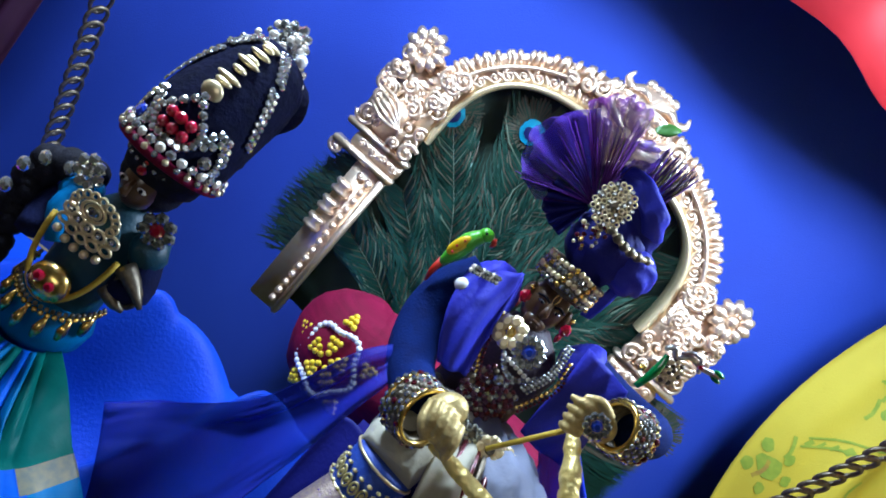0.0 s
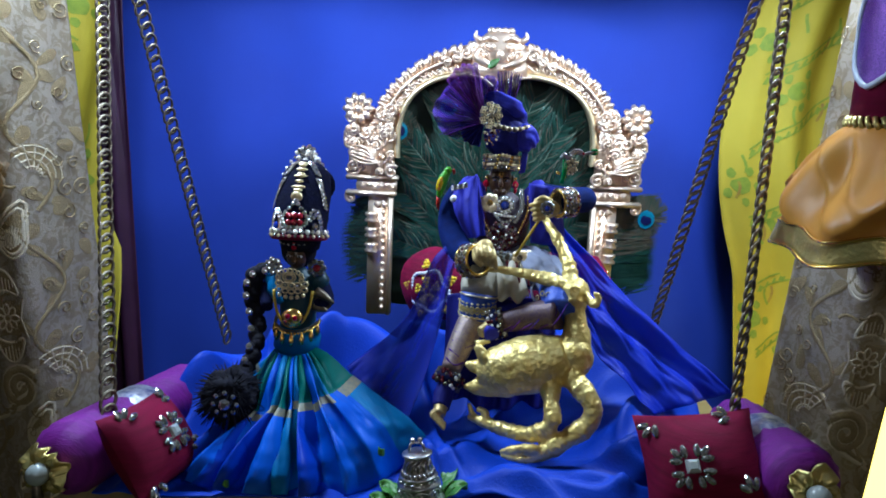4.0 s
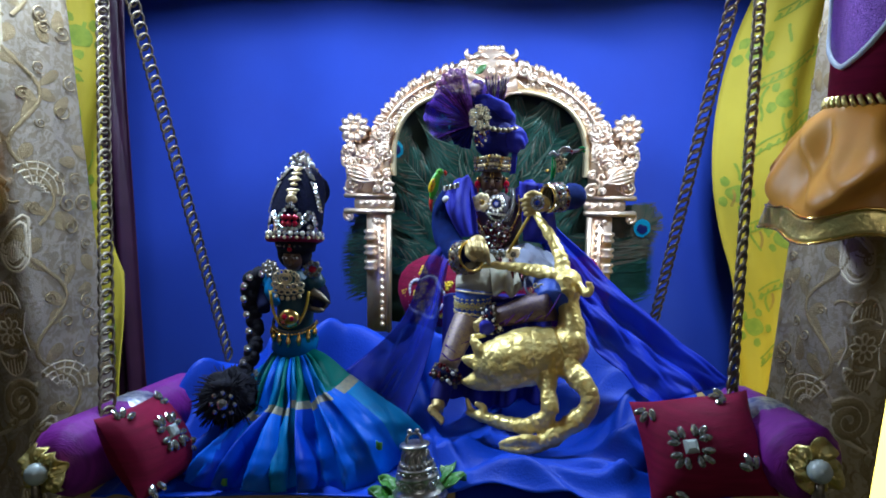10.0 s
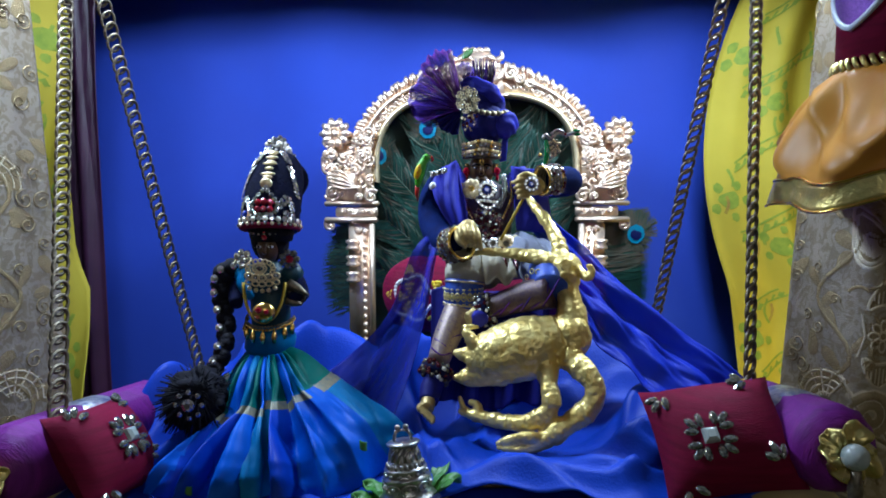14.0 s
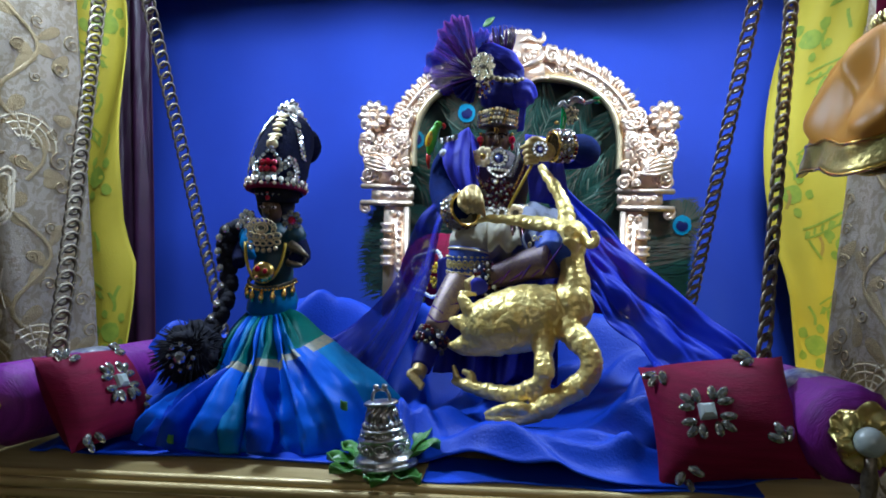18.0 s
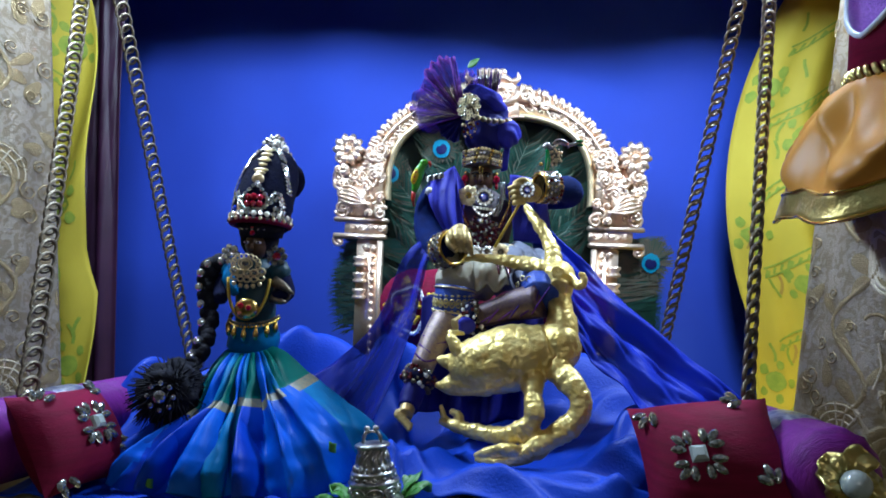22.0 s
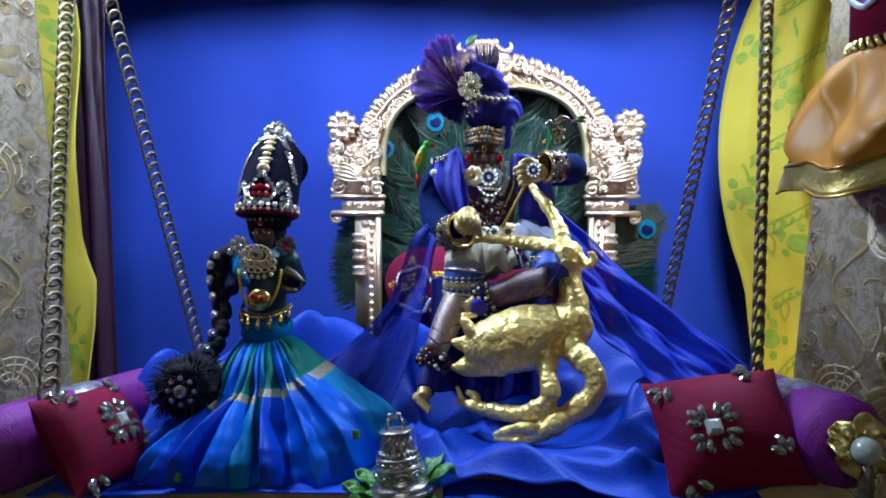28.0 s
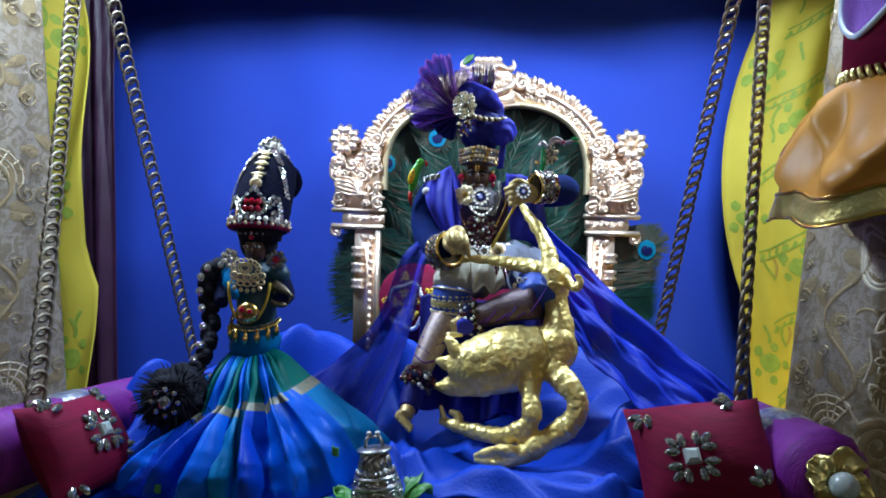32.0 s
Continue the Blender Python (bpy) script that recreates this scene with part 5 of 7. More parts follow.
    # bright cloth flaps over both shoulders
    s.sheet(lambda u, v: Vector((-0.0335, -0.0900, 0.1520)).lerp(Vector((-0.0190, -0.0890, 0.1635)), u).lerp(Vector((-0.0215, -0.1030, 0.1235)).lerp(Vector((-0.0115, -0.1000, 0.1255)), u), v)
            + Vector((-0.0030 * math.sin(math.pi * v) * (1 - u), -0.0055 * math.sin(math.pi * v) * math.sin(math.pi * min(1, u + 0.15)) - 0.0016 * math.sin(9 * u + 4 * v), 0)), 18, 22, "turban", 0.0014)
    s.sheet(lambda u, v: Vector((-0.0190, -0.0890, 0.1635)).lerp(Vector((-0.0125, -0.0800, 0.1530)), u).lerp(Vector((-0.0115, -0.1000, 0.1255)).lerp(Vector((-0.0120, -0.0890, 0.1250)), u), v), 6, 18, "turban", 0.0012)
    s.sheet(lambda u, v: Vector((0.0155, -0.0900, 0.1595)).lerp(Vector((0.0350, -0.0910, 0.1570)), u).lerp(Vector((0.0190, -0.0900, 0.1200)).lerp(Vector((0.0430, -0.0820, 0.1180)), u), v)
            + Vector((0, -0.0045 * math.sin(math.pi * u) * math.sin(math.pi * v) - 0.0016 * math.sin(8 * u + 5 * v), 0)), 16, 20, "turban", 0.0014)
    for sx in (-1, 1):
        s.ball((sx * 0.0225, -0.077, 0.150), (0.0095, 0.010, 0.0105), "turban", 16, 10, wob=0.003, wscale=130)
    # sleeve, cuff and fist resting on the knee
    s.tube(curve([(-0.0270, -0.077, 0.151), (-0.0325, -0.080, 0.140), (-0.0330, -0.084, 0.127), (-0.0285, -0.097, 0.1165), (-0.0205, -0.115, 0.1130)], 24), lerps([0.0085, 0.0092, 0.0094, 0.0088, 0.0074], 24), "sleeve", 18)
    fist = Shape()
    fist.ball((-0.0128, -0.1255, 0.1200), (0.0062, 0.0056, 0.0082), "gold", 16, 12, Matrix.Rotation(0.35, 3, "Y"))
    for k in range(4):
        a = Vector((-0.0165 + 0.0030 * k, -0.1290 - 0.0004 * k, 0.1240 - 0.0004 * (k - 1) ** 2))
        fist.tube(curve([a, a + Vector((0.0010, -0.0036, -0.0040)), a + Vector((0.0022, -0.0028, -0.0090)), a + Vector((0.0030, 0.0008, -0.0115))], 8), lerps([0.0019, 0.0021, 0.0018, 0.0012], 8), "gold", 9)
    fist.tube(curve([(-0.0175, -0.1270, 0.1215), (-0.0170, -0.1320, 0.1165), (-0.0130, -0.1335, 0.1130)], 6), lerps([0.0022, 0.0021, 0.0015], 6), "gold", 9)
    v, f, nn = fused(fist, 0.0005, 2)
    s.add(v, f, "hand_gold")

    def cuff(cc, axis, rad, rows, seed):
        r2, turn = random.Random(seed), Vector(axis).normalized().to_track_quat("Z", "Y").to_matrix()
        for k in range(rows):
            off = (k - (rows - 1) / 2) * 0.0023
            s.ring(Vector(cc) + turn @ Vector((0, 0, off)), rad, 0.0013, "gold_bright" if k in (0, rows - 1) else "antique", turn, 26, 6)
            for j in range(24):
                a = 2 * math.pi * (j + 0.5 * (k % 2)) / 24
                s.gem(Vector(cc) + turn @ Vector(((rad + 0.0011) * math.cos(a), (rad + 0.0011) * math.sin(a), off)), r2.uniform(0.0008, 0.0013), turn @ Vector((math.cos(a), math.sin(a), 0)), r2.choice(("gem_grey", "gem_grey", "garnet", "gem", "antique")), 6)

    cuff((-0.0185, -0.1195, 0.1130), (0.62, -0.74, 0.25), 0.0094, 5, 1)
    # raised sleeve, cuff and hand holding a thin stick
    s.tube(curve([(0.022, -0.078, 0.150), (0.040, -0.078, 0.1485), (0.0510, -0.084, 0.1495), (0.0485, -0.097, 0.1512), (0.0385, -0.109, 0.1505)], 24), lerps([0.0090, 0.0084, 0.0084, 0.0080, 0.0066], 24), "sleeve", 18)
    cuff((0.0358, -0.1125, 0.1505), (-0.84, -0.50, -0.05), 0.0078, 5, 2)
    hand = Shape()
    hand.ball((0.0262, -0.1165, 0.1470), (0.0070, 0.0042, 0.0056), "gold", 14, 10)
    for k in range(4):
        a = Vector((0.0235, -0.1185, 0.1498 - 0.0027 * k))
        hand.tube(curve([a, a + Vector((-0.0050, -0.0020, 0.0004 - 0.0004 * k)), a + Vector((-0.0098 + 0.0012 * k, 0.0005, -0.0012 - 0.0002 * k))], 8), lerps([0.0019, 0.0017, 0.0010], 8), "gold", 9)
    hand.tube(curve([(0.0270, -0.119, 0.1515), (0.0215, -0.1195, 0.1538), (0.0165, -0.119, 0.1515)], 8), lerps([0.0020, 0.0017, 0.0010], 8), "gold", 9)
    v, f, nn = fused(hand, 0.0005, 2)
    s.add(v, f, "hand_gold")
    s.flower((0.0245, -0.1225, 0.1478), 0.0046, (0, -1, 0.1), 10, "gem_grey", "sapphire")
    s.tube([(0.0205, -0.1180, 0.1400), (0.0078, -0.1125, 0.1155)], 0.0009, "cord", 8)
    # enamel bird pin on the cuff
    s.tube(curve([(0.0362, -0.0900, 0.1600), (0.0376, -0.0895, 0.1690), (0.0368, -0.0890, 0.1755)], 8), lerps([0.0012, 0.0019, 0.0010], 8), "green_enamel", 8, 0.5)
    for k in range(30):
        a, r = k * 2.4, math.sqrt(k / 30)
        s.ball((0.0418 + 0.0042 * r * math.cos(a), -0.0880, 0.1712 + 0.0056 * r * math.sin(a)), 0.0009, "filigree_gold" if k % 3 else "antique", 6, 5)
    s.ball((0.0334, -0.0890, 0.1665), (0.0015, 0.001, 0.0013), "gold_bright", 8, 6)
    s.tube(curve([(0.0345, -0.089, 0.1765), (0.0368, -0.089, 0.1788), (0.0400, -0.088, 0.1765), (0.0440, -0.087, 0.1800), (0.0490, -0.085, 0.1792), (0.0530, -0.084, 0.1800), (0.0580, -0.083, 0.1812)], 26), lerps([0.0008, 0.0012, 0.0009, 0.0011, 0.0008, 0.0012, 0.0009], 26), "silver", 7)
    s.tube(curve([(0.0400, -0.0885, 0.1790), (0.0435, -0.0875, 0.1818), (0.0480, -0.0860, 0.1810), (0.0500, -0.0850, 0.1775)], 14), 0.0007, "silver", 6)
    s.gem((0.0492, -0.0862, 0.1795), 0.0009, (0, -1, 0), "ruby", 6)
    for z in (0.1795, 0.1818):
        s.ball((0.0566, -0.0838, z), (0.0024, 0.0008, 0.0010), "green_enamel", 8, 6)
    # armlet with pearl
    for k in range(18):
        s.gem((-0.0335 + 0.0011 * (k % 9), -0.0968 - 0.0003 * (k % 3), 0.1538 + 0.0016 * (k // 9) + 0.0003 * (k % 9)), 0.0010, (-0.1, -1, 0.3), "gem_grey" if k % 3 else "filigree", 6)
    s.ball((-0.0325, -0.0950, 0.1475), 0.0026, "pearl", 12, 9)
    # necklaces
    for k in range(5):
        s.gem((-0.0155 + 0.0012 * (k % 2), -0.0915, 0.1485 - 0.0018 * k), 0.0014, (-0.3, -1, 0.1), "filigree_gold" if k % 2 else "gold_bright", 6)
    s.flower((-0.0090, -0.0930, 0.1458), 0.0056, (-0.2, -1, 0.15), 8, "filigree_gold", "gold_bright", 0.2, 0.75)
    s.flower((0.0003, -0.0945, 0.1450), 0.0060, (0, -1, 0.15), 11, "gem_grey", "sapphire", 0.3, 0.55)
    for k in range(13):
        t = -1 + 2 * k / 12
        s.gem((0.0010 + 0.0070 * t, -0.0955 + 0.0008 * t * t, 0.1342 + 0.0050 * t * t), 0.0011, (0, -1, 0.1), "gem" if k % 2 else "gem_grey", 6)
    for k in range(7):
        s.gem((-0.0055 + 0.0020 * k, -0.0950, 0.1388 - 0.0002 * k), 0.0010, (0, -1, 0.1), "filigree", 6)
    for k in range(3):
        s.beads(curve([(0.0098 + 0.0012 * k, -0.0890, 0.1545), (0.0100 + 0.0012 * k, -0.0950, 0.1445), (0.0058 + 0.0014 * k, -0.0965, 0.1335)], 10), 0.0007, 0.0015, "silver" if k % 2 else "gem_grey")
    for a in (((-0.0150, -0.0905, 0.1430), (-0.0128, -0.0945, 0.1350), (-0.0085, -0.0955, 0.1275)), ((0.0152, -0.0885, 0.1500), (0.0150, -0.0940, 0.1400), (0.0095, -0.0960, 0.1270))):
        s.beads(curve(a, 10), 0.0009, 0.0019, "gold_bright")
        s.beads([p + Vector((0.0016, -0.0004, 0)) for p in curve(a, 10)], 0.0007, 0.0016, "garnet")
    # brooch cluster and jewelled belt
    rng = random.Random(5)
    for k in range(90):
        a, r = k * 2.4, 0.0104 * math.sqrt(k / 90)
        s.gem((-0.0005 + r * math.cos(a), -0.0935 - 0.0014 * rng.random() + 0.0012 * (r / 0.0104) ** 2, 0.1245 + r * 0.95 * math.sin(a)), rng.uniform(0.0009, 0.0014), (rng.uniform(-0.3, 0.3), -1, 0.2), rng.choice(("garnet", "garnet", "plum_bead", "plum_bead", "antique", "gem_grey")), 6)
    s.gem((-0.0012, -0.0962, 0.1312), 0.0021, (0, -1, 0.1), "gem_grey", 4)
    s.tube(curve([(-0.016, -0.084, 0.112), (-0.008, -0.0965, 0.1118), (0.002, -0.1005, 0.1115), (0.012, -0.098, 0.112), (0.019, -0.086, 0.112)], 14), 0.0032, "antique", 10)
    for x, y, r, key in ((0.0115, -0.1035, 0.0048, "filigree_gold"), (0.0172, -0.1020, 0.0044, "filigree_gold"), (-0.0030, -0.1020, 0.0034, "gem_grey"), (0.0035, -0.1035, 0.0034, "gem_grey")):
        s.flower((x, y, 0.1128), r, (0, -1, 0.15), 8, key, "antique", x * 90, 0.7)
    # cotton over the thighs, gathered in soft creases
    k0 = len(s.v)
    s.tube(curve([(0.0, -0.075, 0.098), (-0.008, -0.096, 0.1000), (-0.0125, -0.110, 0.0970), (-0.0138, -0.118, 0.0905)], 24), lerps([0.016, 0.0150, 0.0128, 0.0112], 24), "white_cotton", 30)
    s.tube(curve([(0.006, -0.075, 0.100), (0.020, -0.096, 0.1050), (0.031, -0.112, 0.1030), (0.0340, -0.122, 0.0975)], 24), lerps([0.015, 0.0130, 0.0115, 0.0105], 24), "pale_blue_cotton", 30)
    for k in range(k0, len(s.v)):
        p = Vector(s.v[k])
        s.v[k] = tuple(p + Vector((0, -0.4, 1)) * (0.0013 * math.sin((p.x * 0.8 + p.y * 0.35) * 1100 + 4 * noise.noise(p * 80)) + 0.0015 * noise.noise(p * 110)))
    s.sheet(lambda u, v: Vector((-0.0060 + 0.0180 * u + 0.004 * v, -0.1010 - 0.030 * v - 0.004 * math.sin(math.pi * u), 0.1085 - 0.0150 * v ** 1.3 + 0.0022 * math.sin(11 * u + 4 * v))), 26, 14, "white_cotton", 0.0012)
    for i in range(5):
        s.tube(curve([(0.0035 + 0.0028 * i, -0.1040, 0.1100), (0.0040 + 0.0030 * i, -0.1130, 0.1050), (0.0050 + 0.0030 * i, -0.1200, 0.0985)], 8), 0.0011, "antique" if i % 2 else "garnet", 6)
    # blue brocade knee band with woven gold sprigs, brocade shin
    s.tube(curve([(-0.0134, -0.1165, 0.0915), (-0.0142, -0.1180, 0.0840), (-0.0152, -0.1190, 0.0760)], 10), lerps([0.0114, 0.0112, 0.0103], 10), "blue_brocade", 26)
    for z, r in ((0.0905, 0.0116), (0.0770, 0.0107)):
        s.ring((-0.0136 - 0.11 * (0.0905 - z), -0.1168 - 0.12 * (0.0905 - z), z), r, 0.0006, "filigree_gold", Vector((0.10, 0.16, 1)).to_track_quat("Z", "Y").to_matrix(), 28, 5)
    for k in range(11):
        a = radians(180 + 18 * k)
        o = Vector((math.cos(a), math.sin(a), 0))
        c = Vector((-0.0143, -0.1181, 0.0835)) + o * 0.0112
        turn = o.to_track_quat("Z", "Y").to_matrix()
        s.ring(c, 0.0017, 0.0005, "zari_pale", turn, 12, 5, sx=0.8, sy=1.3)
        s.ball(c, (0.0008, 0.0008, 0.0011), "zari_pale", 6, 5)
        for dz in (0.0042, -0.0042):
            s.ball(c + Vector((0, 0, dz)) + o * 0.0001, (0.0010, 0.0010, 0.0006), "zari_pale", 6, 5)
    s.tube(curve([(-0.0150, -0.1185, 0.0775), (-0.0232, -0.1300, 0.0625), (-0.0288, -0.1400, 0.0490)], 14), lerps([0.0096, 0.0078, 0.0060], 14), "brocade", 20)
    for k in range(6):
        p = Vector((-0.0160, -0.1195, 0.0755)).lerp(Vector((-0.0280, -0.1390, 0.0510)), k / 5.5)
        r = 0.0094 - 0.0005 * k
        s.tube(curve([p + Vector((-r * 0.8, -r * 0.5, 0.004)), p + Vector((0.0, -r * 0.98, 0.0005)), p + Vector((r * 0.8, -r * 0.5, -0.005 + 0.006 * (k % 2)))], 8), 0.0005, "plume", 5)
    # bent leg across the lap
    s.tube(curve([(0.0340, -0.122, 0.0980), (0.0345, -0.134, 0.0950), (0.0325, -0.1440, 0.0895)], 10), lerps([0.0112, 0.0116, 0.0098], 10), "blue_brocade", 24)
    s.ring((0.0250, -0.1300, 0.0962), 0.0094, 0.0008, "pale_blue_cotton", Vector((0.55, -0.62, 0.55)).to_track_quat("Z", "Y").to_matrix(), 28, 6)
    for k in range(9):
        a = radians(190 + 20 * k)
        p = Vector((0.0300, -0.1310, 0.0960)) + Vector((0.0108 * math.cos(a), 0.0112 * math.sin(a), 0.004 * math.cos(3 * a)))
        s.ring(p, 0.0014, 0.0004, "zari_pale", Vector((math.cos(a), math.sin(a), 0.2)).to_track_quat("Z", "Y").to_matrix(), 10, 5)
    s.tube(curve([(0.0335, -0.1440, 0.0890), (0.0200, -0.1370, 0.0850), (0.0085, -0.1325, 0.0802), (-0.0020, -0.1300, 0.0768)], 18), lerps([0.0096, 0.0084, 0.0070, 0.0058], 18), "brown_brocade", 20)
    for i in range(6):
        p = Vector((0.0320, -0.1440, 0.0890)).lerp(Vector((0.0040, -0.1318, 0.0788)), i / 5.0)
        r = 0.0094 - 0.0005 * i
        s.tube(curve([p + Vector((-0.004, -r * 0.55, -r * 0.8)), p + Vector((0.000 + 0.003 * (i % 2), -r * 1.0, 0.0)), p + Vector((0.005, -r * 0.5, r * 0.8))], 8), 0.0005, "plume", 5)
    # bead anklets
    rng = random.Random(15)
    for cc, dd, rad in (((-0.0298, -0.1425, 0.0440), (-0.42, -0.42, -0.80), 0.0074), ((-0.0022, -0.1302, 0.0765), (-0.94, 0.1, -0.3), 0.0078)):
        turn = Vector(dd).normalized().to_track_quat("Z", "Y").to_matrix()
        s.ring(cc, rad - 0.0012, 0.0032, "navy", turn, 20, 7)
        for off in (-0.0036, -0.0012, 0.0012, 0.0036):
            for j in range(17):
                a = 2 * math.pi * (j + rng.random() * 0.6) / 17
                p = Vector(cc) + turn @ Vector(((rad + 0.0008) * math.cos(a), (rad + 0.0008) * math.sin(a), off + rng.uniform(-0.0006, 0.0006)))
                s.ball(p, rng.uniform(0.0009, 0.0016), rng.choice(("pearl", "gem_grey", "garnet", "antique", "garnet")), 6, 5)
    # feet
    foot = Shape()
    s.tube(curve([(-0.0304, -0.1450, 0.0410), (-0.0326, -0.1490, 0.0350), (-0.0336, -0.1540, 0.0305)], 10), lerps([0.0064, 0.0066, 0.0056], 10), "turban_deep", 14, 0.9)
    foot.tube(curve([(-0.0336, -0.1530, 0.0315), (-0.0342, -0.1590, 0.0280)], 6), lerps([0.0050, 0.0044], 6), "gold", 12, 0.85)
    for k in range(5):
        a = Vector((-0.0378 + 0.0017 * k, -0.1580 - 0.0008 * k, 0.0300 - 0.0014 * k))
        foot.tube([a, a + Vector((-0.0004, -0.0036, -0.0008)), a + Vector((-0.0003, -0.0052, -0.0022))], [0.0015, 0.0017, 0.0011], "gold", 9)
    foot.tube(curve([(-0.0040, -0.1310, 0.0755), (-0.0080, -0.1340, 0.0738), (-0.0125, -0.1370, 0.0725)], 8), lerps([0.0052, 0.0050, 0.0036], 8), "gold", 12, 0.85)
    v, f, nn = fused(foot, 0.0006, 2)
    s.add(v, f, "hand_gold")
    s.ball((-0.0062, -0.1380, 0.0735), (0.0050, 0.0038, 0.0040), "turban", 12, 9, wob=0.002, wscale=200)
    return s


solo("seated_figurine", seated(), "seated jewelled figurine in blue turban and draped silk", "figurine")

# low stool under the seated figurine, hidden by its drapes; coloured dark for shade
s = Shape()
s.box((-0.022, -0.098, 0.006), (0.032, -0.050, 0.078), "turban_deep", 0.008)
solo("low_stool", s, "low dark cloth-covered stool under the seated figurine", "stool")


# violet shawl falling from the shoulders to the seat
OUTER = curve([(-0.034, -0.098, 0.120), (-0.0450, -0.1070, 0.1075), (-0.0570, -0.1040, 0.0750), (-0.0700, -0.1000, 0.0570), (-0.0840, -0.0990, 0.0440), (-0.1000, -0.1080, 0.0330)], 45)
INNER = curve([(-0.028, -0.104, 0.116), (-0.0310, -0.1110, 0.1030), (-0.0350, -0.1160, 0.0780), (-0.0430, -0.1280, 0.0480), (-0.0520, -0.1500, 0.0230), (-0.0600, -0.1680, 0.0060)], 45)


def shawl_left(u, v):
    i = min(43, int(v * 44))
    f = v * 44 - i
    p = OUTER[i].lerp(OUTER[i + 1], f).lerp(INNER[i].lerp(INNER[i + 1], f), u)
    fan = math.sin(u * 8 + 2.5 * v + 2 * noise.noise(Vector((u * 3, v * 2, 5)))) * 0.0042 * v * min(1.0, 4 * u)
    k = fan + 0.0045 * v * noise.noise(Vector((u * 5, v * 5, 2))) + 0.0012 * v * noise.noise(Vector((u * 16, v * 9, 7)))
    p.y += 0.006 * math.sin(math.pi * u) * v
    return p + Vector((0.3 * k, -k, 0.5 * k))


def shawl_right(u, v):
    top = Vector((0.026 + 0.012 * u, -0.060 - 0.038 * u, 0.146 - 0.052 * u))
    low = Vector((0.152 - 0.056 * u, -0.108 - 0.028 * u, 0.031 - 0.006 * u))
    p = top.lerp(low, v)
    p.z -= 0.006 * math.sin(math.pi * v)
    k = math.sin(u * 11 + 2 * v + 2 * noise.noise(Vector((u * 3, v * 2, 8)))) * 0.0026 * (0.3 + v) + 0.005 * noise.noise(Vector((u * 5, v * 5, 9))) + 0.0015 * noise.noise(Vector((u * 16, v * 9, 3)))
    return p + Vector((0.3 * k, -k, 0.6 * k))


# hangs over the stool; navy colour puts the shade under the deer into it
def shaded_lap_drape(u, v):
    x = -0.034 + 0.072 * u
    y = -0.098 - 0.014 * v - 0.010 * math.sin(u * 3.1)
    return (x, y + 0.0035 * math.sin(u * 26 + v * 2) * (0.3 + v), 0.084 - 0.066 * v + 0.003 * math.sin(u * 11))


t = thing("shawl", (0, -0.07, 0.03), "violet blue organza shawl draped over the seat", "shawl")
for fn, key in ((shawl_left, "violet_silk"), (shawl_right, "violet_organza"), (shaded_lap_drape, "turban_deep")):
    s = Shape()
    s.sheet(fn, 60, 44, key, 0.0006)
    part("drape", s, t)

# ---- toy parrot on the shoulder ----
def bird(name, sh, parent, label=""):
    c = Vector((-0.0375, -0.080, 0.1665))
    sh.v = [tuple(c + (Vector(p) - c) * 0.88 + Vector((-0.0006, -0.009, -0.0030))) for p in sh.v]
    return part(name, sh, parent, label)


t = thing("toy_parrot", (-0.0395, -0.078, 0.158), "small green toy parrot with yellow wing perched on the shoulder", "toy bird")
s = Shape()
s.tube(curve([(-0.0425, -0.079, 0.1480), (-0.0410, -0.080, 0.1560), (-0.0395, -0.080, 0.1620), (-0.0370, -0.080, 0.1672)], 12), lerps([0.0016, 0.0036, 0.0038, 0.0026], 12), "parrot_green", 12)
s.ball((-0.0362, -0.0802, 0.1682), (0.0032, 0.003, 0.0029), "parrot_green", 12, 8)
s.ball((-0.0368, -0.0832, 0.1690), 0.0006, "black", 6, 5)
bird("body", s, t)
s = Shape()
s.tube(curve([(-0.0332, -0.0805, 0.1688), (-0.0318, -0.0805, 0.1672), (-0.0325, -0.0805, 0.1655)], 4), lerps([0.0014, 0.0011, 0.0004], 4), "parrot_red", 7)
bird("beak", s, t, "red hooked beak")
s = Shape()
s.ball((-0.0418, -0.0828, 0.1585), (0.0026, 0.0014, 0.0058), "parrot_yellow", 10, 8, Matrix.Rotation(0.3, 3, "Y"))
for a, b in ((-0.0412, 0.1615), (-0.0424, 0.1580), (-0.0422, 0.1550)):
    s.ball((a, -0.0842, b), 0.0006, "parrot_red", 6, 5)
bird("wing", s, t, "yellow wing with red dots")
s = Shape()
s.tube([(-0.0428, -0.079, 0.149), (-0.0432, -0.0785, 0.143), (-0.0425, -0.078, 0.138)], [0.0016, 0.0014, 0.0005], "parrot_red", 7)
bird("tail", s, t, "thin red tail")


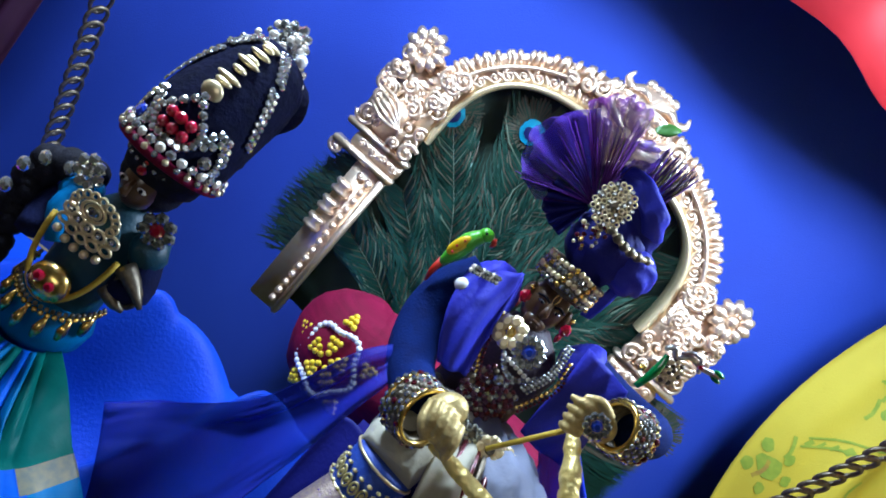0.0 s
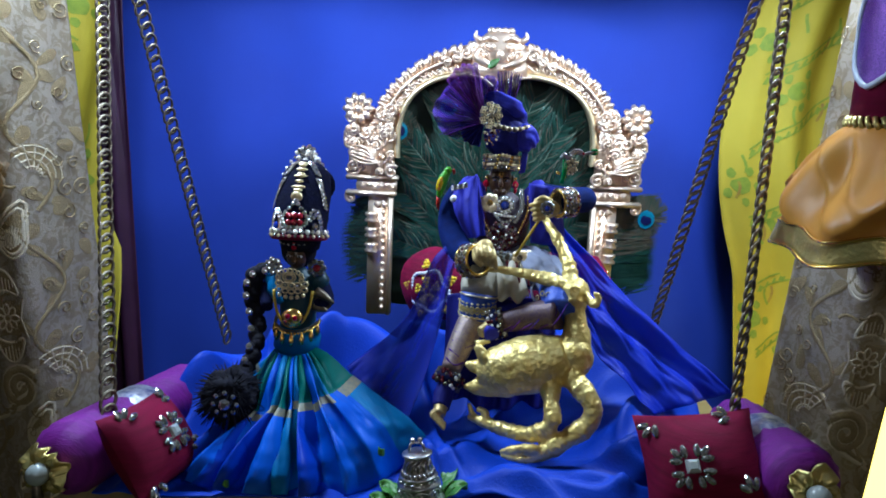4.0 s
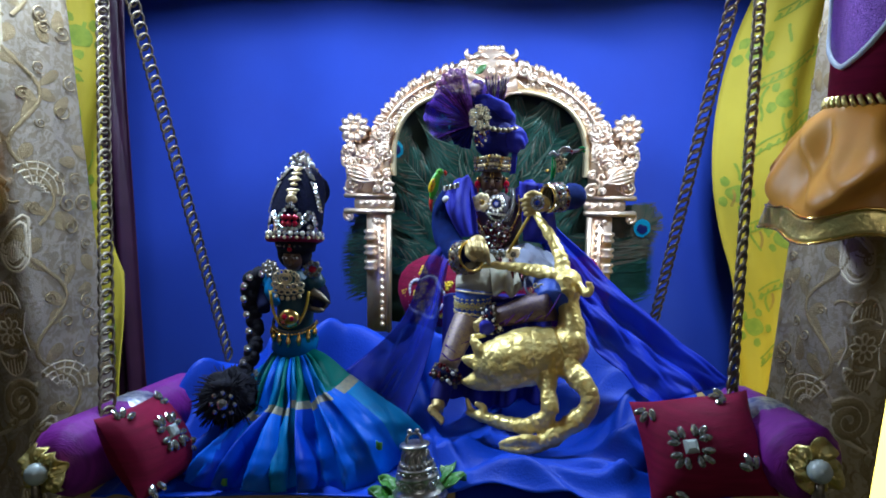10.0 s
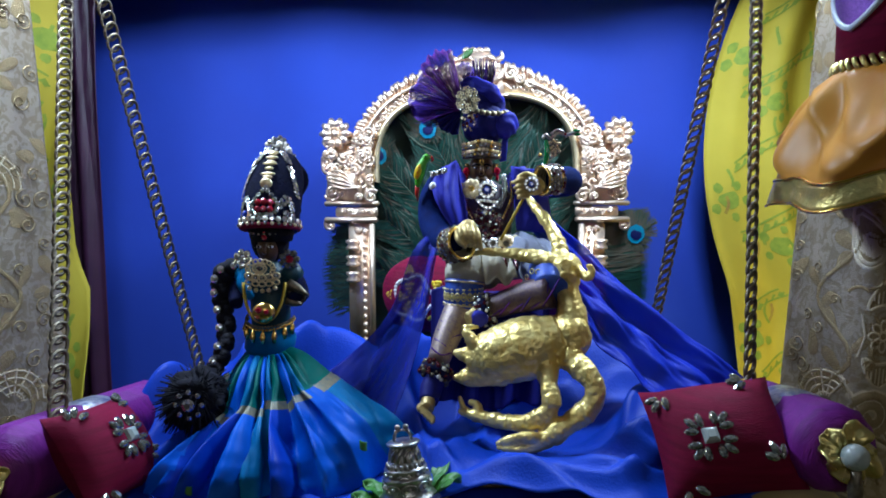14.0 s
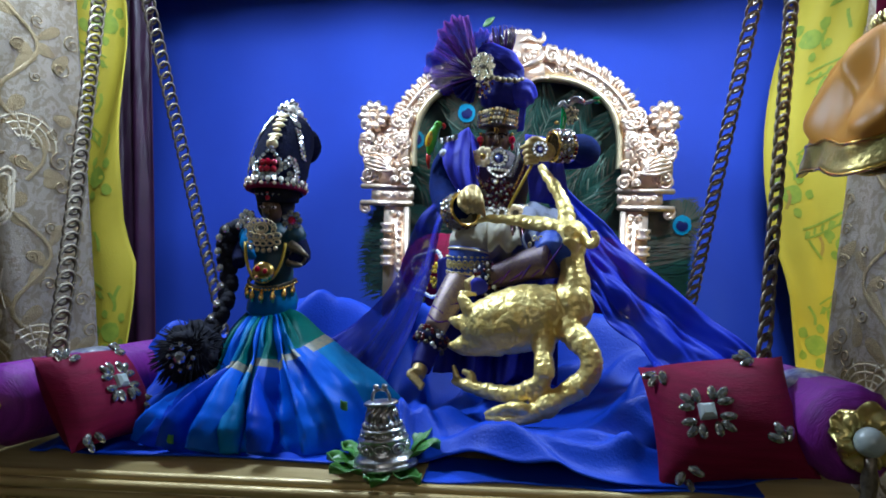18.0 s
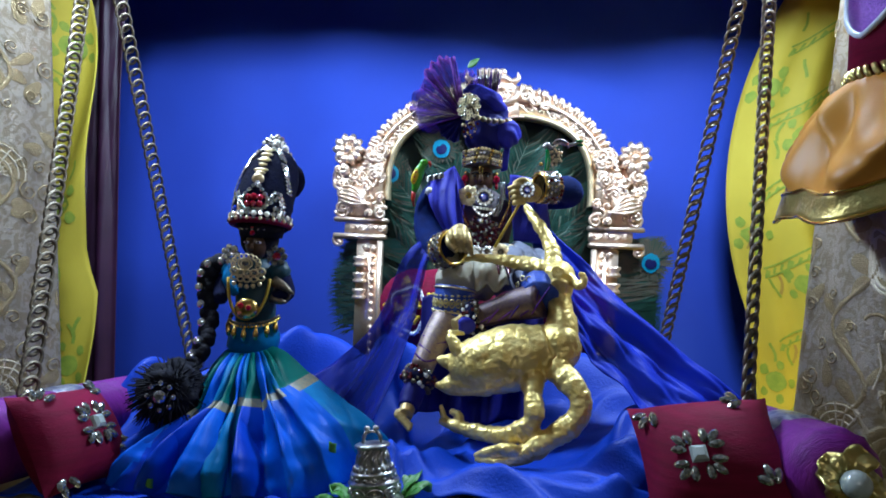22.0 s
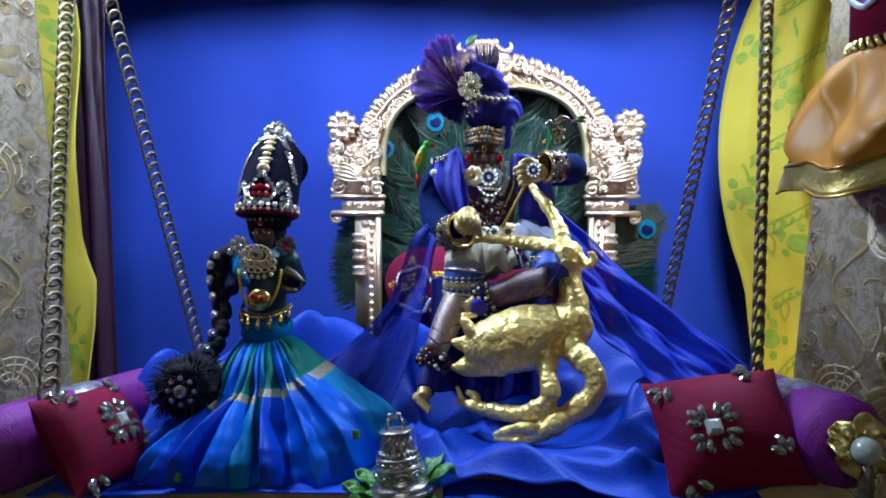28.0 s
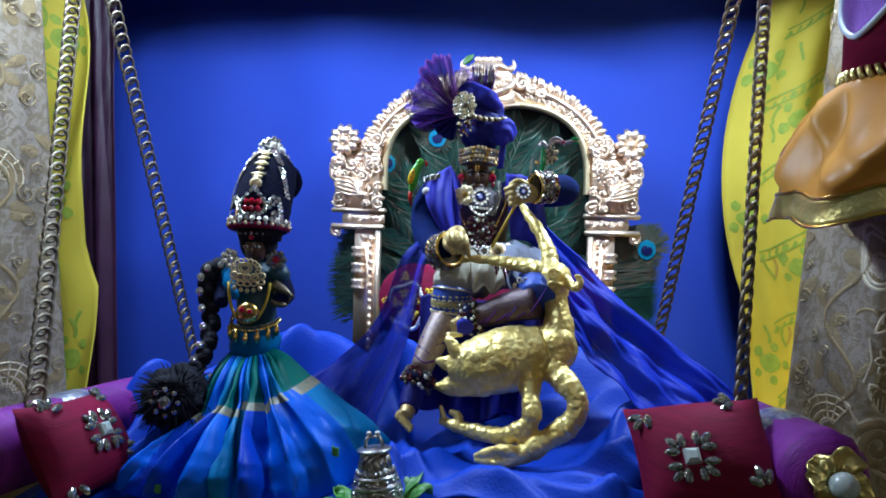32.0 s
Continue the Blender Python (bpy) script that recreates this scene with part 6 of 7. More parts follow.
# ---- standing figurine ----
def standing():
    s = Shape()
    C = Vector((-0.1262, -0.1235, 0))

    def under_skirt(u, v):
        a = radians(-240 + 300 * u)
        left = max(0.0, math.cos(a - radians(-150))) ** 2
        r = 0.0090 + v ** 1.2 * (0.030 + 0.010 * left) + 0.0016 * math.sin(u * 90) * v
        x, y = C.x + r * math.cos(a), C.y + 0.86 * r * math.sin(a)
        return (x, y, 0.0540 + (seat_z(x) + 0.003 - 0.0540) * v ** 0.72)

    s.sheet(under_skirt, 90, 20, "skirt_royal", 0.0006)

    # one length of silk: gathered at the waist, a woven band, then down to the hem and out to a loose end
    WAIST = [(-0.0110, 0.0060, 0.0525), (-0.0130, -0.0040, 0.0520), (-0.0105, -0.0105, 0.0515), (-0.0060, -0.0140, 0.0515), (-0.0010, -0.0150, 0.0515), (0.0035, -0.0145, 0.0520), (0.0070, -0.0130, 0.0525), (0.0100, -0.0105, 0.0535), (0.0125, -0.0065, 0.0550)]
    BAND = [(-0.1490, -0.1180, 0.0340), (-0.1475, -0.1450, 0.0270), (-0.1415, -0.1600, 0.0260), (-0.1320, -0.1660, 0.0280), (-0.1235, -0.1665, 0.0315), (-0.1145, -0.1630, 0.0330), (-0.1050, -0.1610, 0.0370), (-0.0970, -0.1610, 0.0405), (-0.0885, -0.1445, 0.0455)]
    SWELL = [(-0.1710, -0.1130, 0.0130), (-0.1690, -0.1490, 0.0090), (-0.1600, -0.1790, 0.0085), (-0.1460, -0.1900, 0.0100), (-0.1265, -0.1940, 0.0115), (-0.1070, -0.1900, 0.0120), (-0.0880, -0.1880, 0.0180), (-0.0700, -0.1790, 0.0250), (-0.0610, -0.1560, 0.0300)]
    HEM = [(-0.1840, -0.1100), (-0.1820, -0.1520), (-0.1718, -0.1850), (-0.1550, -0.1960), (-0.1280, -0.1990), (-0.0990, -0.1985), (-0.0760, -0.1960), (-0.0560, -0.1780), (-0.0403, -0.1635)]
    RISE = [0.003, 0.003, 0.003, 0.003, 0.003, 0.003, 0.003, 0.0075, 0.0235]
    rows = [curve([C + Vector(w) for w in WAIST], 81), curve([Vector(b) for b in BAND], 81), curve([Vector((x, y + 0.004, z)) for x, y, z in SWELL], 81), curve([Vector((x, y + 0.004, seat_z(x) + h)) for (x, y), h in zip(HEM, RISE)], 81)]

    def along(row, u):
        i = min(79, int(u * 80))
        return row[i].lerp(row[i + 1], u * 80 - i)

    def phase(u, v):
        return 14 * u + 0.38 * math.sin(9 * u + 1) + 0.22 * math.sin(23 * u) + 0.30 * v * math.sin(3 * v + 7 * u)

    def skirt(u, v):
        a, b, c, d = (along(r, u) for r in rows)
        if v < 0.36:
            t = v / 0.36
            p = a.lerp(b, t) + (b - a).length * Vector((0, -0.05, 0.09)) * math.sin(math.pi * t)
        else:
            t = (v - 0.36) / 0.64
            p = b * (1 - t) * (1 - 2 * t) + c * 4 * t * (1 - t) + d * t * (2 * t - 1)
        out = Vector((p.x - C.x, p.y - C.y, 0)).normalized() + Vector((0, 0, 0.55))
        low = max(0.0, min(1.0, (v - 0.25) / 0.5))
        loose = max(0.0, min(1.0, (u - 0.84 + 0.20 * low) / 0.10)) * min(1.0, v / 0.25)
        k = phase(u, v)
        fine = abs(math.sin(math.pi * k)) ** 0.8 - 0.6
        w = 0.78 * k + 0.15 + 0.25 * math.sin(4 * u) + 0.10 * math.sin(6 * v)
        broad = (0.5 - 0.5 * math.cos(2 * math.pi * w)) ** 0.85 - 0.5
        lean = 0.5 * math.sin(2 * math.pi * w + 0.6)
        h = fine * (0.0019 + 0.0125 * v * (1 - 0.70 * low) + 0.0014 * low * math.sin(5 * k)) * (1 - 0.90 * loose)
        deep = (0.0185 + 0.006 * math.sin(2.3 * k)) * low * (1 - 0.84 * loose)
        h += broad * deep
        h += 0.0030 * v * noise.noise(Vector((u * 9, v * 4, 2))) + 0.0012 * low * noise.noise(Vector((u * 30, v * 9, 6)))
        p = p + out * h * (1 - 0.25 * max(0.0, (v - 0.85) / 0.15)) + Vector((-out.y, out.x, 0)) * lean * deep * 0.95
        p.y = max(p.y, -0.2130)
        return (p.x, p.y, max(p.z, seat_z(p.x) + 0.0022))

    TOPS = ("teal", "skirt_green", "teal", "skirt_green", "skirt_blue", "teal", "skirt_green", "skirt_blue", "teal", "skirt_green", "skirt_blue", "teal", "skirt_green", "skirt_green")
    LOWS = ("teal", "skirt_blue", "skirt_royal", "skirt_royal", "skirt_blue", "skirt_royal", "skirt_blue", "teal", "teal", "skirt_royal", "skirt_blue", "skirt_blue", "skirt_blue", "skirt_blue")

    def dye(u, v):
        k = min(13, int(phase(u, v) + 0.1))
        b = 0.36 + 0.028 * math.sin(k * 2.1) * (u < 0.75)
        if b < v < b + (0.048 if u < 0.80 else 0.075) and not 0.84 < u < 0.90:
            return "cream"
        if v <= b:
            return TOPS[k]
        return "teal" if u > 0.91 else LOWS[k]

    s.sheet(skirt, 230, 64, "skirt_blue", 0.0006, dye)
    for x, y, z in ((-0.0641, -0.1900, 0.0195), (-0.1475, -0.1990, 0.0005)):
        s.sheet(lambda u, v, o=Vector((x, y, z)): o + Vector((0.0034 * (u - 0.5), -0.0012 * math.sin(math.pi * u), 0.0044 * (v - 0.5) - 0.001 * u)), 4, 4, "leaf", 0.0004)
    # sash, bodice and shoulders
    s.tube(curve([C + Vector((0, 0, 0.0535)), C + Vector((0, 0, 0.064)), C + Vector((0, 0, 0.08)), C + Vector((-0.001, 0.002, 0.094)), C + Vector((-0.001, 0.002, 0.104))], 14), lerps([0.0120, 0.0112, 0.0115, 0.0120, 0.0048], 14), "bodice", 18, 0.8)
    s.tube([C + Vector((0, 0, 0.0500)), C + Vector((-0.0008, -0.001, 0.0540)), C + Vector((0, 0, 0.0610)), C + Vector((0, 0, 0.0670))], [0.0112, 0.0146, 0.0146, 0.0118], "teal", 24, 0.85)
    s.tube(curve([C + Vector((-0.013, -0.004, 0.100)), C + Vector((-0.0135, -0.008, 0.092)), C + Vector((-0.008, -0.0115, 0.084))], 6), lerps([0.0030, 0.0038, 0.0022], 6), "teal", 10)
    # arms
    s.tube(curve([C + Vector((0.012, 0.0, 0.098)), C + Vector((0.0185, -0.004, 0.086)), C + Vector((0.0165, -0.007, 0.084)), C + Vector((0.0140, -0.0100, 0.0865))], 10), lerps([0.0055, 0.0050, 0.0040, 0.0032], 10), "navy", 12)
    for k in range(4):
        s.ring(C + Vector((0.0160 + 0.0004 * k, -0.003 - 0.0018 * k, 0.0850)), 0.0046, 0.0009, ("gold_bright", "antique")[k % 2], Vector((0, -1, 0.1)).to_track_quat("Z", "Y").to_matrix(), 16, 5)
    s.tube(curve([C + Vector((0.0130, -0.0090, 0.0915)), C + Vector((0.0180, -0.0100, 0.0895)), C + Vector((0.0245, -0.0110, 0.0853))], 6), lerps([0.0034, 0.0026, 0.0007], 6), "antique", 9)
    s.tube(curve([C + Vector((0.0120, -0.0090, 0.0825)), C + Vector((0.0165, -0.0100, 0.0810)), C + Vector((0.0205, -0.0100, 0.0805))], 5), lerps([0.0028, 0.0022, 0.0008], 5), "antique", 9)
    s.tube(curve([C + Vector((-0.012, 0.0, 0.098)), C + Vector((-0.019, -0.002, 0.088)), C + Vector((-0.017, -0.010, 0.080))], 8), lerps([0.0055, 0.0050, 0.0036], 8), "navy", 12)
    for sx in (-1, 1):
        s.ball(C + Vector((sx * 0.0135, -0.0015, 0.0965)), (0.0062, 0.0066, 0.0072), "teal" if sx < 0 else "bodice", 14, 9, wob=0.0012, wscale=200)
    # head and hair
    H = C + Vector((-0.0005, 0.0, 0.1120))
    s.ball(H, (0.0066, 0.0088, 0.0088), "skin", 16, 11)
    s.ball(H + Vector((0, 0.0035, 0.003)), (0.0112, 0.0092, 0.0118), "black", 16, 10)
    s.tube([H + Vector((0, -0.0085, 0.002)), H + Vector((0, -0.0112, -0.002)), H + Vector((0, -0.0092, -0.003))], [0.0007, 0.0015, 0.001], "skin", 7)
    for sx in (-1, 1):
        s.ball(H + Vector((sx * 0.0034, -0.0086, 0.0008)), (0.0017, 0.0008, 0.0008), "pearl", 8, 5)
        s.ball(H + Vector((sx * 0.0034, -0.0092, 0.0008)), (0.0007, 0.0006, 0.0007), "black", 6, 5)
        s.flower(H + Vector((sx * 0.0132, -0.006, -0.0065)), 0.0056, (sx * 0.2, -1, 0), 7, "gem" if sx < 0 else "gem_grey", "gem" if sx < 0 else "ruby", 0.0, 0.65)
    s.gem(H + Vector((0, -0.0094, 0.0062)), 0.0016, (0, -1, 0.2), "ruby", 8)
    s.tube([H + Vector((0, -0.0093, 0.0085)), H + Vector((0, -0.0088, 0.011))], 0.001, "parrot_red", 6)
    for k in range(9):
        a = radians(200 + 17.5 * k)
        s.ball(H + Vector((0.0105 * math.cos(a), 0.0098 * math.sin(a), 0.0082)), 0.0009, "gem_grey", 6, 5)
    s.tube([H + Vector((0.001, 0.0030, 0.0035)), H + Vector((0.001, 0.0030, 0.0125))], [0.0118, 0.0138], "black", 22)
    # tall dark crown, leaning back
    K0, K1 = Vector((-0.1262, -0.1215, 0.1225)), Vector((-0.1258, -0.0955, 0.1640))
    stem = curve([K0, K0.lerp(K1, 0.33) + Vector((0, -0.0035, 0)), K0.lerp(K1, 0.70) + Vector((0, -0.0020, 0)), K1], 30)
    CH, CR = [0.0, 0.30, 0.62, 0.84, 0.94, 1.0], [0.0158, 0.0167, 0.0163, 0.0146, 0.0118, 0.0070]
    s.tube(stem, [float(np.interp(i / 30, CH, CR)) * (1 + 0.03 * noise.noise(Vector((i * 0.5, 1, 4)))) for i in range(len(stem))], "crown_velvet", 28, up=(1, 0, 0))
    s.ball(Vector((-0.1200, -0.0900, 0.1515)), (0.0098, 0.011, 0.0110), "crown_velvet", 16, 10, wob=0.0012, wscale=150)
    turn = Vector((0, 0.15, 1)).to_track_quat("Z", "Y").to_matrix()
    s.ring(K0 + Vector((0, 0, 0.0004)), 0.0160, 0.0017, "maroon", turn, 32, 8)
    for k in range(30):
        a = 2 * math.pi * k / 30
        o = turn @ Vector((math.cos(a), math.sin(a), 0))
        s.gem(K0 + o * 0.0170 + Vector((0, 0, 0.0040)), 0.0016, o, "gem" if k % 2 else "filigree", 6)
        s.ball(K0 + o * 0.0176 + Vector((0, 0, 0.0014)), 0.0011, "filigree_gold" if k % 2 else "gem_grey", 6, 4)

    def on_crown(x, h):
        i = max(1, min(29, int(h * 30 + 0.5)))
        ax = (stem[i + 1] - stem[i - 1]).normalized()
        rad = float(np.interp(h, CH, CR))
        a = x / rad
        d = Vector((math.sin(a), 0, 0)) + Vector((0, -ax.z, ax.y)) * math.cos(a)
        return stem[i] + d * rad * 1.03, d

    # ruby plaque in a pointed frame of stones
    for k in range(3):
        for j in range(2):
            q, d = on_crown((k - 1) * 0.0034, 0.165 + 0.075 * j)
            s.ball(q, 0.0019, "ruby", 8, 6)
    q, d = on_crown(0.0, 0.225)
    s.gem(q + d * 0.0010, 0.0019, d, "ruby", 8)
    for k in range(20):
        a = 2 * math.pi * k / 20
        tip = max(0.0, math.sin(a)) ** 4
        q, d = on_crown((0.0074 - 0.0034 * tip) * math.cos(a), 0.20 + (0.105 + 0.06 * tip) * math.sin(a))
        s.gem(q, 0.0015, d, "gem" if k % 3 else "gem_grey", 6)
    for k in range(3):
        q, d = on_crown(0.0, 0.055 - 0.035 * k)
        s.gem(q, 0.0014, d, "antique" if k != 1 else "gem_grey", 6)
    # ringed stones at both sides, strips of stones up the edges
    for sx in (-1, 1):
        for k in range(20 if sx < 0 else 13):
            a = 2 * math.pi * k / 20 - (1.2 if sx > 0 else 0.0)
            for rr in (1.0, 0.74):
                q, d = on_crown(sx * 0.0128 + 0.0052 * rr * math.cos(a), 0.135 + 0.165 * rr * math.sin(a))
                s.gem(q, 0.0013, d, "gem" if (k + (rr < 1)) % 3 else "gem_grey", 6)
        q, d = on_crown(sx * 0.0128, 0.135)
        s.gem(q, 0.0022, d, "sapphire" if sx < 0 else "gem_grey", 8)
        for k in range(15):
            for w in (0.0, 0.0020):
                q, d = on_crown(sx * (0.0190 - 0.0011 * k + w), 0.36 + 0.036 * k)
                s.gem(q, 0.0012, d, "gem" if (k + (w > 0)) % 3 else "gem_grey", 6)
    for k in range(9):
        q, d = on_crown(0.0, 0.40 + 0.056 * k)
        s.ball(q, ((0.0036, 0.0030, 0.0044, 0.0026, 0.0042, 0.0026, 0.0038, 0.0024, 0.0034)[k], 0.0015, (0.0032 if k == 0 else 0.0011)), "filigree_gold", 12, 7)
    rng = random.Random(31)
    for k in range(110):
        t = rng.random() if k > 14 else k / 14
        half = 0.0128 * (1 - t) ** 0.8 + 0.0018
        x = rng.uniform(-half, half)
        s.gem(Vector((-0.1268 + x, -0.1055 + 0.006 * t + 14 * x * x, 0.1600 + 0.0170 * t + rng.uniform(-0.001, 0.001))), rng.uniform(0.0010, 0.0017), (20 * x, -1, 0.25), ("gem", "filigree", "gem_grey", "filigree")[k % 4], 6)
    s.tube([Vector((-0.1268, -0.1030, 0.1600)), Vector((-0.1268, -0.0995, 0.1680)), Vector((-0.1268, -0.0980, 0.1760))], [0.0100, 0.0064, 0.0018], "gem_grey", 16, 0.4)
    s.ball(Vector((-0.1190, -0.1030, 0.1690)), 0.0022, "pearl", 8, 6)
    s.tube([Vector((-0.1262, -0.0960, 0.1600)), Vector((-0.1270, -0.0995, 0.1690))], [0.0075, 0.0035], "crown_velvet", 12)
    # necklaces and pendant plates
    P = C + Vector((-0.0008, -0.0125, 0.0975))
    s.ball(P + Vector((0, 0.0008, -0.001)), (0.0086, 0.0014, 0.0078), "bodice", 18, 9)
    face = Matrix.Rotation(math.pi / 2, 3, "X")
    for rr, wire in ((0.0034, 0.0006), (0.0021, 0.0005)):
        s.ring(P + Vector((-0.0012, -0.0024, 0.0036)), rr, wire, "filigree_gold", face, 16, 6, sx=1.15, sy=0.80)
    s.gem(P + Vector((-0.0012, -0.0026, 0.0036)), 0.0014, (0, -1, 0.1), "gem_grey", 8)
    for k in range(11):
        a = radians(-20 + 22 * k)
        s.ring(P + Vector((-0.0008 + 0.0072 * math.cos(a), -0.0020, 0.0034 + 0.0044 * math.sin(a))), 0.0012, 0.00045, "filigree_gold", face, 10, 5)
    for row, (n, z, rr) in enumerate(((5, -0.0016, 0.0019), (5, -0.0052, 0.0016))):
        for k in range(n):
            x = (k - (n - 1) / 2) * 0.0038
            s.ring(P + Vector((x, -0.0020 + 20 * x * x, z + 18 * x * x)), rr, 0.0006, "filigree_gold", face, 12, 6, sx=1.15, sy=0.85)
            if row == 0:
                s.ball(P + Vector((x, -0.0022 + 20 * x * x, z + 18 * x * x)), 0.0009, "gem", 7, 5)
    for k in range(5):
        x = (k - 2) * 0.0036
        s.ball(P + Vector((x, -0.0018, -0.0090 + 30 * x * x)), 0.0014, "filigree_gold", 8, 6)
    cord = [C + Vector((0.0118 * math.sin(t), -0.0125 - 0.0045 * math.cos(t), 0.0985 - 0.0275 * math.cos(t) ** 0.8)) for t in [q * math.pi / 2 / 12 for q in range(-11, 12)]]
    s.tube(cord, 0.0009, "cord", 7)
    s.ball(C + Vector((0.0005, -0.0165, 0.0765)), (0.0068, 0.0042, 0.0062), "gold_bright", 14, 9)
    s.gem(C + Vector((-0.0015, -0.0205, 0.0785)), 0.0018, (0, -1, 0.2), "ruby")
    s.gem(C + Vector((0.0028, -0.0203, 0.0775)), 0.0016, (0, -1, 0.2), "ruby")
    belt = [C + Vector((0.0138 * math.sin(t), -0.0165 * math.cos(t), 0.0705 - 0.004 * math.cos(t))) for t in [q * math.pi / 2 / 14 for q in range(-14, 15)]]
    s.beads(belt, 0.0010, 0.0020, "gold_bright")
    s.beads([p + Vector((0, 0, 0.0018)) for p in belt], 0.0008, 0.0018, "antique")
    for p in belt[2:-2:4]:
        s.tube([p + Vector((0, -0.001, 0)), p + Vector((0, -0.002, -0.004)), p + Vector((0, -0.002, -0.0072))], [0.0006, 0.0017, 0.0009], "gold_bright", 7)
    # plaited hair with stones
    braid = curve([C + Vector((-0.016, 0.002, 0.102)), C + Vector((-0.0265, -0.001, 0.098)), C + Vector((-0.0275, -0.004, 0.086)), C + Vector((-0.0235, -0.008, 0.070)), C + Vector((-0.0225, -0.018, 0.055)), C + Vector((-0.0265, -0.024, 0.045)), C + Vector((-0.030, -0.030, 0.038))], 40)
    for i in range(0, 40):
        s.ball(braid[i] + Vector((0.0014 * math.sin(i * 1.6), 0, 0)), 0.0054 - 0.00003 * i, "black", 8, 6)
        if i % 4 == 1 and i < 36:
            s.gem(braid[i] + Vector((-0.0024, -0.0052, 0)), 0.0025, (-0.3, -1, 0.1), "gem", 8)
    F = C + Vector((-0.0308, -0.0350, 0.0325))
    rng = random.Random(21)
    for k in range(700):
        d = Vector((rng.uniform(-1, 0.75), rng.uniform(-0.9, 0.6), rng.uniform(-0.8, 0.9))).normalized()
        ln = rng.uniform(0.0145, 0.0235)
        s.tube([F, F + d * ln * 0.6 + Vector((0, 0, 0.001)), F + d * ln + Vector((0, 0, -0.002))], [0.0005, 0.0005, 0.0002], "black", 4)
    s.ball(F, (0.0165, 0.0125, 0.0160), "black", 30, 20, wob=0.006, wscale=200)
    s.gem(F + Vector((0.001, -0.0165, 0.0015)), 0.0034, (0, -1, 0.1), "gem", 8)
    for k in range(8):
        a = 2 * math.pi * k / 8
        s.gem(F + Vector((0.001 + 0.0068 * math.cos(a), -0.0158, 0.0015 + 0.0068 * math.sin(a))), 0.0014, (0, -1, 0.1), "gem", 8)
    return s


solo("standing_figurine", standing(), "standing jewelled figurine with tall dark crown and pleated skirt", "figurine")

# ---- silver bell on leaves ----
t = thing("silver_bell", (-0.0410, -0.2010, -0.005), "small oxidised silver temple bell on green leaves", "bell")
B = Vector((-0.0410, -0.2010, seat_z(-0.0410) + 0.0026))
SQ = Matrix.Diagonal((1.04, 1.04, 0.92))
TIP = Matrix.Rotation(radians(-6), 3, "Y") @ Matrix.Rotation(radians(-5), 3, "X")


def bell_part(name, s, label=""):
    s.v = [tuple(B + TIP @ SQ @ (Vector(p) - B)) for p in s.v]
    part(name, s, t, label)


s = Shape()
s.lathe([(0.0128, 0.0), (0.0147, 0.0004), (0.0150, 0.0014), (0.0142, 0.0024), (0.0136, 0.0032), (0.0138, 0.0040), (0.0126, 0.0050), (0.0116, 0.0066), (0.0112, 0.0074), (0.0106, 0.0130), (0.0112, 0.0136), (0.0112, 0.0143), (0.0098, 0.0150), (0.0094, 0.0174), (0.0100, 0.0181), (0.0098, 0.0188),
         (0.0083, 0.0194), (0.0080, 0.0214), (0.0070, 0.0224), (0.0062, 0.0252), (0.0056, 0.0290), (0.0058, 0.0298), (0.0076, 0.0304), (0.0078, 0.0314), (0.0070, 0.0320), (0.001, 0.0324)], B, "silver", 36)
bell_part("body", s)
for z, r, n, key in ((0.0100, 0.0110, 9, "ring"), (0.0162, 0.0096, 14, "boss"), (0.0204, 0.0082, 22, "bead"), (0.0262, 0.0062, 13, "rope")):
    for k in range(n):
        s = Shape()
        a = 2 * math.pi * k / n
        o = Vector((math.cos(a), math.sin(a), 0))
        c = B + o * r + Vector((0, 0, z))
        if key == "ring":
            s.ring(c - o * 0.0004, 0.0026, 0.0006, "silver", o.to_track_quat("Z", "Y").to_matrix(), 14, 5, sx=1.3, sy=0.85)
            s.ball(c - o * 0.0004, 0.0012, "silver", 7, 5)
        elif key == "boss":
            s.ball(c - o * 0.0003, (0.0013, 0.0013, 0.0010), "silver", 7, 5)
        elif key == "bead":
            s.ball(c, (0.0010, 0.0010, 0.0015), "silver", 7, 5)
        else:
            s.tube([B + o * (r + 0.0008) + Vector((0, 0, z - 0.0036)), c, B + Matrix.Rotation(0.55, 3, "Z") @ o * (r - 0.0006) + Vector((0, 0, z + 0.0034))], [0.0009, 0.0011, 0.0008], "silver", 6)
        bell_part("ornament", s)
s = Shape()
for sx in (-1, 1):
    s.tube([B + Vector((sx * 0.0040, 0, 0.0318)), B + Vector((sx * 0.0036, 0, 0.0352)), B + Vector((sx * 0.0022, 0, 0.0380))], 0.0008, "silver", 7)
    s.ball(B + Vector((sx * 0.0019, 0, 0.0392)), 0.0014, "silver", 9, 7)
s.tube([B + Vector((-0.0030, 0, 0.0370)), B + Vector((0, 0, 0.0378)), B + Vector((0.0030, 0, 0.0370))], 0.0006, "silver", 6)
bell_part("handle", s, "small forked handle")


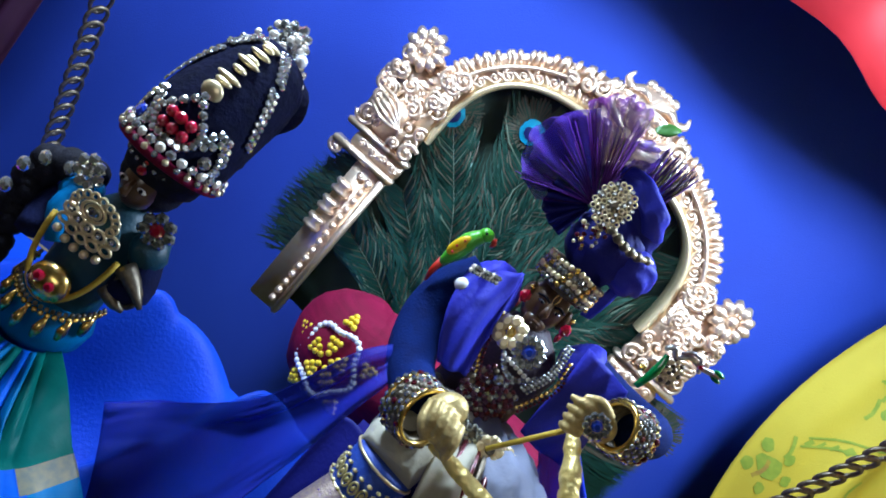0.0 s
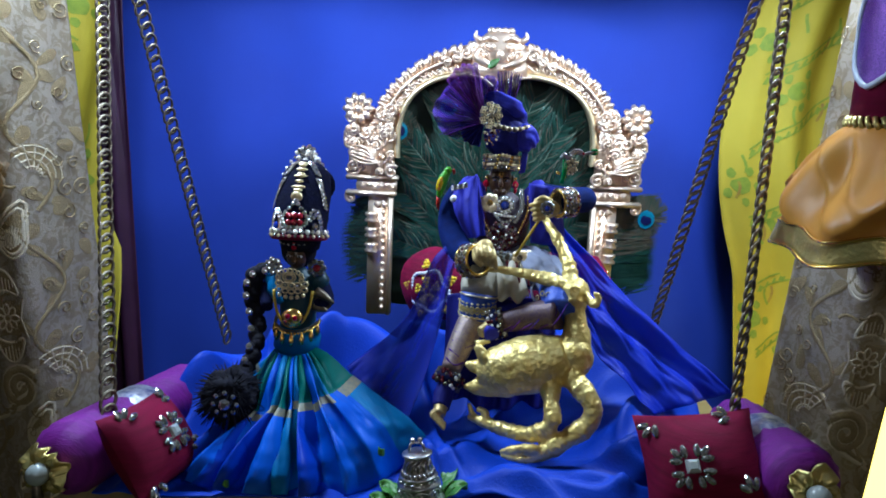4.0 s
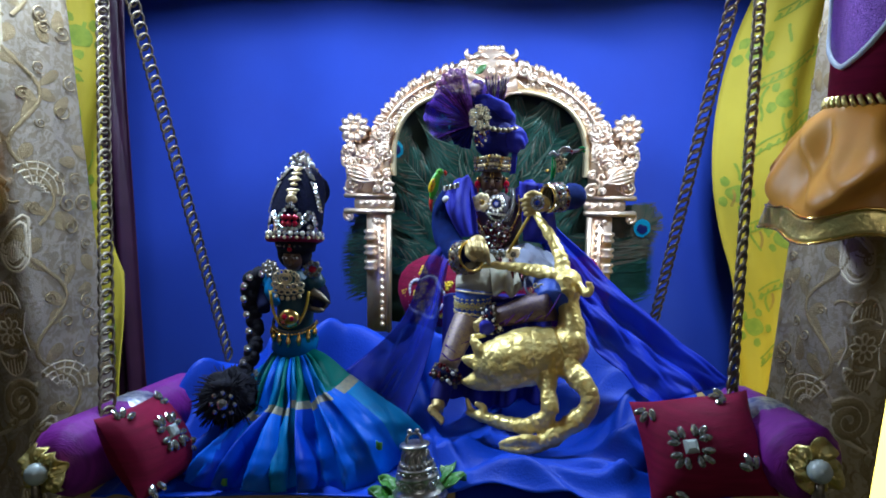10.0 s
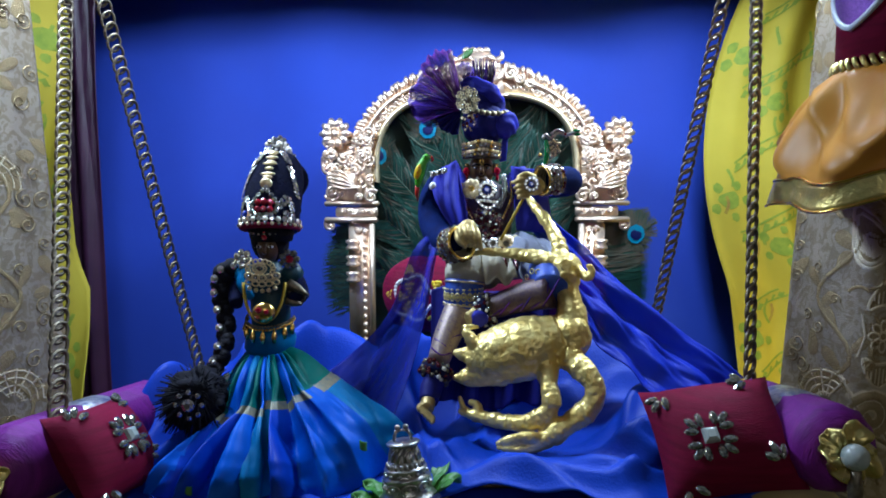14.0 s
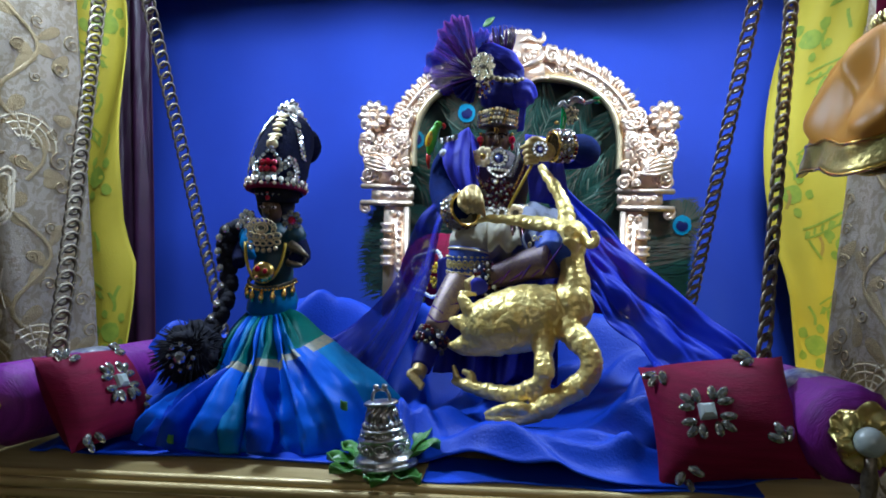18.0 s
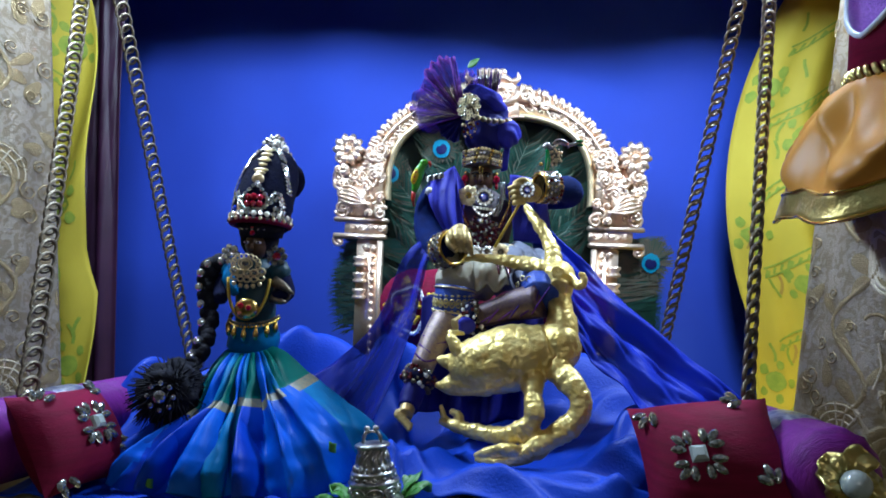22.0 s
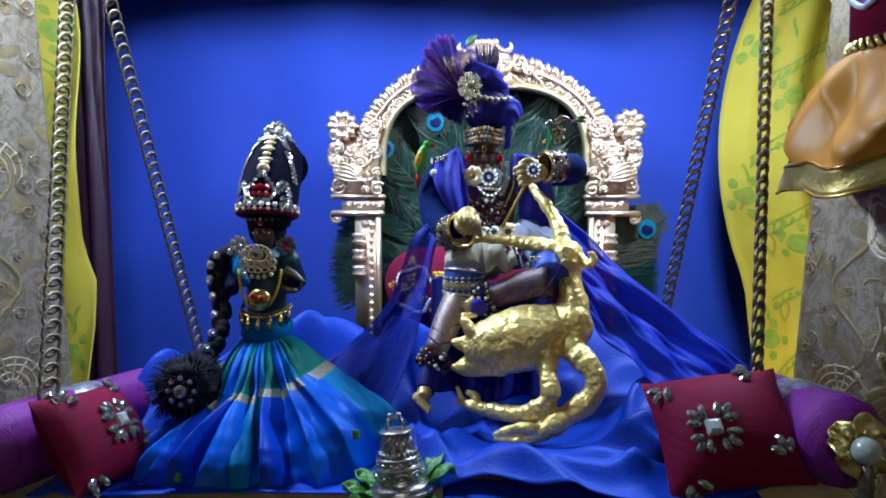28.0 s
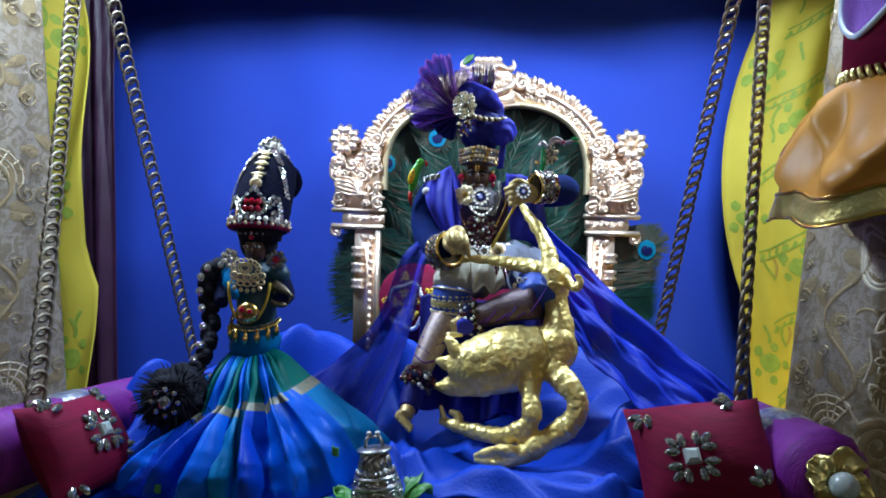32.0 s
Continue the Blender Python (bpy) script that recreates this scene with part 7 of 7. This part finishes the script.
def leaf(c, ang, ln, w, lift, name="leaf"):
    s = Shape()
    d, sd = Vector((math.cos(ang), math.sin(ang), 0)), Vector((-math.sin(ang), math.cos(ang), 0))

    def f(u, v):
        x = ln * u
        wd = w * math.sin(math.pi * min(1, 0.06 + u * 0.94)) ** 0.8
        q = 2 * v - 1
        z = lift * math.sin(u * 1.9) + 0.0022 * q * q + 0.001 * math.sin(u * 12 + q * 3)
        return Vector(c) + d * x + sd * wd * q + Vector((0, 0, z))

    s.sheet(f, 12, 6, "leaf", 0.0005)
    s.tube([Vector(f(i / 8, 0.5)) + Vector((0, 0, 0.0003)) for i in range(8)], 0.0003, "leaf", 5)
    return s


for k, (a, ln, w, lift, dx, dy) in enumerate(((170, 0.022, 0.007, 0.004, -0.006, -0.004), (205, 0.020, 0.006, 0.003, -0.004, -0.006), (150, 0.018, 0.006, 0.006, -0.008, 0.002), (320, 0.02, 0.006, 0.002, 0.004, -0.004), (10, 0.019, 0.007, 0.012, 0.006, 0.0), (45, 0.021, 0.007, 0.014, 0.004, 0.004), (265, 0.014, 0.006, 0.001, 0.0, -0.008))):
    ob = solo("leaf", leaf(B + Vector((dx, dy, -0.0022)), radians(a), ln, w, lift), "fresh green leaf under the silver bell", "leaf", "leaves under the bell")


# ---- curtains at both sides ----
def lace_curtain(cx, cy, rx, ry, side, lean, mid_deg):
    """A gathered brocade curtain, with its woven pattern as raised thread."""
    def at(deg, z, off=0.0):
        a = radians(deg)
        k = 1 + 0.045 * math.sin(a * 5 + z * 3) + 0.02 * math.sin(a * 11)
        return Vector((cx + lean * z + (rx * k + off) * math.cos(a), cy + ((ry if math.sin(a) < 0 else 0.35 * ry) * k + off) * math.sin(a), z))

    s = Shape()
    s.sheet(lambda u, v: at(-215 + 250 * u if side < 0 else -325 + 242 * u, -0.36 + 0.88 * v), 70, 50, "lace", 0.001)
    t = tagged(part("curtain", s), "taupe brocade curtain with pale woven paisleys, gathered aside", "curtain", "brocade curtains")
    per = degrees_per(rx, ry)
    rng = random.Random(8 + side)
    e = Shape()

    def spot(p, off):
        lo, hi = (-213, 33) if side < 0 else (-323, -85)
        return at(min(max(mid_deg + side * -p[0] * per, lo), hi), p[1], off)

    def line(pts, r=0.0007, key="thread", lift=0.0):
        """A flat woven line on the cloth."""
        verts, m = [], len(pts)
        for i, p in enumerate(pts):
            a, b = pts[max(i - 1, 0)], pts[min(i + 1, m - 1)]
            dx, dz = b[0] - a[0], b[1] - a[1]
            ln = math.hypot(dx, dz) or 1.0
            nx, nz = -dz / ln * r, dx / ln * r
            verts += [spot((p[0] + nx, p[1] + nz), 0.0009 + lift), spot(p, 0.0014 + lift), spot((p[0] - nx, p[1] - nz), 0.0009 + lift)]
        e.add(verts, [(3 * i + j, 3 * i + 3 + j, 3 * i + 4 + j, 3 * i + 1 + j) for i in range(m - 1) for j in (0, 1)], key)

    def fill(pts):
        """A motif's woven ground."""
        cx2, cz2 = sum(p[0] for p in pts) / len(pts), sum(p[1] for p in pts) / len(pts)
        mid2 = [(cx2 + 0.5 * (p[0] - cx2), cz2 + 0.5 * (p[1] - cz2)) for p in pts]
        m = len(pts)
        verts = [spot(p, 0.0007) for p in pts] + [spot(p, 0.0009) for p in mid2] + [spot((cx2, cz2), 0.0009)]
        e.add(verts, [(i, (i + 1) % m, m + (i + 1) % m, m + i) for i in range(m)] + [(m + i, m + (i + 1) % m, 2 * m) for i in range(m)], "zari")

    def leaf_motif(x, z, ln, w, ang):
        ca, sa = math.cos(ang), math.sin(ang)
        pts = []
        for i in range(16):
            q = 2 * math.pi * i / 16
            lx, lz = ln * (0.5 - 0.5 * math.cos(q)), w * math.sin(q) * (1 - 0.35 * math.cos(q)) + 0.25 * w * (0.5 - 0.5 * math.cos(q))
            pts.append((x + lx * ca - lz * sa, z + lx * sa + lz * ca))
        fill(pts)

    def loop(x, z, rx2, rz2, n=14, r=0.0007, rot=0.0, end=1.0):
        line([(x + rx2 * math.cos(q) * math.cos(rot) - rz2 * math.sin(q) * math.sin(rot), z + rx2 * math.cos(q) * math.sin(rot) + rz2 * math.sin(q) * math.cos(rot)) for q in [2 * math.pi * end * i / n for i in range(n + 1)]], r)

    def heart(x, z, w, h, flip=1):
        pts = [(x + w * math.sin(q) * (1.0 if abs(q) < 9 else 1), z + flip * h * (0.5 * math.cos(q) + 0.32 * math.cos(2 * q) - 0.2)) for q in [2 * math.pi * i / 18 for i in range(19)]]
        fill(pts[:-1])
        line(pts, 0.0010)
        for k in range(-3, 4):
            line([(x + k * w * 0.24, z - 0.55 * h * (1 - abs(k) * 0.2)), (x + k * w * 0.24, z + 0.25 * h * (1 - abs(k) * 0.22))], 0.0006)

    def spiral(x, z, r, turn=0.0, flip=1, turns=2.0, w=0.0030):
        pts = [(x + flip * r * (1 - 0.85 * i / 26) * math.cos(turn + turns * 2 * math.pi * i / 26), z + r * (1 - 0.85 * i / 26) * math.sin(turn + turns * 2 * math.pi * i / 26)) for i in range(27)]
        if r > 0.01:
            line(pts, w * 1.3)
            line(pts, w * 0.85, "zari", 0.0005)
        else:
            line(pts, w * 0.45, "zari", 0.0002)

    def paisley(x, z, s2):
        for k in (1.0, 0.80):
            pts = []
            for i in range(21):
                q = 2 * math.pi * i / 20
                tip = max(0.0, math.cos(q - 1.1)) ** 6
                pts.append((x + k * s2 * (0.75 * math.cos(q) + 0.45 * tip), z + k * s2 * (1.05 * math.sin(q) + 0.75 * tip)))
            if k == 1.0:
                fill(pts[:-1])
            line(pts, 0.0011)
        for k in range(-4, 5):
            line([(x + k * s2 * 0.13 - 0.1 * s2, z - s2 * 0.6 * (1 - abs(k) * 0.12)), (x + k * s2 * 0.13 + 0.14 * s2, z + s2 * 0.55 * (1 - abs(k) * 0.12))], 0.0009)
        loop(x, z - s2 * 0.1, s2 * 0.22, s2 * 0.34, 12, 0.0016)

    P = 0.137
    for rep in range(-3, 4):
        z0 = 0.058 + P * rep
        fill([(0.0145 * a * (1 - 0.22 * (1 - abs(b))), z0 + 0.0135 * b * (1 - 0.16 * (1 - abs(a)))) for a, b in ((-1, -1), (-0.5, -1), (0, -1), (0.5, -1), (1, -1), (1, -0.5), (1, 0), (1, 0.5), (1, 1), (0.5, 1), (0, 1), (-0.5, 1), (-1, 1), (-1, 0.5), (-1, 0), (-1, -0.5))])
        for k in range(8):
            q = 2 * math.pi * k / 8
            loop(0.006 * math.cos(q), z0 + 0.006 * math.sin(q), 0.0036, 0.0023, 10, 0.0007, q)
        loop(0, z0, 0.0026, 0.0026, 10)
        line([(-0.014, z0 - 0.013), (-0.011, z0), (-0.014, z0 + 0.013)])
        line([(0.014, z0 - 0.013), (0.011, z0), (0.014, z0 + 0.013)])
        heart(0, z0 + 0.024, 0.011, 0.014)
        heart(0, z0 - 0.022, 0.011, 0.014, -1)
        spiral(0.002, z0 - 0.048, 0.014, 0.6, 1)
        paisley(0.012, z0 + 0.054, 0.0135)
        fill([(0.030 + r * math.cos(radians(q)), z0 - 0.045 + r * math.sin(radians(q))) for r, q in [(0.005, 125), (0.005, 80), (0.005, 35), (0.005, -10)] + [(0.021, q) for q in range(-10, 131, 20)]])
        for k in range(7):
            q = radians(-10 + 22 * k)
            line([(0.030 + 0.004 * math.cos(q), z0 - 0.045 + 0.004 * math.sin(q)), (0.030 + 0.021 * math.cos(q), z0 - 0.045 + 0.021 * math.sin(q))], 0.0006)
        for r in (0.006, 0.0105, 0.015, 0.0195):
            line([(0.030 + r * math.cos(radians(q)), z0 - 0.045 + r * math.sin(radians(q))) for q in range(-10, 126, 15)], 0.0006)
        for k in range(5):
            line([(-0.026 + 0.004 * k, z0 - 0.072 + 0.002 * k), (-0.014 + 0.003 * k, z0 - 0.068 + 0.004 * k), (0.002 + 0.003 * k, z0 - 0.062 + 0.006 * k), (0.012 + 0.003 * k, z0 - 0.048 + 0.006 * k)], 0.0014, "zari" if k % 2 else "thread")
        # scrolling stems with leaves on both sides
        for sg in (-1, 1):
            stem = [(sg * (0.030 + 0.012 * math.sin(i * 0.55)), z0 - 0.068 + P * i / 22) for i in range(23)]
            line(stem, 0.0014, "zari")
            for i in range(1, 22, 2):
                x, z = stem[i]
                q = rng.uniform(0.5, 1.1)
                leaf_motif(x, z, rng.uniform(0.013, 0.020), rng.uniform(0.0032, 0.0046), q if (i // 2) % 2 else math.pi - q)
            for i in range(2, 22, 3):
                x, z = stem[i]
                spiral(x + (0.012 if i % 2 else -0.012), z, rng.uniform(0.0035, 0.0055), rng.uniform(0, 6), rng.choice((-1, 1)), 1.3, 0.0010)
            for k in range(14):
                x, z = sg * rng.uniform(0.044, 0.070), z0 + rng.uniform(-0.07, 0.067)
                if k % 2:
                    leaf_motif(x, z, rng.uniform(0.012, 0.018), 0.0042, rng.uniform(0, 6.2))
                else:
                    spiral(x, z, rng.uniform(0.004, 0.007), rng.uniform(0, 6), rng.choice((-1, 1)), 1.4, 0.0012)
        for k in range(12):
            x, z = rng.uniform(-0.017, 0.017), z0 + rng.uniform(-0.07, 0.067)
            q, w = rng.uniform(0, 6), rng.uniform(0.004, 0.007)
            line([(x + w * math.cos(q + 0.3 * i), z + w * math.sin(q + 0.3 * i)) for i in range(8)], 0.0010, "zari")
    ob = part("woven_pattern", e, t, "pale metallic thread pattern")
    return t


def degrees_per(rx, ry):
    """Degrees round a gathered curtain for each metre along it."""
    return 360.0 / (math.pi * (rx + ry))


lace_curtain(-0.323, -0.055, 0.0350, 0.062, -1, -0.068, -78)
lace_curtain(0.2415, -0.055, 0.0385, 0.062, 1, 0.065, -110)


def print_curtain(edge, width, y, seed, slant, label):
    """Block-printed cotton; edge(z) is where its inner side hangs, width runs away from it."""
    def at(q, z, off=0.0):
        fold = 0.010 * math.sin(q * 60 + slant * z) + 0.004 * math.sin(q * 140 + 1 + 0.7 * slant * z)
        return Vector((edge(z) + math.copysign(q, width), y + fold - 0.010 - off, z))

    s = Shape()
    s.sheet(lambda u, v: at(abs(width) * u, -0.36 + 0.88 * v), 50, 44, "print", 0.001)
    t = tagged(part("curtain", s), label, "curtain", "printed curtains")
    rng = random.Random(seed)
    e = Shape()

    def blot(q, z, r, key="print_green", sq=1.0):
        m = 12
        rim = [at(q + r * math.cos(2 * math.pi * k / m) * (1 + 0.15 * rng.uniform(-1, 1)), z + sq * r * math.sin(2 * math.pi * k / m) * (1 + 0.15 * rng.uniform(-1, 1)), 0.0012) for k in range(m)]
        e.add(rim + [at(q, z, 0.0012)], [(k, (k + 1) % m, m) for k in range(m)], key)

    def stroke(pts, w, key="print_green"):
        for a, b in zip(pts, pts[1:]):
            nx, nz = -(b[1] - a[1]), b[0] - a[0]
            ln = math.hypot(nx, nz) or 1
            nx, nz = nx / ln * w, nz / ln * w
            e.add([at(a[0] - nx, a[1] - nz, 0.0012), at(a[0] + nx, a[1] + nz, 0.0012), at(b[0] + nx, b[1] + nz, 0.0012), at(b[0] - nx, b[1] - nz, 0.0012)], [(0, 1, 2, 3)], key)

    z, step = -0.12, 0
    while z < 0.40:
        # a ladder-like slanting band, with a blot between it and the next one
        e = Shape()
        rise = rng.uniform(0.5, 0.85)
        for off in (0.0, 0.009):
            stroke([(0.026 + 0.007 * i, z + off + rise * 0.007 * i + 0.0016 * math.sin(i * 0.9 + z * 30)) for i in range(15)], 0.0009)
        for i in range(15):
            q = 0.028 + 0.007 * i
            stroke([(q, z + 0.0012 + rise * 0.007 * i), (q + 0.0022, z + 0.0078 + rise * 0.007 * i)], 0.0011 if i % 3 else 0.0020)
        part("block_print", e, t, "green slanting band of block print")
        q, zc = (0.021, z + 0.042) if step % 2 else (0.060, z + 0.068)
        e = Shape()
        blot(q, zc, 0.0095)
        part("block_print", e, t, "round green block-printed motif")
        for k in range(5):
            a = 1.2 + 1.25 * k + rng.uniform(-0.2, 0.2)
            e = Shape()
            blot(q + 0.0150 * math.cos(a), zc + 0.0170 * math.sin(a), rng.uniform(0.0030, 0.0046), sq=1.3)
            part("block_print", e, t)
        for k in range(5):
            x, y0 = rng.uniform(0.012, 0.10), z + rng.uniform(0.02, 0.07)
            e = Shape()
            stroke([(x + 0.004 * math.sin(i * 0.8 + k), y0 + 0.006 * i) for i in range(4)], 0.0013, "print_pink" if k == 0 else "print_green")
            part("block_print", e, t)
        z += 0.072
        step += 1
    return t


print_curtain(lambda z: -0.353 - 0.9 * min(0.15, abs(z - 0.2)) ** 2 + 0.020 / (1 + math.exp((z - 0.075) * 130)), -0.17, 0.100, 2, 26, "yellow cotton curtain block-printed with green, hanging in folds")
print_curtain(lambda z: 0.2370 + 1.4 * (z - 0.19) ** 2 if z > 0.05 else 0.2644 + 0.1 * (0.05 - z), 0.22, 0.205, 5, 7, "yellow cotton curtain block-printed with green, hanging beside the backdrop")
s = Shape()
s.sheet(lambda u, v: (-0.445 + 0.083 * u + 0.003 * math.sin(v * 9), 0.150 + 0.007 * math.sin(u * 26 + 5 * v + math.sin(9 * v)), -0.36 + 0.88 * v), 24, 30, "dark_cloth", 0.001)
solo("curtain", s, "dark maroon cloth hanging beside the backdrop", "curtain")


# ---- hanging frills ----
def frill(cx, cy, zt, name, flare, drop, turn):
    t = thing(name, (cx, cy, zt), "maroon tube hanging with orange satin frill and gold border", "hanging ornament", "hanging frills")
    R = 0.033
    s = Shape()
    s.tube([(cx, cy, zt + 0.0), (cx, cy, zt + 0.08), (cx, cy, zt + 0.16)], R, "maroon", 32)
    part("tube", s, t)

    def on_tube(a, z, off):
        return Vector((cx + (R + off) * math.cos(a), cy + (R + off) * math.sin(a), zt + z))

    for k in range(4):
        a0 = radians(turn + 90 * k)
        s = Shape()
        rim = []
        for i in range(24):
            q = 2 * math.pi * i / 24
            pw = 1.4 if cx > 0 else 0.9
            rim.append((a0 + 0.70 * math.copysign(abs(math.cos(q)) ** pw, math.cos(q)), 0.046 + 0.026 * math.copysign(abs(math.sin(q)) ** pw, math.sin(q))))
        m = len(rim)
        verts = [on_tube(a, z, 0.0008) for a, z in rim] + [on_tube(a0 + 0.6 * (a - a0), 0.046 + 0.6 * (z - 0.046), 0.0016) for a, z in rim] + [on_tube(a0, 0.046, 0.0018)]
        s.add(verts, [(i, (i + 1) % m, m + (i + 1) % m, m + i) for i in range(m)] + [(m + i, m + (i + 1) % m, 2 * m) for i in range(m)], "glitter")
        part("glitter_panel", s, t, "violet glitter panel")
        s = Shape()
        s.tube([on_tube(a0 + 1.08 * (a - a0), 0.046 + 1.06 * (z - 0.046), 0.0012) for a, z in rim + rim[:1]], 0.0016, "white_band", 6, cap=False)
        part("ribbon", s, t, "pale blue ribbon outline")
    s = Shape()
    for k in range(46):
        a = 2 * math.pi * k / 46
        s.tube([on_tube(a, 0.003, 0.0006), on_tube(a + 0.05, 0.0, 0.0016), on_tube(a + 0.10, -0.003, 0.0006)], 0.0014, "gold_cloth", 7)
    part("trim", s, t, "gold braid trim")
    s = Shape()
    for k in range(46):
        a = 2 * math.pi * k / 46
        s.tube([on_tube(a, 0.088, 0.0006), on_tube(a + 0.05, 0.083, 0.002), on_tube(a + 0.10, 0.079, 0.0006)], 0.0018, "gold_cloth", 7)
    part("trim", s, t, "gold braid trim")

    def f(u, v):
        a = 2 * math.pi * u
        q = noise.noise(Vector((1.7 * math.cos(a), 1.7 * math.sin(a), cx * 9)))
        w = v * (0.010 * q + 0.0045 * math.sin(6 * a + 3 * v + cx * 40)) + 0.006 * math.sin(math.pi * min(1, v * 1.1)) * noise.noise(Vector((3.2 * math.cos(a), 3.2 * math.sin(a), v * 1.3)))
        for k in range(3):
            d = v - 0.50 + 0.10 * k - 0.34 * math.sin(a * (2 + k) + 1.1 + 1.7 * k)
            w += (0.0048 - 0.0010 * k) * math.sin(math.pi * min(1, v * 1.05)) * (math.exp(-(d / 0.05) ** 2) if d > 0 else math.exp(-(d / 0.17) ** 2))
        r = R - 0.0005 + flare * v ** 0.7 + w + 0.001 * math.sin(math.pi * v)
        return (cx + r * math.cos(a), cy + r * math.sin(a), zt - 0.002 - drop * v ** 1.1 + 0.014 * q * v - 0.003 * math.sin(9 * a) * v * (1 - v))

    s = Shape()
    s.sheet(lambda u, v: f(u, 0.80 * v), 150, 44, "orange", 0.0008)
    part("skirt", s, t, "orange satin frill")
    s = Shape()
    s.sheet(lambda u, v: Vector(f(u, 0.80 + 0.17 * v)) + Vector((0.0004 * math.cos(6.283 * u), 0.0004 * math.sin(6.283 * u), 0)), 130, 5, "gold_cloth", 0.0012)
    for v in (0.80, 0.97):
        s.tube([Vector(f(i / 130, v)) + Vector((0.0010 * math.cos(6.283 * i / 130), 0.0010 * math.sin(6.283 * i / 130), 0)) for i in range(131)], 0.0009, "gold_bright", 5, cap=False)
    part("border", s, t, "gold tissue border")
    return t


frill(0.2135, -0.155, 0.206, "hanging_frill", 0.0280, 0.071, 281)
frill(-0.3500, -0.155, 0.211, "hanging_frill", 0.006, 0.078, 305)

# ---- what shows past the curtains ----
s = Shape()
s.box((-0.745, 0.03, -0.36), (-0.50, 0.05, 0.52), "olive", 0.002)
solo("painted_board", s, "olive green painted board in shadow", "board")
s = Shape()
turn = Matrix.Rotation(math.pi / 2, 3, "X")
s.ring((-0.50, -0.02, -0.02), 0.085, 0.013, "bronze", turn, 40, 10)
for k in range(44):
    a = 2 * math.pi * k / 44
    s.ball((-0.50 + 0.092 * math.cos(a), -0.028, -0.02 + 0.092 * math.sin(a)), 0.0055, "bronze", 8, 6)
s.lathe([(0.0, -0.002), (0.08, -0.002), (0.08, 0.002), (0.0, 0.002)], (-0.50, -0.012, -0.02), "dark_cloth", 32, turn)
s.lathe([(0.05, 0.0), (0.045, 0.01), (0.012, 0.03), (0.012, 0.26), (0.02, 0.27)], (-0.50, -0.015, -0.36), "bronze", 20)
solo("round_stand", s, "dull bronze round ornamental stand in shadow", "ornament")
# flat emissive sheet added for the bright gap past the right curtain
s = Shape()
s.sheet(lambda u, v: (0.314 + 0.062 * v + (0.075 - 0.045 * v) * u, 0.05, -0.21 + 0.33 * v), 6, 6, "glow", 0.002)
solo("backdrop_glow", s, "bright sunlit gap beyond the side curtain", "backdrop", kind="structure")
